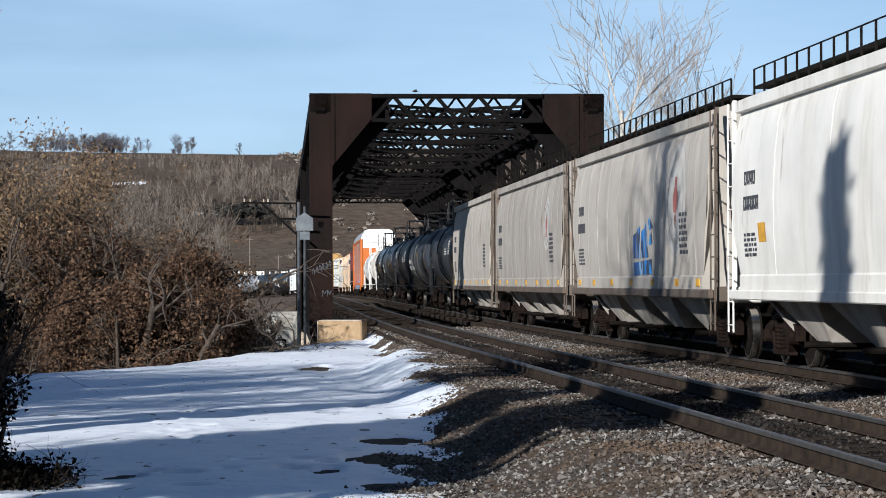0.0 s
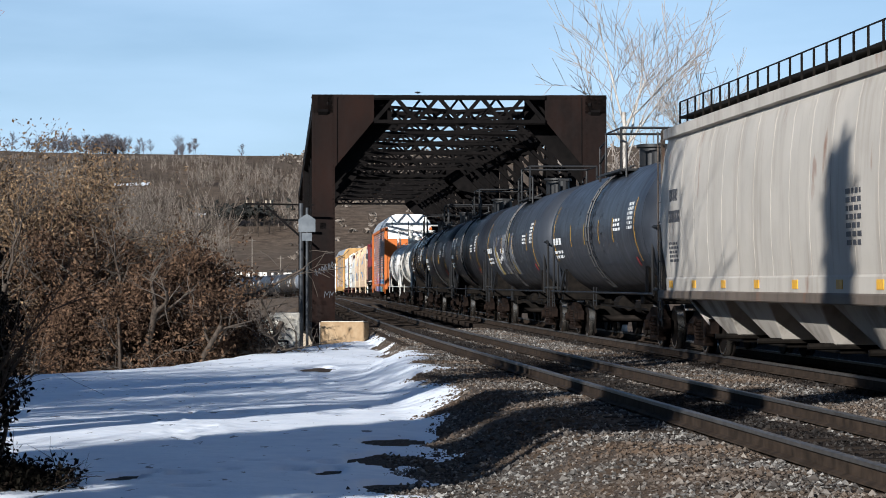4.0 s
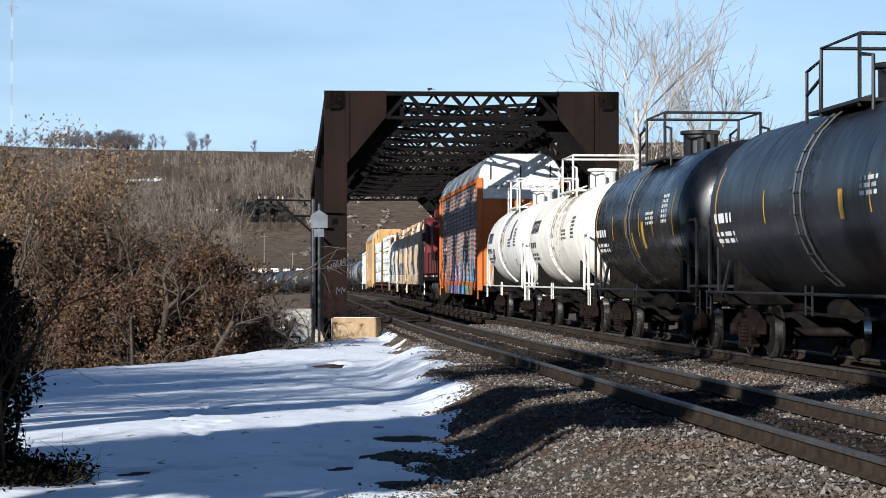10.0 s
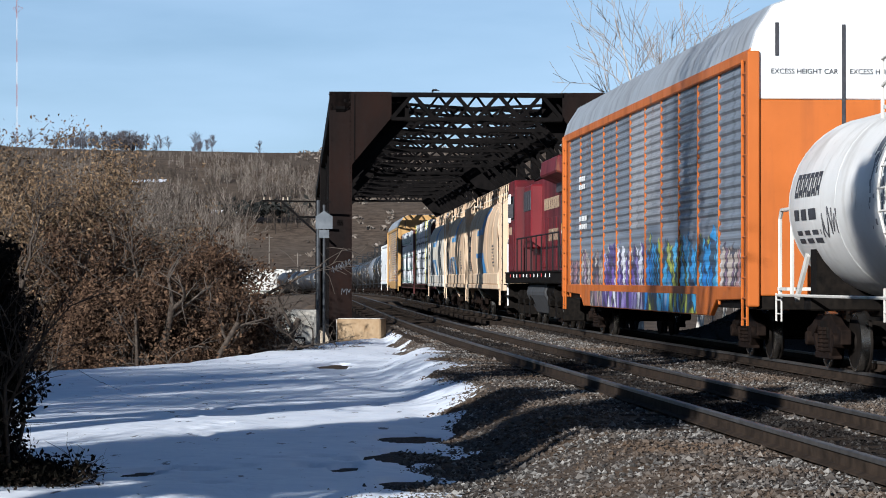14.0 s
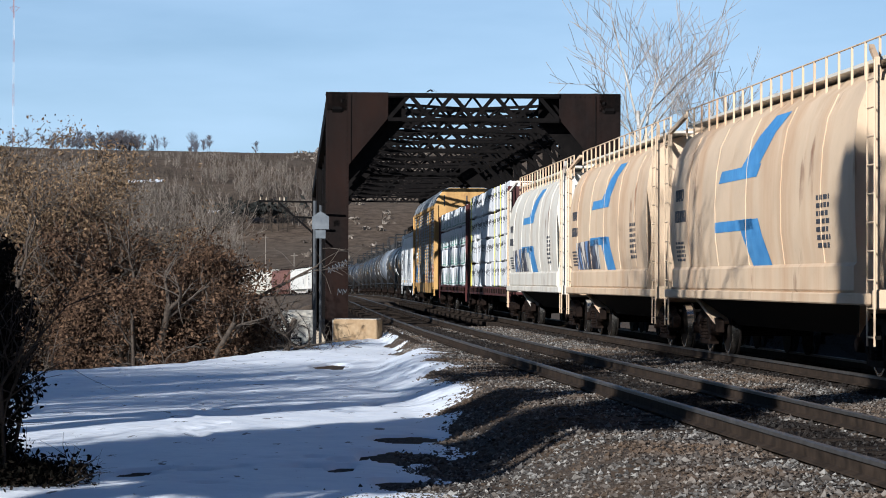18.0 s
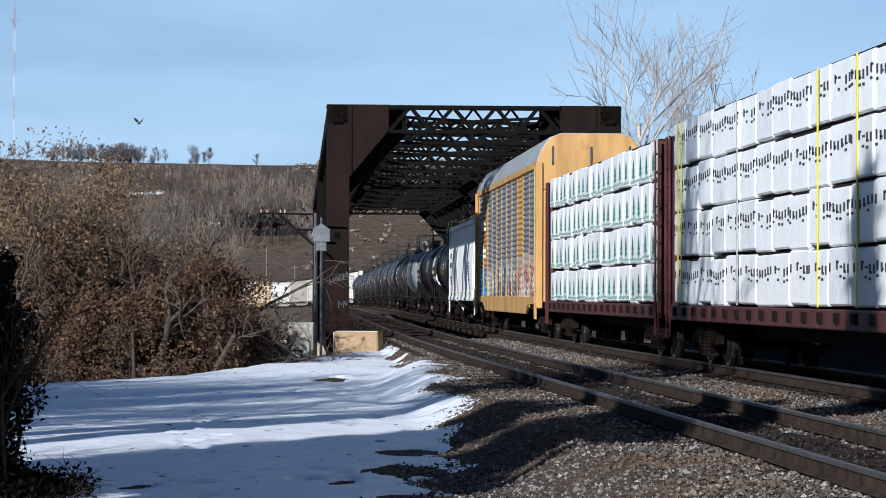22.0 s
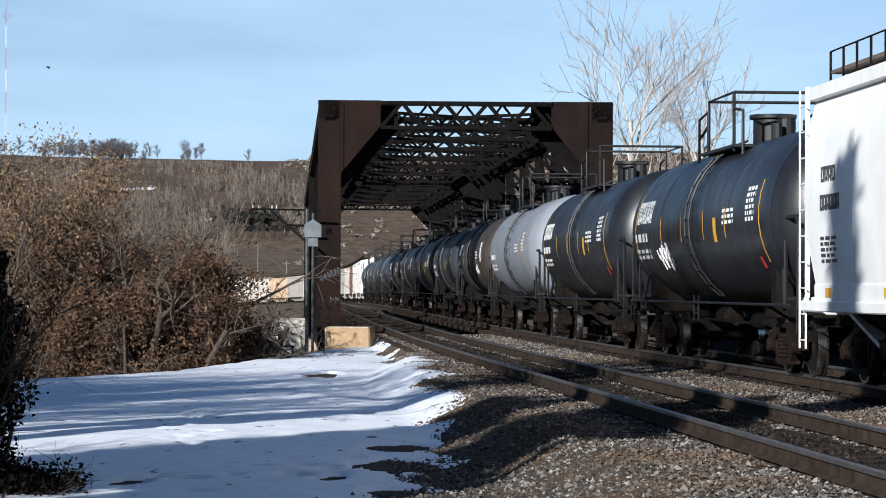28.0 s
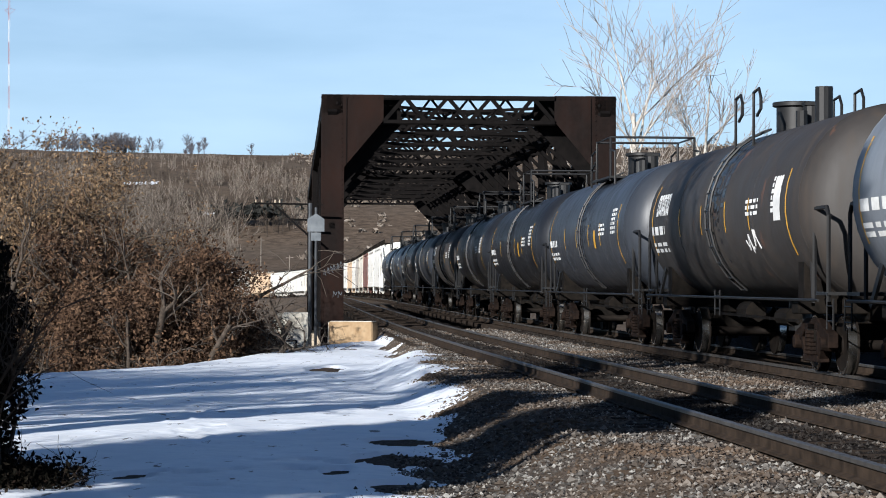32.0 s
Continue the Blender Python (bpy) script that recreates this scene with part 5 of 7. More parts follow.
def locomotive(label, length, spec):
    car = thing("diesel_locomotive", label, "locomotive", "train")
    hl = length / 2 - 0.6
    red, blk = M["loco_red"], M["running_gear"]
    part("frame", Shape().box((0, 0, 1.42), (2 * hl, 3.0, 0.32)), blk, car, bevel=0.03)
    part("walkway", Shape().box((0, 0, 1.6), (2 * hl - 0.2, 3.05, 0.05)), blk, car)
    # long hood, radiator section with wings, and the wide cab at the trailing end
    part("long_hood", Shape().box((0.9, 0, 3.07), (2 * hl - 6.0, 1.9, 2.94)), red, car, bevel=0.06)
    part("hood_roof", Shape().prism([(-0.95, 4.55), (-0.6, 4.82), (0.6, 4.82), (0.95, 4.55)], 0, 0.9 - hl + 3.0, 0.9 + hl - 3.0), blk, car, bevel=0.02)
    rx = hl - 3.2
    part("radiator_wing", Shape().prism([(-1.55, 4.35), (-1.5, 4.8), (1.5, 4.8), (1.55, 4.35), (0.96, 4.1), (-0.96, 4.1)], 0, rx - 2.2, rx + 2.2), red, car, "overhanging radiator wing", bevel=0.04)
    part("radiator_screen", Shape().box((rx, 0, 4.05), (3.8, 2.2, 0.3)), M["dark_mark"], car)
    part("blower_housing", Shape().box((1.0 - hl + 4.6, 0, 3.35), (2.2, 2.6, 2.0)), red, car, bevel=0.05)
    for k in range(4):
        part("louvre", Shape().box((2.2 - hl + 2.6 + k * 0.55, -1.31, 3.85), (0.42, 0.03, 0.62)), M["dark_mark"], car)
    cabx = -hl + 2.3
    part("cab", Shape().prism([(cabx - 1.15, 1.62), (cabx + 1.25, 1.62), (cabx + 1.25, 4.35), (cabx + 1.0, 4.62), (cabx - 0.95, 4.62), (cabx - 1.15, 4.35)], 1, -1.5, 1.5), red, car, "wide red cab", bevel=0.05)
    part("nose", Shape().prism([(-hl + 0.15, 1.62), (cabx - 1.14, 1.62), (cabx - 1.14, 3.35), (-hl + 0.35, 3.1)], 1, -1.15, 1.15), red, car, bevel=0.05)
    part("cab_window", Shape().box((cabx - 0.5, -1.51, 3.72), (0.62, 0.04, 0.85)), M["glass"], car, "side window with pale frame")
    part("cab_window", Shape().box((cabx + 0.45, -1.51, 3.72), (0.72, 0.04, 0.75)), M["glass"], car)
    part("window_frame", joined([Shape().box((cabx - 0.5 + dx, -1.53, 3.72), (0.05, 0.03, 0.9)) for dx in (-0.34, 0, 0.34)] + [Shape().box((cabx - 0.5, -1.53, 3.72 + dz), (0.72, 0.03, 0.05)) for dz in (-0.45, 0.45)]), M["white_mark"], car)
    part("mirror", Shape().box((cabx + 0.95, -1.62, 3.6), (0.12, 0.16, 0.45)), M["dark_mark"], car)
    part("cab_door", Shape().box((cabx + 0.6, -1.508, 2.5), (0.6, 0.03, 1.6)), red, car, bevel=0.02)

    def put(a, b, c, d, y=-0.965):
        return Shape().box(((a + b) / 2, y, (c + d) / 2), (b - a, 0.01, d - c))
    part("wordmark", joined(block_word(put, -1.1, 3.1, 3.5, 3.85, 8) + block_word(put, 0.2, 2.9, 2.55, 2.9, 7)), M["cream_mark"], car, "two faded rows of lettering blocks")
    crest = Shape().cyl((4.1, -0.955, 3.1), (4.1, -0.975, 3.1), 0.62, n=24)
    crest.v = [(4.1 + (x - 4.1) * 0.75, y, 3.1 + (z - 3.1) * 1.7) for x, y, z in crest.v]
    part("crest", crest, M["gold_mark"], car, "faded gold oval crest")
    part("number_blocks", joined(block_word(lambda a, b, c, d: put(a, b, c, d, -1.506), cabx - 0.75, cabx + 0.1, 2.85, 3.1, 4)), M["cream_mark"], car)
    for i in range(7):
        part("hood_door", Shape().box((-1.6 + i * 1.15, -0.958, 2.5), (1.0, 0.02, 1.5)), red, car, bevel=0.008)
    for i in range(4):
        part("grille", Shape().box((rx - 1.4 + i * 0.95, -0.97, 3.4), (0.7, 0.03, 0.8)), M["dark_mark"], car)
        part("grille", Shape().box((rx - 1.4 + i * 0.95, -0.97, 2.4), (0.6, 0.03, 0.6)), M["dark_mark"], car)
    rail = Shape()
    for s in (-1, 1):
        rail.pipe([Vector((-hl + 4.0, s * 1.48, 2.68)), Vector((hl - 1.0, s * 1.48, 2.68)), Vector((hl - 0.4, s * 1.48, 1.7))], 0.025, 6)
        for i in range(9):
            x = -hl + 4.0 + i * (2 * hl - 5.0) / 8
            rail.cyl((x, s * 1.48, 1.6), (x, s * 1.48, 2.68), 0.022, n=6)
    part("handrail", rail, M["black_rail"], car)
    for e in (-1, 1):
        for y in (-1.42, 1.42):
            part("step_rail", bent([(e * (hl - 0.1), y, 0.5), (e * (hl - 0.1), y, 2.6), (e * (hl - 0.5), y, 2.75), (e * (hl - 0.7), y, 2.65)], 0.03), M["white_mark"], car, "white corner handrail")
            for k in range(3):
                part("step", Shape().box((e * (hl - 0.35), y, 0.45 + 0.38 * k), (0.6, 0.25, 0.04)), blk, car)
        part("pilot", Shape().box((e * hl, 0, 0.75), (0.2, 2.9, 1.0)), blk, car, bevel=0.03)
        bg = add_bogie(car, e * (hl - 3.9), base=3.7, axles=3, spinning=spec.get("spin"))
        det = Shape()
        for k in (-1, 0, 1):
            for q in (-0.25, 0.25):
                det.cyl((k * 1.85 + q, -1.12, 0.6), (k * 1.85 + q, -1.12, 0.95), 0.12, n=10)
            det.box((k * 1.85, -1.12, 0.46), (0.42, 0.22, 0.34))
            det.cyl((k * 1.85 + 0.7, -1.2, 0.95), (k * 1.85 + 1.05, -1.2, 0.7), 0.12, n=10)
        det.box((0, -1.05, 0.9), (4.6, 0.2, 0.28))
        part("truck_gear", det, M["running_gear"], bg)
    part("fuel_tank", Shape().prism([(-1.25, 1.25), (-1.35, 0.95), (-1.0, 0.32), (1.0, 0.32), (1.35, 0.95), (1.25, 1.25)], 0, -2.9, 2.6), M["loco_black"], car, bevel=0.05)
    part("air_tank", Shape().cyl((2.7, -1.1, 1.0), (4.6, -1.1, 1.0), 0.2, n=14), blk, car)
    for i in range(int((2 * hl - 3) / 1.1)):
        part("sill_reflector", Shape().box((-hl + 2.0 + i * 1.1, -1.508, 1.5), (0.15, 0.012, 0.1)), M["white_mark"] if i % 3 else M["red_mark"], car, "small sill reflector")
    add_couplers(car, length, blk)
    return car


# ---- paints of the train ----
M["grey_hopper"] = paint("grey_hopper_paint", (0.42, 0.385, 0.335), 0.55, 0.35, 0.05, (0.13, 0.1, 0.07))
M["grey_hopper_b"] = paint("buff_hopper_paint", (0.36, 0.33, 0.29), 0.6, 0.5, 0.1, (0.12, 0.09, 0.06))
M["sooty_bay"] = paint("sooty_chute_paint", (0.42, 0.385, 0.34), 0.7, 0.6, 0.1, (0.1, 0.08, 0.06), 1.8, 0.48)
M["pale_crest"] = plain("faded_pale_crest", (0.42, 0.4, 0.37), (0.52, 0.5, 0.46), 5, 0.6, 0, 0.02)
M["red_crest"] = plain("faded_red_crest", (0.36, 0.1, 0.08), (0.46, 0.16, 0.13), 5, 0.6, 0, 0.02)
M["rust_trim"] = paint("rusty_brown_trim", (0.13, 0.1, 0.075), 0.6, 0.5, 0.2)
M["white_hopper"] = paint("white_hopper_paint", (0.66, 0.64, 0.59), 0.5, 0.3, 0.03, (0.3, 0.24, 0.17))
M["clean_white"] = paint("clean_white_paint", (0.68, 0.69, 0.68), 0.45, 0.16, 0.0, (0.35, 0.32, 0.28))
M["tan_hopper"] = paint("tan_hopper_paint", (0.6, 0.45, 0.3), 0.55, 0.5, 0.12, (0.42, 0.2, 0.08), 0.9, 0.48)
M["cream_hopper"] = paint("cream_hopper_paint", (0.58, 0.545, 0.47), 0.55, 0.5, 0.14, (0.34, 0.2, 0.1), 1.7, 0.52)
M["brown_hopper"] = paint("brown_hopper_paint", (0.2, 0.09, 0.07), 0.6, 0.4, 0.1)
M["tank_black"] = paint("black_tank_paint", (0.011, 0.0125, 0.017), 0.3, 0.25, 0.0, (0.03, 0.027, 0.025))
M["tank_gloss"] = paint("glossy_black_paint", (0.008, 0.009, 0.012), 0.16, 0.12, 0.0, (0.03, 0.03, 0.03))
M["tank_slate"] = paint("slate_tank_paint", (0.036, 0.042, 0.054), 0.34, 0.5, 0.0, (0.02, 0.018, 0.018))
M["tank_brown"] = paint("sooty_tank_paint", (0.035, 0.03, 0.027), 0.55, 0.55, 0.1, (0.07, 0.05, 0.035))
M["tank_grey"] = paint("grey_tank_paint", (0.2, 0.22, 0.25), 0.45, 0.3, 0.03, (0.08, 0.08, 0.08))
M["tank_white"] = paint("white_tank_paint", (0.66, 0.65, 0.62), 0.4, 0.42, 0.03, (0.24, 0.2, 0.15), 1.6, 0.5)
M["tank_white_rust"] = paint("rust_streaked_white", (0.72, 0.69, 0.61), 0.45, 0.6, 0.06, (0.42, 0.29, 0.17), 1.4, 0.5)
M["white_gear"] = paint("white_fittings", (0.58, 0.56, 0.51), 0.5, 0.5, 0.15)
M["orange"] = paint("orange_rack_paint", (0.5, 0.125, 0.01), 0.5, 0.4, 0.08, (0.14, 0.045, 0.02))
M["yellow_rack"] = paint("yellow_rack_paint", (0.5, 0.29, 0.09), 0.5, 0.6, 0.2, (0.19, 0.09, 0.03), 1.6, 0.48)
M["screen"] = paint("galvanised_screen", (0.19, 0.215, 0.25), 0.38, 0.45, 0.03, (0.05, 0.05, 0.055))
M["screen_pale"] = paint("bleached_screen", (0.3, 0.31, 0.33), 0.45, 0.4, 0.02, (0.08, 0.08, 0.08))
M["rack_roof"] = paint("galvanised_roof", (0.32, 0.34, 0.36), 0.4, 0.35, 0.0, (0.12, 0.12, 0.12))
M["loco_red"] = paint("faded_red_paint", (0.17, 0.0075, 0.012), 0.4, 0.75, 0.03, (0.012, 0.007, 0.007), 0.9, 0.48)
M["loco_black"] = paint("dirty_tank_black", (0.05, 0.052, 0.056), 0.6, 0.4, 0.0)
M["maroon"] = paint("oxide_red_paint", (0.075, 0.013, 0.011), 0.55, 0.4, 0.1)
M["oil_stain"] = plain("dried_oil", (0.006, 0.008, 0.014), (0.014, 0.017, 0.026), 6, 0.3, 0, 0.05)
M["rust_stain"] = plain("rust_run", (0.3, 0.2, 0.12), (0.5, 0.4, 0.28), 5, 0.6, 0, 0.05)
M["grey_stain"] = plain("grey_run", (0.09, 0.1, 0.12), (0.15, 0.165, 0.19), 5, 0.5, 0, 0.05)
M["wrap"] = plain("white_plastic_wrap", (0.72, 0.73, 0.74), (0.84, 0.85, 0.86), 5, 0.38, 0, 0.35, None, 0.03)
M["wrap_grey"] = plain("shaded_plastic_wrap", (0.62, 0.63, 0.65), (0.76, 0.77, 0.79), 5, 0.38, 0, 0.4, None, 0.03)
M["green_mark"] = plain("green_print", (0.03, 0.22, 0.14), (0.06, 0.3, 0.2), 9, 0.5, 0, 0.02)
M["cream_mark"] = plain("faded_cream_lettering", (0.3, 0.2, 0.12), (0.48, 0.36, 0.24), 9, 0.6, 0, 0.02)
M["gold_mark"] = plain("faded_gold_crest", (0.42, 0.24, 0.05), (0.58, 0.36, 0.1), 7, 0.55, 0, 0.02)
M["yellow_strap"] = plain("yellow_strap", (0.7, 0.62, 0.03), (0.8, 0.74, 0.08), 9, 0.5, 0, 0.02)
M["light_print"] = plain("pale_stencil", (0.35, 0.35, 0.35), (0.5, 0.5, 0.5), 9, 0.6, 0, 0.02)
SCREEN = (0.16, 0.18, 0.21)
M["graf_blue"] = graffiti("blue_graffiti", SCREEN, [(0.03, 0.2, 0.55), (0.08, 0.4, 0.7), (0.05, 0.3, 0.65), (0.1, 0.42, 0.7), (0.4, 0.45, 0.06), (0.04, 0.24, 0.6)], 3.1, top=2.15)
M["graf_violet"] = graffiti("violet_graffiti", SCREEN, [(0.6, 0.6, 0.66), (0.06, 0.03, 0.16), (0.62, 0.62, 0.66), (0.16, 0.1, 0.36), (0.08, 0.07, 0.2), (0.25, 0.2, 0.45)], 7.4, (2.2, 0.1, 0.9), top=2.1)
M["graf_tan"] = graffiti("tan_graffiti", SCREEN, [(0.32, 0.25, 0.2), (0.2, 0.13, 0.13), (0.4, 0.34, 0.29), (0.34, 0.2, 0.2), (0.4, 0.36, 0.32), (0.2, 0.13, 0.18)], 12.2, (2.4, 0.1, 1.0), top=2.0)
M["graf_white"] = graffiti("white_graffiti", SCREEN, [(0.55, 0.55, 0.55), (0.12, 0.13, 0.16), (0.6, 0.6, 0.6), (0.4, 0.42, 0.45), (0.16, 0.18, 0.2), (0.62, 0.6, 0.58)], 15.9, (2.6, 0.1, 0.9), top=2.1)
M["graf_ink"] = graffiti("black_and_white_graffiti", SCREEN, [(0.62, 0.62, 0.6), (0.03, 0.03, 0.04), (0.6, 0.6, 0.6), (0.05, 0.05, 0.06), (0.2, 0.45, 0.6), (0.42, 0.08, 0.06)], 19.2, (2.6, 0.1, 0.6), top=2.25)
M["graf_rose"] = graffiti("white_and_red_graffiti", (0.3, 0.27, 0.24), [(0.6, 0.55, 0.53), (0.5, 0.12, 0.1), (0.62, 0.6, 0.58), (0.58, 0.5, 0.48), (0.45, 0.2, 0.16), (0.6, 0.58, 0.55)], 24.7, (2.0, 0.1, 0.8), top=2.2)
M["graf_black"] = graffiti("dark_tag", (0.4, 0.38, 0.32), [(0.04, 0.05, 0.07), (0.5, 0.48, 0.44), (0.08, 0.1, 0.14), (0.55, 0.5, 0.44), (0.03, 0.03, 0.04), (0.12, 0.2, 0.36)], 21.3)
M["graf_tank"] = graffiti("faint_tank_tag", (0.03, 0.03, 0.035), [(0.025, 0.028, 0.033), (0.2, 0.2, 0.2), (0.03, 0.033, 0.04), (0.3, 0.22, 0.06), (0.025, 0.028, 0.03), (0.16, 0.17, 0.18)], 30.3)

# ---- the train: boundaries between the cars (metres of line when the clip starts) and its progress ----
CUTS = [23.3, 42.5, 61.9, 81.4, 101.0, 119.6, 139.0, 157.3, 175.8, 191.1, 206.8, 222.7, 249.0, 267.4, 285.2, 300.9, 317.6,
        338.4, 359.7, 384.2, 401.8, 419.2, 435.9, 452.0, 469.4, 487.0, 505.6]
RUN_T = (0, 3, 6, 7.5, 9, 11, 13, 14.5, 16.5, 17.5, 20, 22, 25.5, 27.5, 29, 30.5, 32)
RUN_S = (0, 38.5, 77.0, 96.3, 115.8, 141.9, 168.2, 188.1, 214.7, 228.1, 261.3, 287.2, 331.5, 357.5, 377.1, 396.6, 416.0)
TRAIN = []      # (thing, middle of the car along the line, bogie spacing)
SPINNING = []


def progress(t):
    return float(np.interp(t, RUN_T, RUN_S))


def length_of(k):
    return CUTS[k + 1] - CUTS[k]


def enrol(k, *things):
    for t in things:
        TRAIN.append((t, (CUTS[k] + CUTS[k + 1]) / 2, length_of(k) * 0.7))


def build_train():
    spin = SPINNING
    L = length_of
    ref = (-0.86, -0.6, -0.3, 0.0, 0.3, 0.6, 0.84)
    gh = dict(spin=spin, trim=M["rust_trim"], bay=M["sooty_bay"], reflectors=ref)

    def crest(u, z, r):
        return [("crest", [(u, z, r * 0.8, r, 0.006)], "pale_crest"), ("crest_field", [(u, z, 0.02, r * 0.72, 0.006)], "pale_crest"), ("crest_mark", [(u, z, 0.02, r * 0.24, 0.01)], "red_crest"), ("crest_stem", [(u - 0.012, z - 0.5 * r), (u + 0.012, z - 0.5 * r), (u + 0.012, z + 0.4 * r), (u - 0.012, z + 0.4 * r)], "red_crest")]
    tag_blue = [("graffiti_tag", [(a + 0.17, z0), (b + 0.17, z0 + 0.02), (c + 0.17, z1), (d + 0.17, z1 - 0.06)], "graf_blue_tag") for a, b, c, d, z0, z1 in
                ((-0.12, 0.13, 0.14, -0.12, 1.46, 1.78), (-0.11, -0.065, -0.05, -0.1, 1.8, 2.34), (-0.055, -0.015, 0.0, -0.04, 1.8, 2.45), (-0.005, 0.045, 0.06, 0.015, 1.8, 2.4), (0.055, 0.1, 0.09, 0.065, 1.8, 2.52), (0.11, 0.165, 0.15, 0.13, 2.05, 2.3), (0.12, 0.18, 0.13, 0.11, 2.36, 2.6))]
    enrol(0, hopper_car("white covered hopper car with faint stains and dark under-frame", L(0), M["white_hopper"], dict(seed=1, spin=spin, ribs=5, bays=4, bay=M["sooty_bay"], decals=[("orange_decal", [(-0.72, 1.95), (-0.66, 1.95), (-0.67, 2.25), (-0.73, 2.25)], "yellow_mark")])))
    enrol(1, hopper_car("weathered grey covered hopper car with blue graffiti tag", L(1), M["grey_hopper"], dict(seed=2, ribs=12, decals=tag_blue + crest(0.62, 2.85, 1.05), **gh)))
    enrol(2, hopper_car("weathered grey ribbed covered hopper car", L(2), M["grey_hopper_b"], dict(seed=3, ribs=14, decals=crest(0.6, 2.85, 0.7), **gh)))
    enrol(3, hopper_car("weathered buff-grey covered hopper car", L(3), M["grey_hopper"], dict(seed=4, ribs=14, **gh)))
    st = (-0.45, -0.15, 0.15, 0.42)
    yp = [(0.28, -14, 2, 0.28, "yellow_mark")]
    red = [(0.72, -34, -26, 0.2, "red_mark")]
    enrol(4, tank_car("dark slate tank car with white marks and oil stains", L(4), M["tank_slate"], dict(seed=5, spin=spin, spill=(("oil_stain", 0.0, 2.0),), stripes=st, plates=red)))
    enrol(5, tank_car("dark slate tank car with yellow scrawled graffiti", L(5), M["tank_slate"], dict(seed=6, spin=spin, scrawl=[(-0.5, 2.2, 2.4, 0.6, "light_print")], stripes=(-0.3, 0.1, 0.6), plates=red, patches=[(-0.62, 0.12, -38, 12, "graf_tank")])))
    enrol(6, tank_car("dull black tank car with white wordmark", L(6), M["tank_black"], dict(seed=7, spin=spin, logo=(-0.86, 2.72, 2.1, 0.42, 6), stripes=st, plates=red)))
    enrol(7, tank_car("dull black tank car with a yellow plate", L(7), M["tank_black"], dict(seed=8, spin=spin, stripes=(-0.35, 0.5), plates=yp + red)))
    enrol(8, tank_car("glossy black tank car with two yellow stickers", L(8), M["tank_gloss"], dict(seed=9, spin=spin, spill=(), stripes=st, plates=[(-0.02, -30, -8, 0.22, "yellow_mark"), (0.2, -22, 0, 0.3, "yellow_mark")], R=1.5)))
    wg = dict(gear=M["white_gear"], ink=M["dark_mark"], sill=M["running_gear"], dome=M["white_gear"])
    enrol(9, tank_car("white tank car with brown rust streaks", L(9), M["tank_white_rust"], dict(seed=10, spin=spin, logo=(-0.85, 2.7, 1.9, 0.38, 6), R=1.42, zc=2.5, spill=(("rust_stain", 0.1, 3.0),), **wg)))
    enrol(10, tank_car("grimy white tank car with dark wordmark", L(10), M["tank_white"], dict(seed=11, spin=spin, logo=(-0.85, 2.62, 1.7, 0.36, 6), R=1.42, zc=2.5, plates=[(0.05, 0, 14, 0.25, "yellow_mark"), (0.62, -30, -20, 0.2, "red_mark"), (0.45, 6, 34, 0.5, "dark_mark")], spill=(("grey_stain", -0.1, 1.0),), scrawl=[(-0.6, 2.2, 1.0, 0.5, "dark_mark")], **wg)))
    pale = {5: M["screen_pale"], 6: M["screen_pale"]}
    g1 = {0: ("graf_tan", 2.4), 1: ("graf_tan", 2.4), 2: ("graf_tan", 2.4), 3: ("graf_violet", 2.45), 4: ("graf_violet", 2.45), 5: ("graf_violet", 2.45), 6: ("graf_blue", 2.5), 7: ("graf_blue", 2.5), 8: ("graf_blue", 2.5), 9: ("graf_blue", 2.5), 10: ("graf_tan", 2.2)}
    enrol(11, autorack_car("tall orange autorack with grey corrugated panels and bright graffiti", L(11), M["orange"], [M["screen"]], M["rack_roof"], dict(seed=12, spin=spin, special=pale, graffiti=g1, door_low=M["orange"], door_top=M["clean_white"], words="EXCESS HEIGHT CAR", low_graffiti=True, top=6.05)))
    enrol(12, locomotive("dirty red diesel locomotive with faded gold crest", L(12), dict(spin=spin)))
    swoosh = [("blue_band", [(-0.3, 3.05), (0.1, 3.05), (0.14, 3.25), (-0.27, 3.25)], "blue_mark"), ("blue_band", [(-0.06, 3.24), (0.12, 3.24), (0.3, 4.0), (0.16, 4.0)], "blue_mark"),
              ("blue_band", [(-0.34, 2.2), (0.08, 2.2), (0.06, 2.38), (-0.34, 2.38)], "blue_mark"), ("blue_band", [(0.06, 1.5), (0.24, 1.5), (0.12, 2.37), (-0.08, 2.37)], "blue_mark")]
    tag = [("graffiti_tag", [(-0.7, 1.64), (-0.12, 1.64), (-0.12, 2.35), (-0.7, 2.3)], "graf_black")]
    hop = dict(spin=spin, round=True, ribs=6, low=True, board=M["cream_hopper"])
    enrol(13, hopper_car("rust-stained tan round-sided hopper car with blue swoosh", L(13), M["tan_hopper"], dict(seed=14, trim=M["tan_hopper"], rail=M["tan_hopper"], decals=swoosh, **hop)))
    enrol(14, hopper_car("stained tan round-sided hopper car with blue swoosh and tag", L(14), M["tan_hopper"], dict(seed=15, trim=M["tan_hopper"], rail=M["tan_hopper"], decals=swoosh + tag, **hop)))
    enrol(15, hopper_car("pale cream round-sided hopper car with blue swoosh", L(15), M["cream_hopper"], dict(seed=16, trim=M["cream_hopper"], ladder=M["tan_hopper"], rail=M["tan_hopper"], decals=swoosh + tag, **hop)))
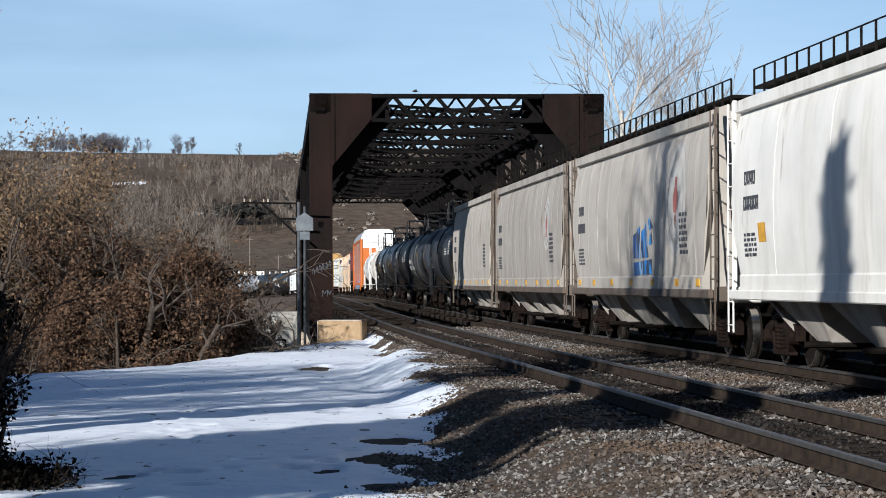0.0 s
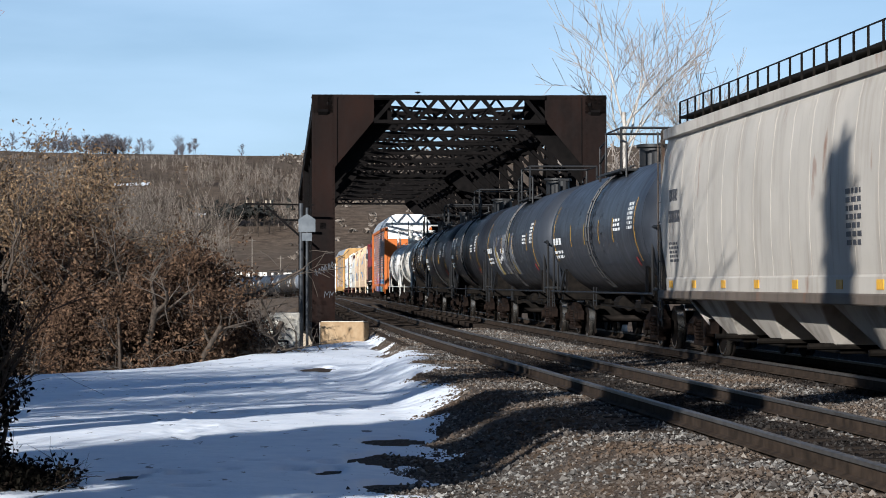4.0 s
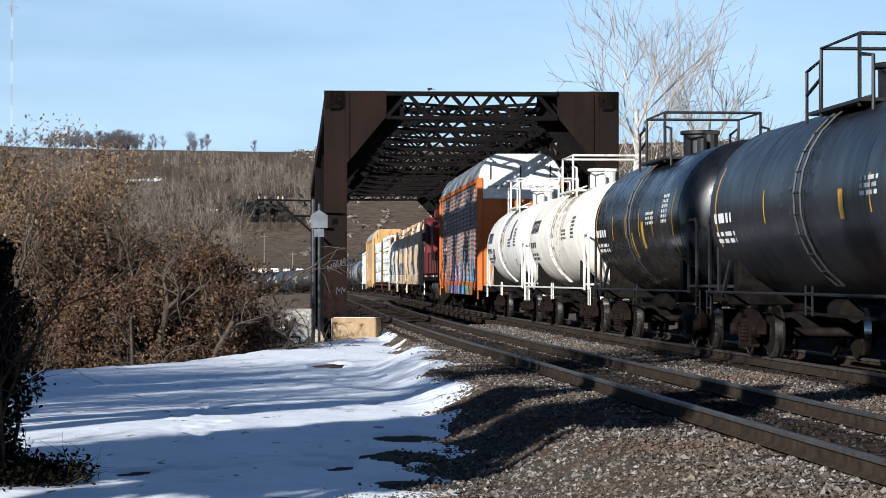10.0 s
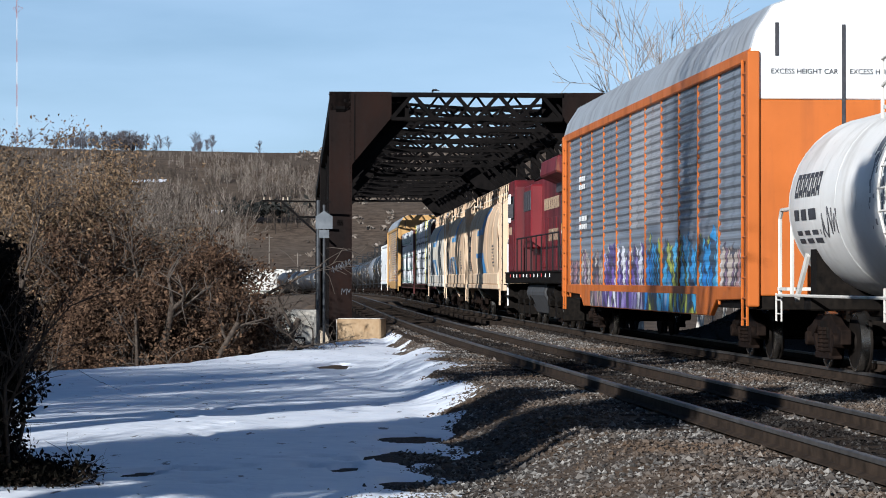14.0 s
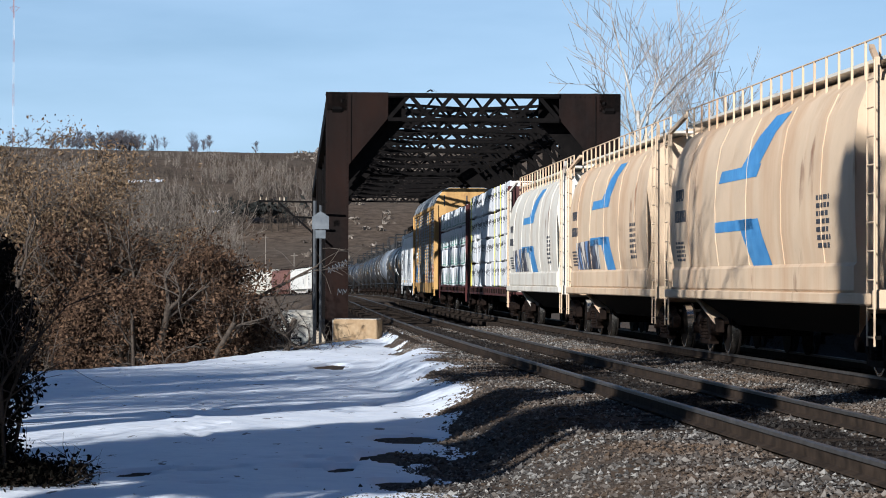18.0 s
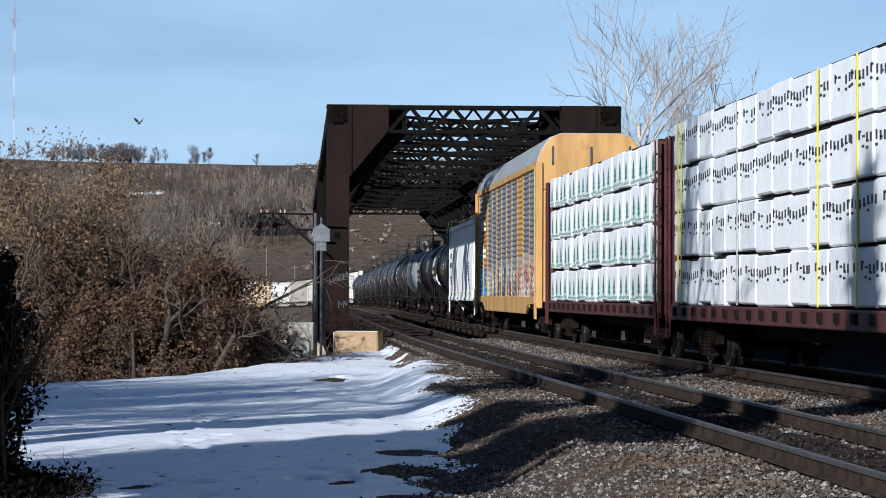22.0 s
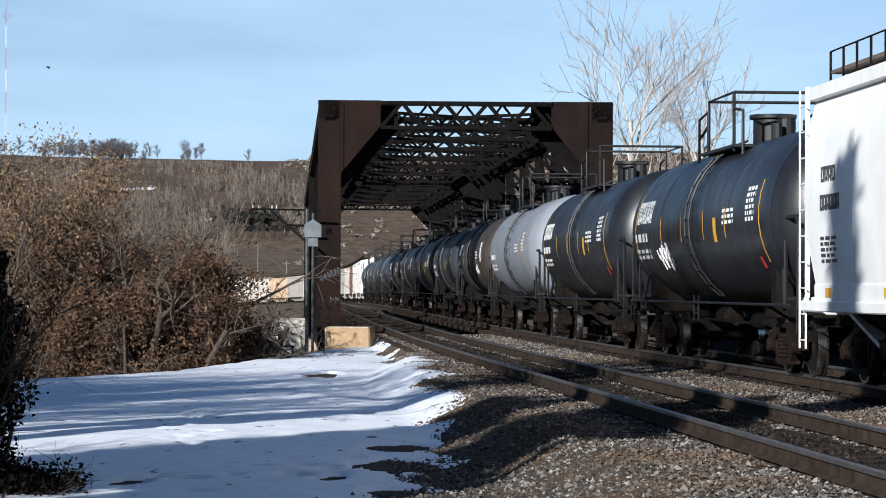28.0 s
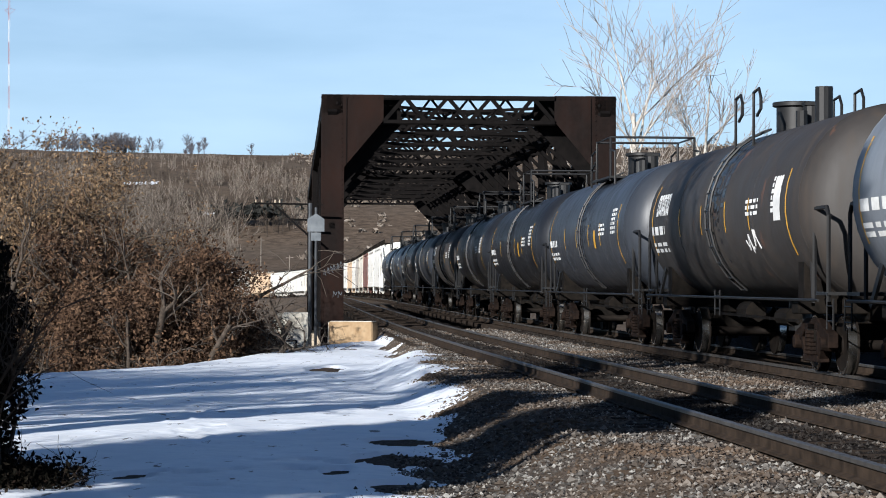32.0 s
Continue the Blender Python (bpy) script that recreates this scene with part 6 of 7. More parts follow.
    enrol(16, centerbeam_car("oxide-red centerbeam flat car", L(16), M["maroon"], dict(spin=spin)), lumber_load("white wrapped lumber packs with dark print and yellow straps", L(16), dict(seed=3, columns=14, print="bars", height=0.9, gap=0.035, straps=[(-0.94, "yellow_strap"), (-0.9, "yellow_strap"), (-0.3, "light_print"), (0.36, "yellow_strap"), (0.62, "yellow_strap"), (0.85, "light_print")])))
    enrol(17, centerbeam_car("oxide-red centerbeam flat car under green-printed packs", L(17), M["maroon"], dict(spin=spin)), lumber_load("white wrapped lumber packs printed with green trees", L(17), dict(seed=4, columns=20, print="trees", height=0.86, gap=0.015)))
    g2 = {0: ("graf_blue", 2.3), 1: ("graf_blue", 2.35), 2: ("graf_white", 2.3), 3: ("graf_white", 2.4), 4: ("graf_ink", 2.5), 5: ("graf_ink", 2.5), 6: ("graf_ink", 2.5), 7: ("graf_white", 2.5), 8: ("graf_rose", 2.5), 9: ("graf_rose", 2.6), 10: ("graf_rose", 2.5)}
    enrol(18, autorack_car("yellow autorack with grey corrugated panels and graffiti", L(18), M["yellow_rack"], [M["screen"]], M["rack_roof"], dict(seed=13, spin=spin, special={1: M["yellow_rack"], 8: M["yellow_rack"]}, graffiti=g2, door_low=M["yellow_rack"], door_top=M["yellow_rack"], top=6.0)))
    enrol(19, hopper_car("clean white covered hopper car", L(19), M["clean_white"], dict(seed=17, spin=spin, ribs=5, low=True, board=M["rust_trim"], reflectors=(-0.8, -0.4, 0.0, 0.4, 0.8))))
    enrol(20, tank_car("black tank car with white wordmark and scrawl", L(20), M["tank_black"], dict(seed=18, spin=spin, scrawl=[(-0.55, 2.0, 1.3, 0.6, "white_mark"), (-0.5, 2.0, 1.1, 0.5, "white_mark")], logo=(-0.84, 2.7, 1.8, 0.45, 6), stripes=st, plates=yp + red)))
    enrol(21, tank_car("black tank car with white wordmark", L(21), M["tank_black"], dict(seed=19, spin=spin, logo=(-0.86, 2.7, 1.8, 0.42, 6), stripes=st, plates=yp + red)))
    enrol(22, tank_car("plain grey tank car", L(22), M["tank_grey"], dict(seed=20, spin=spin, spill=(("grey_stain", -0.1, 2.2),), stripes=(0.6,), top_x=0.4, R=1.56)))
    enrol(23, tank_car("sooty brown-black tank car with white logo panel", L(23), M["tank_brown"], dict(seed=21, spin=spin, scrawl=[(0.35, 2.05, 1.0, 0.4, "light_print")], logo=(-0.8, 2.7, 1.4, 0.42, 5), stripes=st, top="hoops", plates=[(0.68, -8, 18, 0.5, "white_mark")])))
    enrol(24, tank_car("black tank car with yellow plate", L(24), M["tank_slate"], dict(seed=22, spin=spin, stripes=st, plates=yp)))
    enrol(25, tank_car("dark tank car with white stencils", L(25), M["tank_black"], dict(seed=23, spin=spin, stripes=st, plates=yp)))
    # the far end of the train
    s = CUTS[26]
    for k in range(6):
        t = tank_car("dark tank car far along the train", 18.5, M[("tank_black", "tank_brown", "tank_slate", "tank_black", "tank_slate", "tank_black")[k]], dict(seed=30 + k, stripes=(-0.3, 0.3), logo=(-0.8, 2.7, 1.5, 0.4, 5) if k in (1, 4) else None))
        TRAIN.append((t, s + 9.25, 13.0))
        s += 18.5
    kinds = {}
    order = "wwbcgwtwgtcwwtgcwtbgwctwgwt"
    names = dict(w=("white_hopper", "white covered hopper car far along the train"), b=("brown_hopper", "brown covered hopper car far along the train"), c=("cream_hopper", "cream covered hopper car far along the train"),
                 g=("grey_hopper", "grey covered hopper car far along the train"), t=("tan_hopper", "tan covered hopper car far along the train"))
    for c in order:
        if c not in kinds:
            kinds[c] = t = hopper_car(names[c][1], 17.8, M[names[c][0]], dict(seed=40, ribs=8, far=True))
        else:
            t = copy_thing(kinds[c], Matrix())
        TRAIN.append((t, s + 8.9, 12.5))
        s += 17.8


M["graf_blue_tag"] = graffiti("blue_tag", (0.2, 0.25, 0.3), [(0.03, 0.2, 0.55), (0.03, 0.22, 0.6), (0.05, 0.28, 0.62), (0.02, 0.1, 0.3), (0.04, 0.24, 0.6), (0.2, 0.35, 0.55)], 2.2)
build_train()


# ---- plants ----
def island_mix(name, cols, rough=0.9, scale=3.0):
    """Colours that change from leaf to leaf or stone to stone."""
    m, nt, b = nodes_of(name, rough)
    cols = [weathered(c) for c in cols]
    geo = nt.nodes.new("ShaderNodeNewGeometry")
    c = ramp(nt, geo.outputs["Random Per Island"], [(i / (len(cols) - 1), c) for i, c in enumerate(cols)])
    n = noise_tex(nt, scale, 4)
    c = blend(nt, grey(nt, n, 0.3, 0.7, 0, 0.4), c, tuple(x * 0.5 for x in cols[0]))
    if name == "ballast_stones":
        soil = noise_tex(nt, 0.5, 4)
        c = oil_and_shade(nt, blend(nt, grey(nt, soil, 0.45, 0.65, 0, 0.7), c, (0.1, 0.066, 0.042)), 0.85)
    nt.links.new(c, b.inputs["Base Color"])
    return m


M["bark_dark"] = plain("dark_bark", (0.05, 0.04, 0.032), (0.13, 0.105, 0.085), 9, 0.9, 0, 0.4)
M["bark_grey"] = plain("grey_bark", (0.14, 0.12, 0.1), (0.27, 0.235, 0.2), 9, 0.9, 0, 0.3)
M["bark_ridge"] = plain("violet_grey_bark", (0.09, 0.085, 0.095), (0.17, 0.16, 0.17), 2, 0.9, 0, 0.2)
M["bark_birch"] = plain("pale_birch_bark", (0.34, 0.31, 0.27), (0.6, 0.57, 0.52), 5, 0.85, 0, 0.2)
M["birch_twigs"] = plain("birch_twigs", (0.26, 0.225, 0.195), (0.46, 0.41, 0.36), 3, 0.85, 0, 0.1)
M["twigs"] = plain("twigs", (0.08, 0.066, 0.055), (0.18, 0.153, 0.128), 3, 0.9, 0, 0.1)
M["dead_leaf"] = island_mix("dead_brown_leaves", [(0.035, 0.022, 0.016), (0.1, 0.06, 0.038), (0.19, 0.118, 0.072), (0.06, 0.038, 0.026)])
M["dead_leaf_gold"] = island_mix("dead_tawny_leaves", [(0.1, 0.066, 0.042), (0.25, 0.168, 0.098), (0.16, 0.106, 0.064), (0.35, 0.245, 0.145)])
M["needles"] = island_mix("spruce_needles", [(0.015, 0.03, 0.015), (0.03, 0.05, 0.025), (0.022, 0.04, 0.02)])
# near-black: the shade over the edge bush is put into this leaf colour
M["shade_dark_leaf"] = island_mix("dark_shaded_leaves", [(0.01, 0.01, 0.008), (0.02, 0.017, 0.012), (0.03, 0.02, 0.015)])
M["scrub"] = island_mix("grey_scrub", [(0.13, 0.105, 0.085), (0.27, 0.23, 0.19), (0.18, 0.15, 0.125), (0.36, 0.31, 0.26)], scale=0.1)
M["evergreen_far"] = island_mix("far_evergreen", [(0.03, 0.032, 0.03), (0.05, 0.05, 0.045)], scale=0.1)
M["stone"] = island_mix("ballast_stones", [(0.032, 0.029, 0.027), (0.14, 0.133, 0.125), (0.058, 0.05, 0.044), (0.36, 0.345, 0.32), (0.095, 0.07, 0.05), (0.18, 0.17, 0.16)], scale=20)
M["dry_grass"] = island_mix("dry_grass", [(0.2, 0.15, 0.09), (0.3, 0.23, 0.14), (0.14, 0.1, 0.06)])


class Twigs:
    """Branch segments gathered as arrays and turned into three-sided tapered tubes."""

    def __init__(self, reach=1.0):
        self.seg = []
        self.tips = []
        self.reach = reach

    def grow(self, rng, p, d, length, r, level, levels, kids, droop=0.0, wander=0.25, spread=0.7, steps=4, taper=0.55):
        p, d = Vector(p), Vector(d).normalized()
        pts = [p.copy()]
        for k in range(steps):
            d = (d + Vector((rng.gauss(0, wander), rng.gauss(0, wander), rng.gauss(0, wander * 0.6) - droop * (k + 1) / steps))).normalized()
            q = p + d * (length / steps)
            r0, r1 = r * (1 - (1 - taper) * k / steps), r * (1 - (1 - taper) * (k + 1) / steps)
            self.seg.append((tuple(p), tuple(q), r0, r1))
            p = q
            pts.append(p.copy())
        if level >= levels:
            self.tips += [tuple(x) for x in pts[1:]]
            return
        n = kids[min(level, len(kids) - 1)]
        for k in range(n):
            f = rng.uniform(0.3, 1.0) if level else rng.uniform(0.35, 1.0)
            i = min(steps - 1, int(f * steps))
            base = pts[i].lerp(pts[i + 1], f * steps - i if f < 1 else 1)
            side = Vector((rng.gauss(0, 1), rng.gauss(0, 1), rng.gauss(0.25, 0.5))).normalized()
            nd = (d * (1 - spread * 0.5) + side * spread).normalized()
            self.grow(rng, base, nd, length * rng.uniform(0.42, 0.7) * (self.reach if level == 0 else 1), r * taper * rng.uniform(0.5, 0.8), level + 1, levels, kids, droop, wander, spread, max(2, steps - 1), taper)

    def mesh(self, name, mat, lo=0.0, hi=1e9, least=0.0):
        segs = [s for s in self.seg if lo <= s[2] < hi]
        if not segs:
            segs = self.seg[:1]
        P = np.array([s[0] for s in segs])
        Q = np.array([s[1] for s in segs])
        R0, R1 = np.maximum(least, np.array([s[2] for s in segs])), np.maximum(least, np.array([s[3] for s in segs]))
        D = Q - P
        D /= np.linalg.norm(D, axis=1)[:, None] + 1e-9
        A = np.cross(D, np.array([0.31, 0.2, 0.93]))
        A /= np.linalg.norm(A, axis=1)[:, None] + 1e-9
        B = np.cross(D, A)
        n = 5 if lo > 0.03 else 3
        vs = []
        for C, R in ((P, R0), (Q, R1)):
            for k in range(n):
                a = 2 * math.pi * k / n
                vs.append(C + (A * math.cos(a) + B * math.sin(a)) * R[:, None])
        V = np.stack(vs, 1).reshape(-1, 3)
        base = np.arange(len(segs))[:, None] * 2 * n
        F = np.concatenate([base + np.array([[k, (k + 1) % n, n + (k + 1) % n, n + k]]) for k in range(n)])
        me = bpy.data.meshes.new(name)
        me.from_pydata(V.tolist(), [], F.tolist())
        me.polygons.foreach_set("use_smooth", [True] * len(me.polygons))
        me.materials.append(mat)
        return me


def leaf_mesh(name, pts, size, rng, mat, jitter, per):
    """Small bent leaves scattered round points."""
    pts = np.array(pts)
    r = np.random.RandomState(rng.randint(0, 10 ** 6))
    c = np.repeat(pts, per, 0) + r.normal(0, jitter, (len(pts) * per, 3))
    a = r.normal(0, 1, c.shape)
    a /= np.linalg.norm(a, axis=1)[:, None]
    b = np.cross(a, r.normal(0, 1, c.shape))
    b /= np.linalg.norm(b, axis=1)[:, None]
    s = (size * r.uniform(0.6, 1.4, len(c)))[:, None]
    n = np.cross(a, b)
    V = np.stack([c - a * s, c + b * s * 0.5 + n * s * 0.2, c + a * s, c - b * s * 0.5 + n * s * 0.2], 1).reshape(-1, 3)
    F = np.arange(len(V)).reshape(-1, 4)
    me = bpy.data.meshes.new(name)
    me.from_pydata(V.tolist(), [], F.tolist())
    me.materials.append(mat)
    return me


def ground_z(x, y):
    return float(ground_height(np.array([x]), np.array([y]))[0])


def bare_tree(name, label, at, seed, height, bark, twig, kids=(7, 5, 4), levels=3, spread=0.6, droop=-0.05, stems=1, lean=(0, 0, 1), thick=0.022, leaves=None, wander=0.16, splay=0.35, least=0.0, reach=1.0):
    rng = random.Random(seed)
    tw = Twigs(reach)
    for k in range(stems):
        d = Vector(lean) + Vector((rng.gauss(0, splay), rng.gauss(0, splay), 0)) * (1 if stems > 1 else 0.2)
        tw.grow(rng, (rng.uniform(-0.3, 0.3) * (stems > 1), rng.uniform(-0.3, 0.3) * (stems > 1), -0.3), d, height * rng.uniform(0.62, 0.75), height * thick, 0, levels, kids, droop, wander, spread, 6, 0.4)
    t = thing(name, label, "tree", at=at)
    cut = height * thick * 0.16
    part("trunk", tw.mesh("trunk", bark, cut), None, t)
    part("crown", tw.mesh("crown", twig, 0, cut, least), None, t)
    if leaves:
        mat, size, per, jit, frac, thin, low = leaves
        wide = height * (0.26 if name == "leafy_bush" else 0.25 if name == "bush_tree" else 1.0)

        def clump(p):
            x, y, z = p
            return math.sin(2.3 * x + 1.4 * z + seed) + math.sin(1.9 * y - 2.5 * z + 2 * seed) + math.sin(2.1 * z + 1.2 * x - 1.6 * y + 3 * seed)
        tips = [p for p in tw.tips if rng.random() < frac and clump(p) > thin and p[2] > low * height and math.hypot(p[0], p[1]) < wide] or tw.tips[:3]
        part("leaves", leaf_mesh("leaves", tips, size, rng, mat, jit, per), None, t, "withered clinging leaves")
    return t


def spruce(label, at, seed, height, radius, low=0.25):
    rng = random.Random(seed)
    t = thing("spruce_tree", label, "tree", at=at)
    part("trunk", Shape().cyl((0, 0, -0.3), (0, 0, height * 0.98), height * 0.016, 0.01, 8), M["bark_dark"], t)
    pts, tw = [], Twigs()
    z = low
    while z < height:
        rr = radius * (1 - z / height) ** 0.85 + 0.08
        for k in range(9):
            a = rng.uniform(0, 2 * math.pi)
            q = (rr * math.cos(a), rr * math.sin(a), z - rr * 0.28 + rng.uniform(-0.1, 0.1))
            tw.seg.append(((0, 0, z), q, 0.025, 0.006))
            for f in np.linspace(0.15, 1, max(3, int(rr / 0.16))):
                pts.append((q[0] * f, q[1] * f, z + (q[2] - z) * f))
        z += 0.3
    part("branches", tw.mesh("branches", M["bark_dark"]), None, t)
    part("needles", leaf_mesh("needles", pts, 0.2, rng, M["needles"], 0.12, 6), None, t)
    return t


def plant(x, y, seed, turn=0.0):
    return pose(x, y, ground_z(x, y), 0, 0, turn)


def build_thicket():
    """The leafy brown thicket on the slope below the snow."""
    lab1 = "tall multi-stemmed bush with tawny withered leaves"
    lab2 = "dense brown bush full of dead leaves"
    gold = (M["dead_leaf_gold"], 0.052, 12, 0.2, 1.0, -0.8, 0.16)
    low_gold = (M["dead_leaf_gold"], 0.036, 12, 0.14, 0.9, -0.8, 0)
    brown = (M["dead_leaf"], 0.056, 13, 0.18, 1.0, -0.9, 0)
    for x, y, s, h in ((-12.4, 70, 1, 14.1), (-11.3, 72, 2, 12.9), (-12, 75, 3, 13.4), (-10.7, 71.5, 4, 12.4), (-13.3, 73, 5, 14.5), (-10, 74, 6, 12.2), (-11.8, 68.5, 7, 12.7), (-13, 69, 8, 13.1), (-11, 69.5, 9, 12.6), (-9.6, 72, 10, 12.7), (-12.6, 72, 51, 13.2), (-10.2, 69, 52, 11.3), (-11.6, 70.6, 53, 12.8), (-12.9, 70.5, 55, 12.6), (-12.1, 71.4, 56, 13), (-11.2, 70.8, 57, 12.4), (-10.5, 70.2, 58, 11.8), (-13.6, 71, 59, 13), (-9.9, 70.8, 49, 11)):
        bare_tree("bush_tree", lab1, plant(x, y, s), s, h, M["bark_dark"], M["twigs"], (8, 5, 4), 3, 0.7, 0.03, 4, leaves=gold, wander=0.18, splay=0.17, thick=0.016, least=0.009, reach=0.42)
    for x, y, s, h in ((-7.5, 66.6, 11, 10.7), (-7.2, 67.6, 12, 10.5), (-7.8, 68.2, 13, 11.3), (-8.1, 66.0, 14, 9.7), (-7.1, 65.6, 15, 8.3), (-7.9, 65.0, 16, 7.9), (-8.8, 67.0, 17, 11.1), (-9.3, 66.2, 18, 10.5), (-9, 68.6, 19, 12.1), (-7.4, 69.4, 20, 11.3), (-7, 66.8, 54, 8.9)):
        bare_tree("leafy_bush", lab2, plant(x, y, s), s, h, M["bark_dark"], M["twigs"], (12, 6, 5), 3, 0.75, 0.1, 5, leaves=brown, wander=0.2, splay=0.07, thick=0.02, reach=0.3)
    for x, y, s, h in ((-8.3, 62.6, 33, 4.1), (-8.8, 63.2, 34, 3.9)):
        bare_tree("leafy_bush", "low bush with pale golden withered leaves", plant(x, y, s), s, h, M["bark_dark"], M["twigs"], (8, 6, 5), 3, 0.75, 0.1, 4, leaves=low_gold, wander=0.2, splay=0.14, thick=0.018, reach=0.5)
    # shaded undergrowth behind the tall bushes
    for x, y, s, h in ((-14.2, 80, 35, 6.4), (-12.8, 81, 36, 6.6), (-11.4, 80, 37, 6.4), (-10.2, 79, 38, 6.4), (-13.4, 77, 39, 5.6)):
        bare_tree("leafy_bush", "tangled dark brown undergrowth bush", plant(x, y, s), s, h, M["bark_dark"], M["bark_dark"], (7, 5, 4), 3, 0.8, 0.1, 5, leaves=(M["dead_leaf"], 0.05, 5, 0.16, 1.0, -1.2, 0), wander=0.22, splay=0.25, thick=0.018, reach=0.62)
    for x, y, s, h in ((-11.6, 61.5, 21, 4.0), (-10.4, 61.0, 22, 3.6), (-12.4, 60.5, 24, 4.0), (-13.2, 62, 25, 5.0)):
        bare_tree("low_shrub", "low tangled bare shrub", plant(x, y, s), s, h, M["bark_grey"], M["twigs"], (7, 6, 5), 3, 0.9, 0.1, 5, wander=0.28, splay=0.5, reach=0.7)
    # paler bare saplings between the thicket and the bridge
    for k, (x, y, h) in enumerate(((-7.9, 92, 7.0), (-6.6, 90, 6.0), (-7.2, 84, 5.6), (-6.4, 88, 5.2), (-8.6, 97, 8.4), (-7.4, 95, 9.0), (-14.4, 150, 13), (-16.2, 158, 13.5), (-15.6, 166, 14), (-19.0, 172, 14), (-17.6, 180, 15), (-22.0, 176, 14), (-24.5, 182, 15))):
        bare_tree("sapling", "pale bare sapling with upright twigs", plant(x, y, k), 60 + k, h, M["bark_grey"], M["scrub"], (9, 5, 4), 3, 0.42, -0.1, 3, wander=0.12, splay=0.1, thick=0.008, least=0.011, reach=0.42)


def build_birches():
    bare_tree("birch_tree", "pale leafless birch behind the bridge", plant(9.5, 116, 1), 5, 21.0, M["bark_birch"], M["birch_twigs"], (17, 7, 5), 3, 0.6, -0.05, 1, (-0.07, 0, 1), 0.0105, wander=0.07, least=0.0125, reach=0.5)
    bare_tree("birch_tree", "pale leafless birch with upright limbs", plant(11.2, 118, 2), 8, 23.5, M["bark_birch"], M["birch_twigs"], (17, 7, 5), 3, 0.52, -0.07, 1, (0.09, 0, 1), 0.01, wander=0.06, least=0.0125, reach=0.44)
    for k, (x, y, h) in enumerate(((8.5, 121, 11), (12.8, 122, 12))):
        bare_tree("birch_tree", "small pale leafless birch tree", plant(x, y, k), 90 + k, h, M["bark_birch"], M["birch_twigs"], (9, 6, 4), 3, 0.45, -0.1, 1, wander=0.08, thick=0.011, least=0.01, reach=0.5)


def build_shade_trees():
    """Trees beside and behind the standpoint, known by the shade they throw."""
    for k, (x, y, h, r, lab) in enumerate((
            (-9.3, 9.7, 10.5, 2.9, "dark green spruce beside the gravel"), (-6.5, 11.6, 12.6, 1.0, "slender dark spruce beside the gravel"), (-12.5, 10.1, 10.5, 2.9, "dark green spruce at the clearing's edge"),
            (-9.7, 13.4, 9, 2.2, "dark green spruce at the clearing's edge"), (-14.1, 26.5, 8.2, 1.9, "dark green spruce by the bank"), (-15.7, 27.9, 8.2, 1.5, "dark green spruce by the bank"), (-18.3, 33.5, 7.1, 0.8, "slender dark spruce by the bank"))):
        spruce(lab, plant(x, y, k), 3 + k, h, r, (5.6, 6.6, 6.0, 4.7, 0.25, 0.25, 0.25)[k])
    lab = "bare leafless tree at the clearing's edge"
    old = (M["dead_leaf"], 0.07, 5, 0.18, 0.9, -9, 0)
    for k, (x, y, h, st, lv) in enumerate(((-9.8, 22.2, 18.5, 1, None), (-11.8, 26.4, 7.8, 3, None), (-13.7, 28.4, 8.5, 3, old), (-15.2, 31.2, 8.1, 3, old), (-14.2, 29.8, 6.3, 3, old), (-17.9, 34.7, 7.4, 3, None), (-20.3, 40.4, 6.7, 3, old), (-16.6, 36.4, 5.9, 3, None), (-11, 15.9, 6.7, 2, None), (-17.8, 32.4, 8.9, 2, None), (-10.4, 25, 17.8, 1, None))):
        bare_tree("leafless_tree", lab, plant(x, y, k), 120 + k, h, M["bark_dark"], M["twigs"], (14 if h > 17 else 10, 7, 4), 3, 0.6, -0.02, st, wander=0.16, splay=0.3, thick=0.024 if h > 17 else 0.03, leaves=lv, least=0.013, reach=0.55 if h > 17 else 1.0)


def build_edge_bush():
    """A dark bush on the near bank, all in shade; the leaf colour carries that shade."""
    rng = random.Random(77)
    x, y = -4.19, 23.0
    t = thing("dark_bush", "dark bush with dead leaves and loose twigs at its foot", "bush", at=plant(x, y, 1))
    tw = Twigs()
    for k in range(9):
        tw.grow(rng, (rng.uniform(-0.4, 0.3), rng.uniform(-0.4, 0.4), 0), (rng.gauss(0, 0.18), rng.gauss(0, 0.2), 1), 1.5, 0.03, 0, 2, (6, 4), 0.0, 0.2, 0.6, 4, 0.5)
    for k in range(26):
        tw.grow(rng, (rng.uniform(-0.3, 0.9), rng.uniform(-0.5, 0.4), 0.0), (rng.uniform(0.0, 0.9), rng.gauss(0, 0.4), 0.5), 0.4, 0.008, 0, 1, (4,), 0.1, 0.3, 0.7, 3, 0.5)
    part("stem_tangle", tw.mesh("stem_tangle", M["bark_dark"]), None, t)
    pts = [(rng.gauss(-0.2, 0.3), rng.gauss(0, 0.3), rng.uniform(0, 2.2)) for _ in range(9000)]
    pts = [p for p in pts if p[0] < 0.36 - 0.12 * abs(p[2] - 0.9) + 0.12 * math.sin(p[2] * 9)] + [(rng.uniform(-0.2, 1.0) * rng.uniform(0, 1), rng.gauss(0, 0.3), rng.uniform(0, 0.2)) for _ in range(2200)]
    part("leaves", leaf_mesh("leaves", pts, 0.03, rng, M["shade_dark_leaf"], 0.05, 4), None, t)


build_thicket()
build_birches()
build_shade_trees()
build_edge_bush()


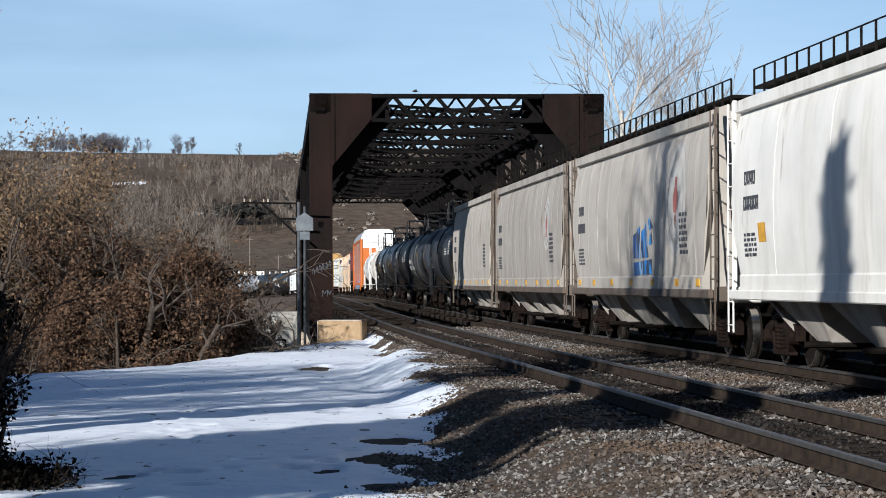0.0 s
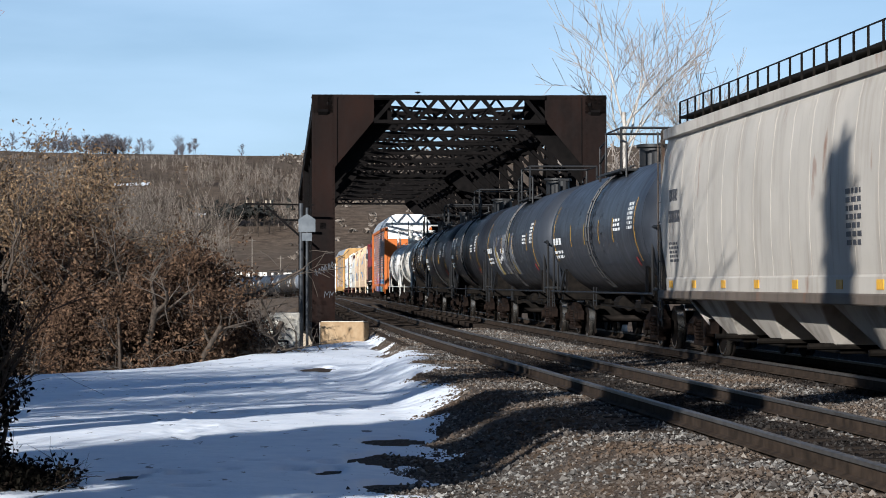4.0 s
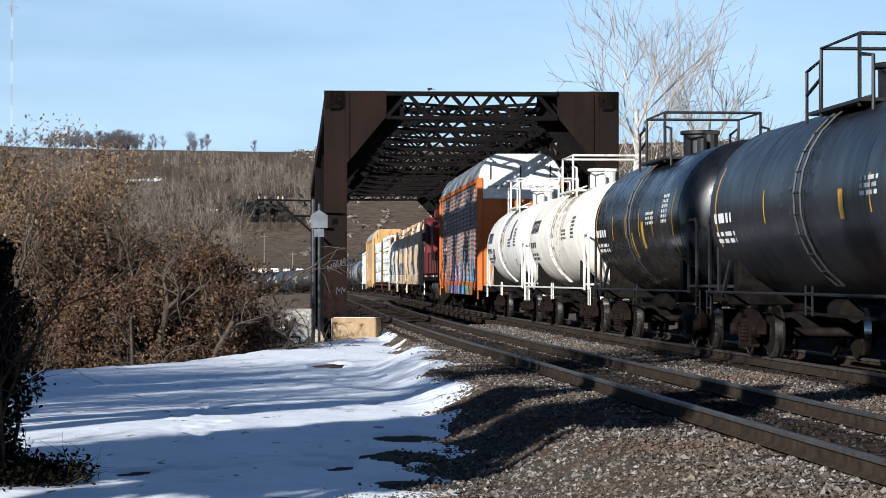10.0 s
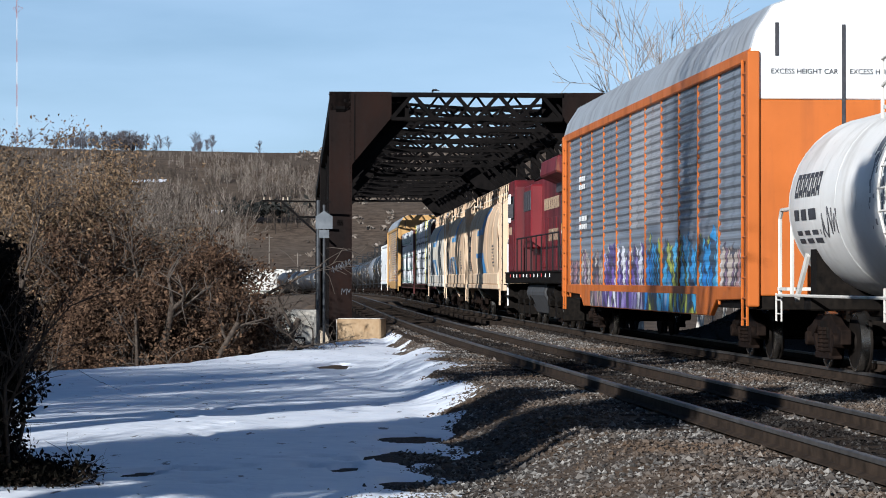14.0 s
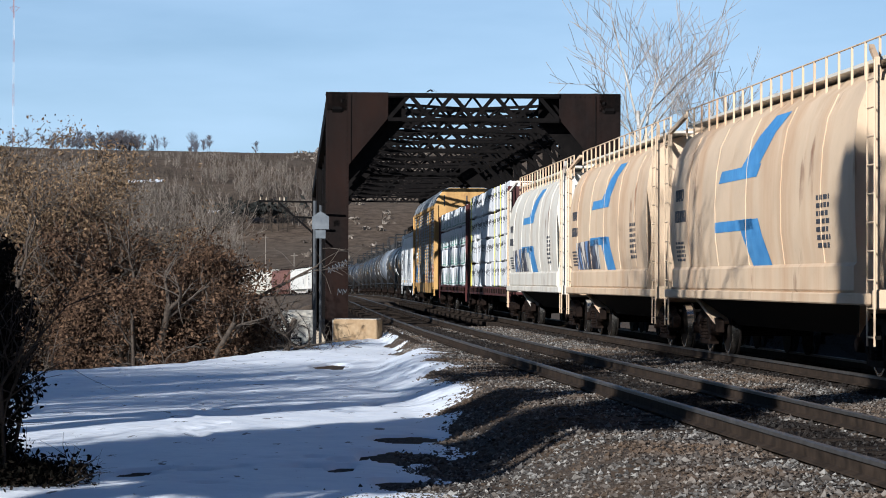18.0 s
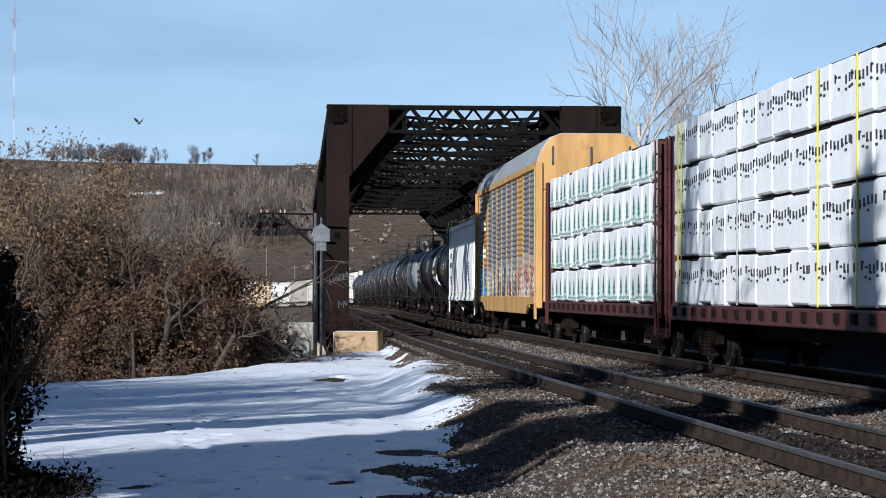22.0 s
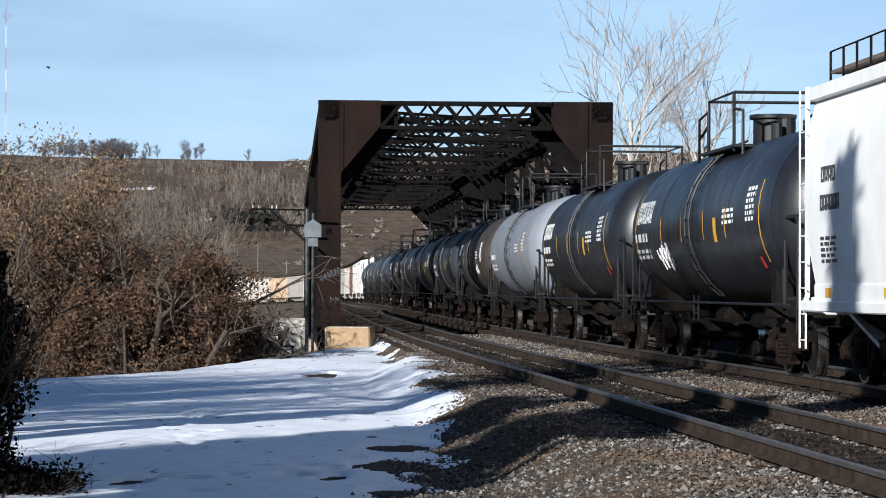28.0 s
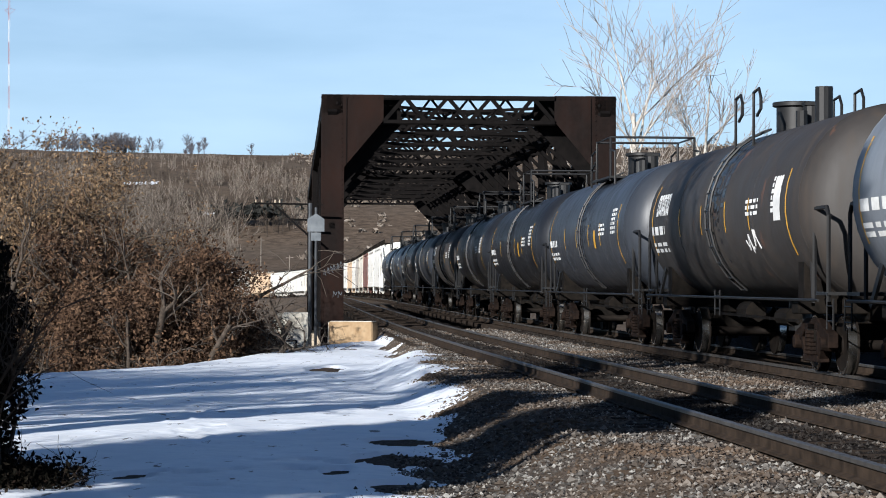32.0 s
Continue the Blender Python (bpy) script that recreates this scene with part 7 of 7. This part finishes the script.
# ---- the far side of the valley ----
def scatter_woods(name, label, spots, mat, heights, seed, branches=9, shrink=0.0, wide=1.0):
    """Far bare trees, joined: a stem and rising branches each."""
    r = np.random.RandomState(seed)
    tw = Twigs()
    for x, y in spots:
        z = ground_z(x, y)
        h = r.uniform(*heights) * (1 - shrink * min(1, max(0, (y - 690) / 240)))
        top = np.array([x + r.normal(0, 0.08) * h, y, z + h])
        b = np.array([x, y, z - 0.5])
        tw.seg.append((tuple(b), tuple(top), 0.016 * h, 0.03))
        for k in range(branches):
            f = r.uniform(0.15, 0.95) if wide == 1 else r.uniform(0.3, 0.95)
            p = b + (top - b) * f
            L = h * r.uniform(0.15, 0.4) * (1.15 - f if wide == 1 else 0.25 + 0.6 * math.sin(math.pi * f))
            a = r.uniform(0, 2 * math.pi)
            q = p + np.array([math.cos(a) * L * 0.7 * wide, math.sin(a) * L * 0.4 * wide, L * r.uniform(0.6, 1.3)])
            tw.seg.append((tuple(p), tuple(q), 0.085, 0.03))
            q2 = p + (q - p) * 0.5 + np.array([math.cos(a + 1) * L * 0.4, 0, L * 0.6])
            tw.seg.append((tuple(p + (q - p) * 0.5), tuple(q2), 0.06, 0.025))
    tagged(new(name, tw.mesh(name, mat)), label, "woods", kind="stuff")


def build_far_side():
    r = np.random.RandomState(11)

    def clumped(n, lo, hi, y0, y1, seed, level):
        out = []
        while len(out) < n:
            u, y = r.uniform(lo, hi), y0 + (y1 - y0) * r.uniform(0, 1)
            x = u * y
            if float(waves(np.array([x]), np.array([y]), 9.0, seed)[0]) + 0.6 * float(waves(np.array([x]), np.array([y]), 3.5, seed + 2)[0]) > level:
                out.append((x, y))
        return out
    scatter_woods("far_woods", "pale grey leafless woods on the far slope", clumped(900, -0.19, -0.048, 690, 930, 1.0, 0.15), M["scrub"], (7, 13), 1, 11, 0.9)
    scatter_woods("far_thickets", "dark leafless thickets on the far slope", clumped(700, -0.19, -0.05, 700, 940, 4.0, 0.0), M["bark_dark"], (4, 9), 5, 11, 0.9)
    spots = [(px * y, y) for px, y in zip(r.uniform(-0.19, -0.085, 300), r.uniform(240, 520, 300))]
    scatter_woods("valley_woods", "grey leafless trees along the valley floor", spots, M["scrub"], (6, 11), 2, 14)
    spots = [(px * y, y) for px, y in zip(np.concatenate([r.normal(-0.129, 0.0055, 90), r.normal(-0.15, 0.006, 30), r.normal(-0.098, 0.003, 9), r.uniform(-0.19, 0.12, 12)]), r.uniform(972, 1010, 141))]
    scatter_woods("ridge_trees", "bare trees standing on the ridge line", spots, M["bark_ridge"], (3.5, 8.0), 3, 34, 0.0, 1.6)
    # low shrubs dotted over the brown hill
    pts = []
    for px, y in zip(r.uniform(-0.06, 0.16, 600), r.uniform(640, 980, 600)):
        x = px * y
        z = ground_z(x, y)
        pts += [(x + r.normal(0, 0.8), y + r.normal(0, 0.8), z + abs(r.normal(0, 0.5))) for _ in range(5)]
    tagged(new("hill_shrubs", leaf_mesh("hill_shrubs", pts, 0.7, random.Random(3), M["scrub"], 0.35, 2)), "small dry shrubs dotted over the brown hill", "shrubs", kind="stuff")
    # dark evergreen clump and a strip of old snow below it
    pts = [(-0.0745 * 720 + r.normal(0, 5.5), 720 + r.normal(0, 3), 20.3 + abs(r.normal(0, 1.7))) for _ in range(260)]
    tagged(new("evergreen_clump", leaf_mesh("evergreen_clump", pts, 0.9, random.Random(4), M["evergreen_far"], 0.5, 3)), "dark evergreen clump on the slope", "trees", kind="stuff")
    # lingering snow on the ridge and in a hollow of the slope
    for x0, x1, y0, y1 in ((-122, -84, 972, 984), (-58, -30, 975, 984), (-104, -92, 815, 822), (-70, -52, 742, 747)):
        sh = Shape()
        cols = 24
        rows = [[(x0 + (x1 - x0) * i / cols, yy + 1.5 * math.sin(i * 1.7), ground_z(x0 + (x1 - x0) * i / cols, yy + 1.5 * math.sin(i * 1.7)) + 0.25) for i in range(cols + 1)] for yy in np.linspace(y0, y1, 4)]
        sh.loft(rows, closed=False, caps=False)
        tagged(part("snow_patch", sh, M["snow"]), "thin strip of old snow on the hill", "snow", kind="stuff")
    # the road along the foot of the hill with its barrier blocks
    y0 = 556.0
    road = thing("road_barrier", "row of pale concrete barrier blocks along the far road", "barrier", kind="structure")
    blk = Shape().prism([(-0.35, 0), (-0.12, 0.9), (0.12, 0.9), (0.35, 0)], 0, -0.9, 0.9).mesh("barrier_block", M["concrete_pale"])
    for k in range(34):
        x = -62.0 + k * 2.75
        part("barrier_block", blk, None, road, at=pose(x, y0, ground_z(x, y0) - 0.05 + 0.04 * math.sin(k * 2.3), 0, 0, 1.5 * math.sin(k)))
    for x, y, h in ((-42.0, 590, 9.0), (-33.5, 560, 4.5)):
        p = thing("utility_pole", "thin wooden utility pole on the far slope", "pole", at=pose(x, y, ground_z(x, y)))
        part("post", Shape().cyl((0, 0, -0.5), (0, 0, h), 0.17, 0.12, 8), M["bark_grey"], p)
        part("crossarm", Shape().box((0, 0, h - 0.5), (1.6, 0.12, 0.12)), M["bark_grey"], p)
    # radio mast on the plateau
    mx, my = -258.0, 1500.0
    mz = ground_z(mx, my)
    mast = thing("radio_mast", "tall red and white lattice radio mast", "radio mast", at=pose(mx, my, mz))
    M["mast_red"] = plain("mast_red", (0.3, 0.12, 0.11), (0.36, 0.16, 0.14), 1, 0.6)
    M["mast_white"] = plain("mast_white", (0.45, 0.46, 0.48), (0.55, 0.56, 0.58), 1, 0.6)
    H = 171.0 - mz
    n = 9
    for k in range(n):
        a, b = H * k / n, H * (k + 1) / n
        sh = Shape()
        for i in range(3):
            c = Vector((0.5 * math.cos(i * 2.094), 0.5 * math.sin(i * 2.094), 0))
            sh.beam(c + Vector((0, 0, a)), c + Vector((0, 0, b)), 0.11, 0.11)
        for z in np.arange(a, b, 2.4):
            sh.beam((-0.5, 0, z), (0.5, 0, z + 1.2), 0.07, 0.07)
            sh.beam((0.5, 0, z + 1.2), (-0.5, 0, z + 2.4), 0.07, 0.07)
        part("mast_section", sh, M["mast_red"] if k % 2 == 0 else M["mast_white"], mast)
    ant = Shape()
    for i in range(3):
        ant.beam((0, 0, H - 10), (3.6 * math.cos(i * 2.1 + 0.4), 3.6 * math.sin(i * 2.1 + 0.4), H - 7), 0.14, 0.14)
        ant.beam((3.6 * math.cos(i * 2.1 + 0.4), 3.6 * math.sin(i * 2.1 + 0.4), H - 7), (0, 0, H - 6), 0.14, 0.14)
    ant.beam((0, 0, H), (0, 0, H + 6), 0.16, 0.16)
    part("antenna_bay", ant, M["mast_red"], mast)


build_far_side()


def build_sky_cover_woods():
    """Unseen dark conifers added west and south to cut sky light and darken reflections."""
    r = np.random.RandomState(21)
    spots = [(r.uniform(-46, -33), r.uniform(-45, 58)) for _ in range(60)] + [(r.uniform(-60, 45), r.uniform(-58, -45)) for _ in range(70)]
    pts = []
    for x, y in spots:
        h, z0 = r.uniform(9, 13), ground_z(x, y)
        z = r.uniform(0, 1, 150) ** 1.4
        a, q = r.uniform(0, 6.28, 150), (1 - z) * 2.6 * np.sqrt(r.uniform(0.2, 1, 150))
        pts += list(zip(x + q * np.cos(a), y + q * np.sin(a), z0 + 0.3 + z * h))
    tagged(new("sky_cover_woods", leaf_mesh("sky_cover_woods", pts, 0.5, random.Random(8), M["needles"], 0.3, 3)), "unseen dark spruce woods added to cut the sky light", "woods", kind="stuff")


build_sky_cover_woods()


# ---- small things by the bridge ----
def build_bridge_furniture():
    p = thing("sign_post", "thin steel post with grey shield-shaped sign backs", "sign", at=pose(-3.95, 80, ground_z(-3.95, 80)))
    base = ground_z(-3.95, 80)
    part("post", Shape().cyl((0, 0, -0.3), (0, 0, 3.75 - base), 0.045, n=10), M["galv"], p)
    out = [(-0.27, 2.98), (0.27, 2.98), (0.27, 3.38), (0.0, 3.56), (-0.27, 3.38)]
    part("sign_plate", Shape().prism([(x, z - base) for x, z in out], 1, -0.06, -0.05), M["sign_back"], p, "pointed grey sign plate")
    part("sign_plate", Shape().box((0, -0.055, 2.82 - base), (0.32, 0.012, 0.26)), M["sign_back"], p, "small grey sign plate")
    part("conduit", Shape().cyl((-0.2, 0.3, -0.3), (-0.2, 0.3, 3.9 - base), 0.06, n=8), M["galv"], p)
    # cable bracket fixed to the truss
    b = thing("cable_bracket", "rusty steel cable bracket with small insulators on the bridge", "bracket", at=pose(0, 84.5, 0))
    part("arm", Shape().beam((-6.25, 0, 4.02), (-3.95, 0, 3.98), 0.06, 0.06), M["steel_dark"], b)
    part("arm", Shape().beam((-5.1, 0, 3.48), (-4.3, 0, 3.46), 0.06, 0.07), M["steel_dark"], b)
    part("strut", Shape().beam((-5.6, 0, 3.98), (-4.4, 0, 2.92), 0.07, 0.07), M["steel_dark"], b)
    for x in (-6.2, -6.0, -5.55, -5.4):
        part("insulator", Shape().cyl((x, 0, 4.03), (x, 0, 4.14), 0.03, 0.022, 8), M["concrete"], b)
    # pipe railing on the bank
    f = thing("pipe_railing", "low dark pipe railing along the bank", "railing")
    ys, z = 76.0, None
    pts = []
    for k in range(9):
        x, y = -13.5 + k * 1.14, 79.5 - 0.35 * k
        pts.append(Vector((x, y, -0.42)))
        part("railing_post", Shape().cyl((x, y, ground_z(x, y) - 0.3), (x, y, -0.4), 0.03, n=6), M["steel_dark"], f)
    part("top_pipe", Shape().pipe(pts, 0.03, 6), M["steel_dark"], f)
    # painted tags on the bridge post
    tag = thing("graffiti_tag", "pale scrawled spray-paint tag on the bridge post", "graffiti")
    rng = random.Random(9)
    a, l0 = -0.02, -BR_HALF

    def stroke(pts):
        g = Shape()
        for u, v in zip(pts[:-1], pts[1:]):
            g.beam(u, v, 0.012, 0.02)
        part("stroke", g, M["grey_stain"], tag)
    for k in range(6):
        x = l0 + 0.1 + k * 0.11
        stroke([at_bridge(a, x + dx + rng.uniform(-0.02, 0.02), 1.62 + k * 0.05 + dz) for dx, dz in ((0, 0), (0.02, 0.2), (0.08, 0.1), (0.03, 0.06), (0.1, -0.02))])
    for k in range(2):
        x = l0 + 0.42 + k * 0.17
        stroke([at_bridge(a, x + dx, 0.95 + dz) for dx, dz in ((0, -0.1), (0.02, 0.12), (0.09, -0.02), (0.14, 0.1))])


build_bridge_furniture()


# ---- loose stones of the ballast ----
def build_stones():
    r = np.random.RandomState(5)
    n = 190000
    y = 13 + 72 * r.uniform(0, 1, n) ** 1.8
    e = r.uniform(-6.5, 8.2, n)
    cn = np.interp(y, LINE_Y, LINE_X) - SPACING
    x = cn + e
    rim = np.interp(y, (13, 22, 31, 38, 60, 75), (-9, -4.6, -3.3, -2.6, -1.9, -1.6)) + 0.4 * waves(x, y, 0.45, 2.0)
    keep = (e > rim) & (np.abs(x / np.maximum(y, 1)) < 0.25)
    for c in (-0.753, 0.753, SPACING - 0.753, SPACING + 0.753):
        keep &= np.abs(e - c) > 0.1
    patch = waves(x, y, 1.7, 3.0) + 0.5 * waves(x, y, 0.6, 8.0)
    keep &= (patch > -0.75) | (r.uniform(0, 1, n) < 0.3)
    x, y = x[keep], y[keep]
    n = len(x)
    z = ground_height(x, y)
    size = r.uniform(0.009, 0.026, n) * (1 + (r.uniform(0, 1, n) < 0.06) * 0.8)
    O = np.array([(1, 0, 0), (-1, 0, 0), (0, 1, 0), (0, -1, 0), (0, 0, 1), (0, 0, -1)], float)
    V = O[None] * size[:, None, None] * r.uniform(0.6, 1.35, (n, 6, 1)) + r.normal(0, 0.25, (n, 6, 3)) * size[:, None, None]
    a = r.uniform(0, 6.28, n)
    ca, sa = np.cos(a)[:, None], np.sin(a)[:, None]
    V = np.stack([V[:, :, 0] * ca - V[:, :, 1] * sa, V[:, :, 0] * sa + V[:, :, 1] * ca, V[:, :, 2] * 0.75], -1)
    V += np.stack([x, y, z + size * 0.35], -1)[:, None, :]
    F = np.array([(0, 2, 4), (2, 1, 4), (1, 3, 4), (3, 0, 4), (2, 0, 5), (1, 2, 5), (3, 1, 5), (0, 3, 5)])
    F = (np.arange(n)[:, None, None] * 6 + F[None]).reshape(-1, 3)
    me = bpy.data.meshes.new("ballast_stones")
    me.from_pydata(V.reshape(-1, 3).tolist(), [], F.tolist())
    me.materials.append(M["stone"])
    tagged(new("ballast_stones", me), "loose grey crushed ballast stones", "gravel", kind="stuff")


build_stones()


# ---- moving small things ----
def build_bird(label):
    b = thing("bird", label, "bird")
    M.setdefault("plumage", plain("dark_plumage", (0.03, 0.03, 0.035), (0.08, 0.08, 0.085), 20, 0.8))
    rings = []
    for x, r in ((-0.17, 0.01), (-0.1, 0.045), (0.0, 0.062), (0.09, 0.05), (0.13, 0.035), (0.17, 0.034), (0.2, 0.012)):
        rings.append([(x, r * math.cos(a), r * math.sin(a) + (0.015 if x > 0.12 else 0)) for a in np.linspace(0, 2 * math.pi, 10, endpoint=False)])
    part("body", Shape().loft(rings), M["plumage"], b, smooth=40)
    part("tail", Shape().add([(-0.14, -0.02, 0), (-0.14, 0.02, 0), (-0.3, 0.06, 0), (-0.3, -0.06, 0), (-0.14, -0.02, 0.012), (-0.14, 0.02, 0.012), (-0.3, 0.06, 0.006), (-0.3, -0.06, 0.006)], [(3, 2, 1, 0), (4, 5, 6, 7), (0, 1, 5, 4), (1, 2, 6, 5), (2, 3, 7, 6), (3, 0, 4, 7)]), M["plumage"], b)
    wings = []
    for k in (-1, 1):
        lo = [(0.08, 0.0, 0), (-0.08, 0.0, 0), (-0.1, k * 0.2, 0), (-0.08, k * 0.34, 0), (0.02, k * 0.3, 0), (0.09, k * 0.16, 0)]
        sh = Shape().loft([[(x, y, z - 0.005) for x, y, z in lo], [(x, y, z + 0.005) for x, y, z in lo]])
        wings.append((part("wing", sh, M["plumage"], b, at=pose(0, k * 0.04, 0.03)), k))
    for ob in b.children:
        ob.scale = (0.55, 0.55, 0.55)
    return b, wings


BIRDS = [build_bird("dark pigeon that flies off the bridge"), build_bird("dark pigeon circling over the valley")]


def build_pickup():
    car = thing("pickup_truck", "white pickup truck on the far road", "vehicle")
    wht = M["clean_white"]
    body = Shape().prism([(-2.7, 0.5), (2.7, 0.5), (2.75, 0.95), (1.5, 1.08), (0.75, 1.72), (-0.75, 1.75), (-1.0, 1.1), (-2.75, 1.1)], 1, -0.95, 0.95)
    part("body", body, wht, car, bevel=0.05)
    for y in (-0.955, 0.955):
        part("side_window", Shape().prism([(1.3, 1.12), (0.72, 1.6), (-0.7, 1.64), (-0.85, 1.12)], 1, y - 0.01, y + 0.01), M["glass"], car)
    for x in (-1.8, 1.8):
        for y in (-0.85, 0.85):
            w = part("wheel", Shape().cyl((0, -0.12, 0), (0, 0.12, 0), 0.38, n=16), M["running_gear"], car, at=pose(x, y, 0.38))
            part("rim", Shape().cyl((0, -0.13, 0), (0, 0.13, 0), 0.2, n=12), M["galv"], w)
    part("bumper", Shape().box((2.76, 0, 0.6), (0.12, 1.8, 0.2)), M["galv"], car, bevel=0.02)
    return car


PICKUP = build_pickup()


# ---- what moves ----
def car_pose(s, spread):
    """A car whose bogies ride on the line, spread apart, its middle at s."""
    a, b = on_line(s - spread / 2), on_line(s + spread / 2)
    x = (a - b).normalized()
    y = Vector((0, 0, 1)).cross(x).normalized()
    z = x.cross(y)
    m = Matrix((x, y, z)).transposed().to_4x4()
    m.translation = (a + b) / 2
    return m


def heading(p, q):
    """A flyer at p that faces q."""
    d = Vector(q) - Vector(p)
    turn = math.degrees(math.atan2(d.y, d.x))
    return pose(*p, 0, -max(-25, min(25, math.degrees(math.atan2(d.z, math.hypot(d.x, d.y))))), turn)


def fly(bird, wings, marks, rests):
    """Marks: seconds and places. Rests: seconds up to which the wings stay folded flat."""
    rows = [(t, heading(p, q[1])) for (t, p), q in zip(marks[:-1], marks[1:])]
    last = rows[-1][1].copy()
    last.translation = marks[-1][1]
    walk(bird, rows + [(marks[-1][0], last)])
    for w, k in wings:
        rows, t = [(0.0, pose(0, k * 0.04, 0.03, k * 4, 0, 0))], max(0.2, rests)
        up = False
        while t < 31.9:
            rows.append((t, pose(0, k * 0.04, 0.03, k * (42 if up else -28), 0, 0)))
            up = not up
            t += 0.1
        rows.append((32.0, pose(0, k * 0.04, 0.03, k * 4, 0, 0)))
        walk(w, rows)


def motions():
    for ob, mid, spread in TRAIN:
        walk(ob, [(t, car_pose(mid - progress(t), spread)) for t in range(33)])
    for w, ax in SPINNING:
        walk(w, [(k / FPS, pose(ax, 0, WHEEL_R, 0, math.degrees(progress(k / FPS) / WHEEL_R) % 360, 0)) for k in range(32 * FPS + 1)])
    perch = (-0.45, 85.9, 7.86)
    fly(*BIRDS[0], [(0, perch), (18.8, (-0.46, 85.9, 7.86)), (19.2, (-0.85, 84, 8.2)), (19.5, (-1.1, 82, 8.35)), (19.8, (-1.3, 80, 8.5)), (20.2, (-1.75, 78, 8.45)), (20.6, (-2.75, 77, 8.35)), (21.0, (-4.2, 77, 8.3)), (21.4, (-6.0, 77, 7.8)), (21.8, (-8.4, 78, 7.1)), (22.3, (-11.2, 80, 5.6)), (22.8, (-12.6, 82, 3.6)), (32, (-12.7, 82.1, 3.4))], 18.7)
    fly(*BIRDS[1], [(0, (-60, 110, 20)), (15, (-45, 112, 16)), (22.6, (-19.2, 112, 10.8)), (23.0, (-16.0, 112, 11.0)), (23.5, (-11.9, 112, 11.2)), (24.0, (-9.1, 112, 11.3)), (25.0, (-6.4, 112, 12.2)), (26.0, (-8.6, 111, 12.6)), (27.0, (-13.4, 111, 11.8)), (27.5, (-15.0, 111, 11.3)), (28.5, (-19.8, 110, 11.0)), (32, (-40, 110, 12))], 0.2)
    walk(PICKUP, [(t, pose(-37 + 16 * (t - 6), 553.0, ground_z(-37 + 16 * (t - 6), 553.0))) for t in range(0, 33)])


motions()
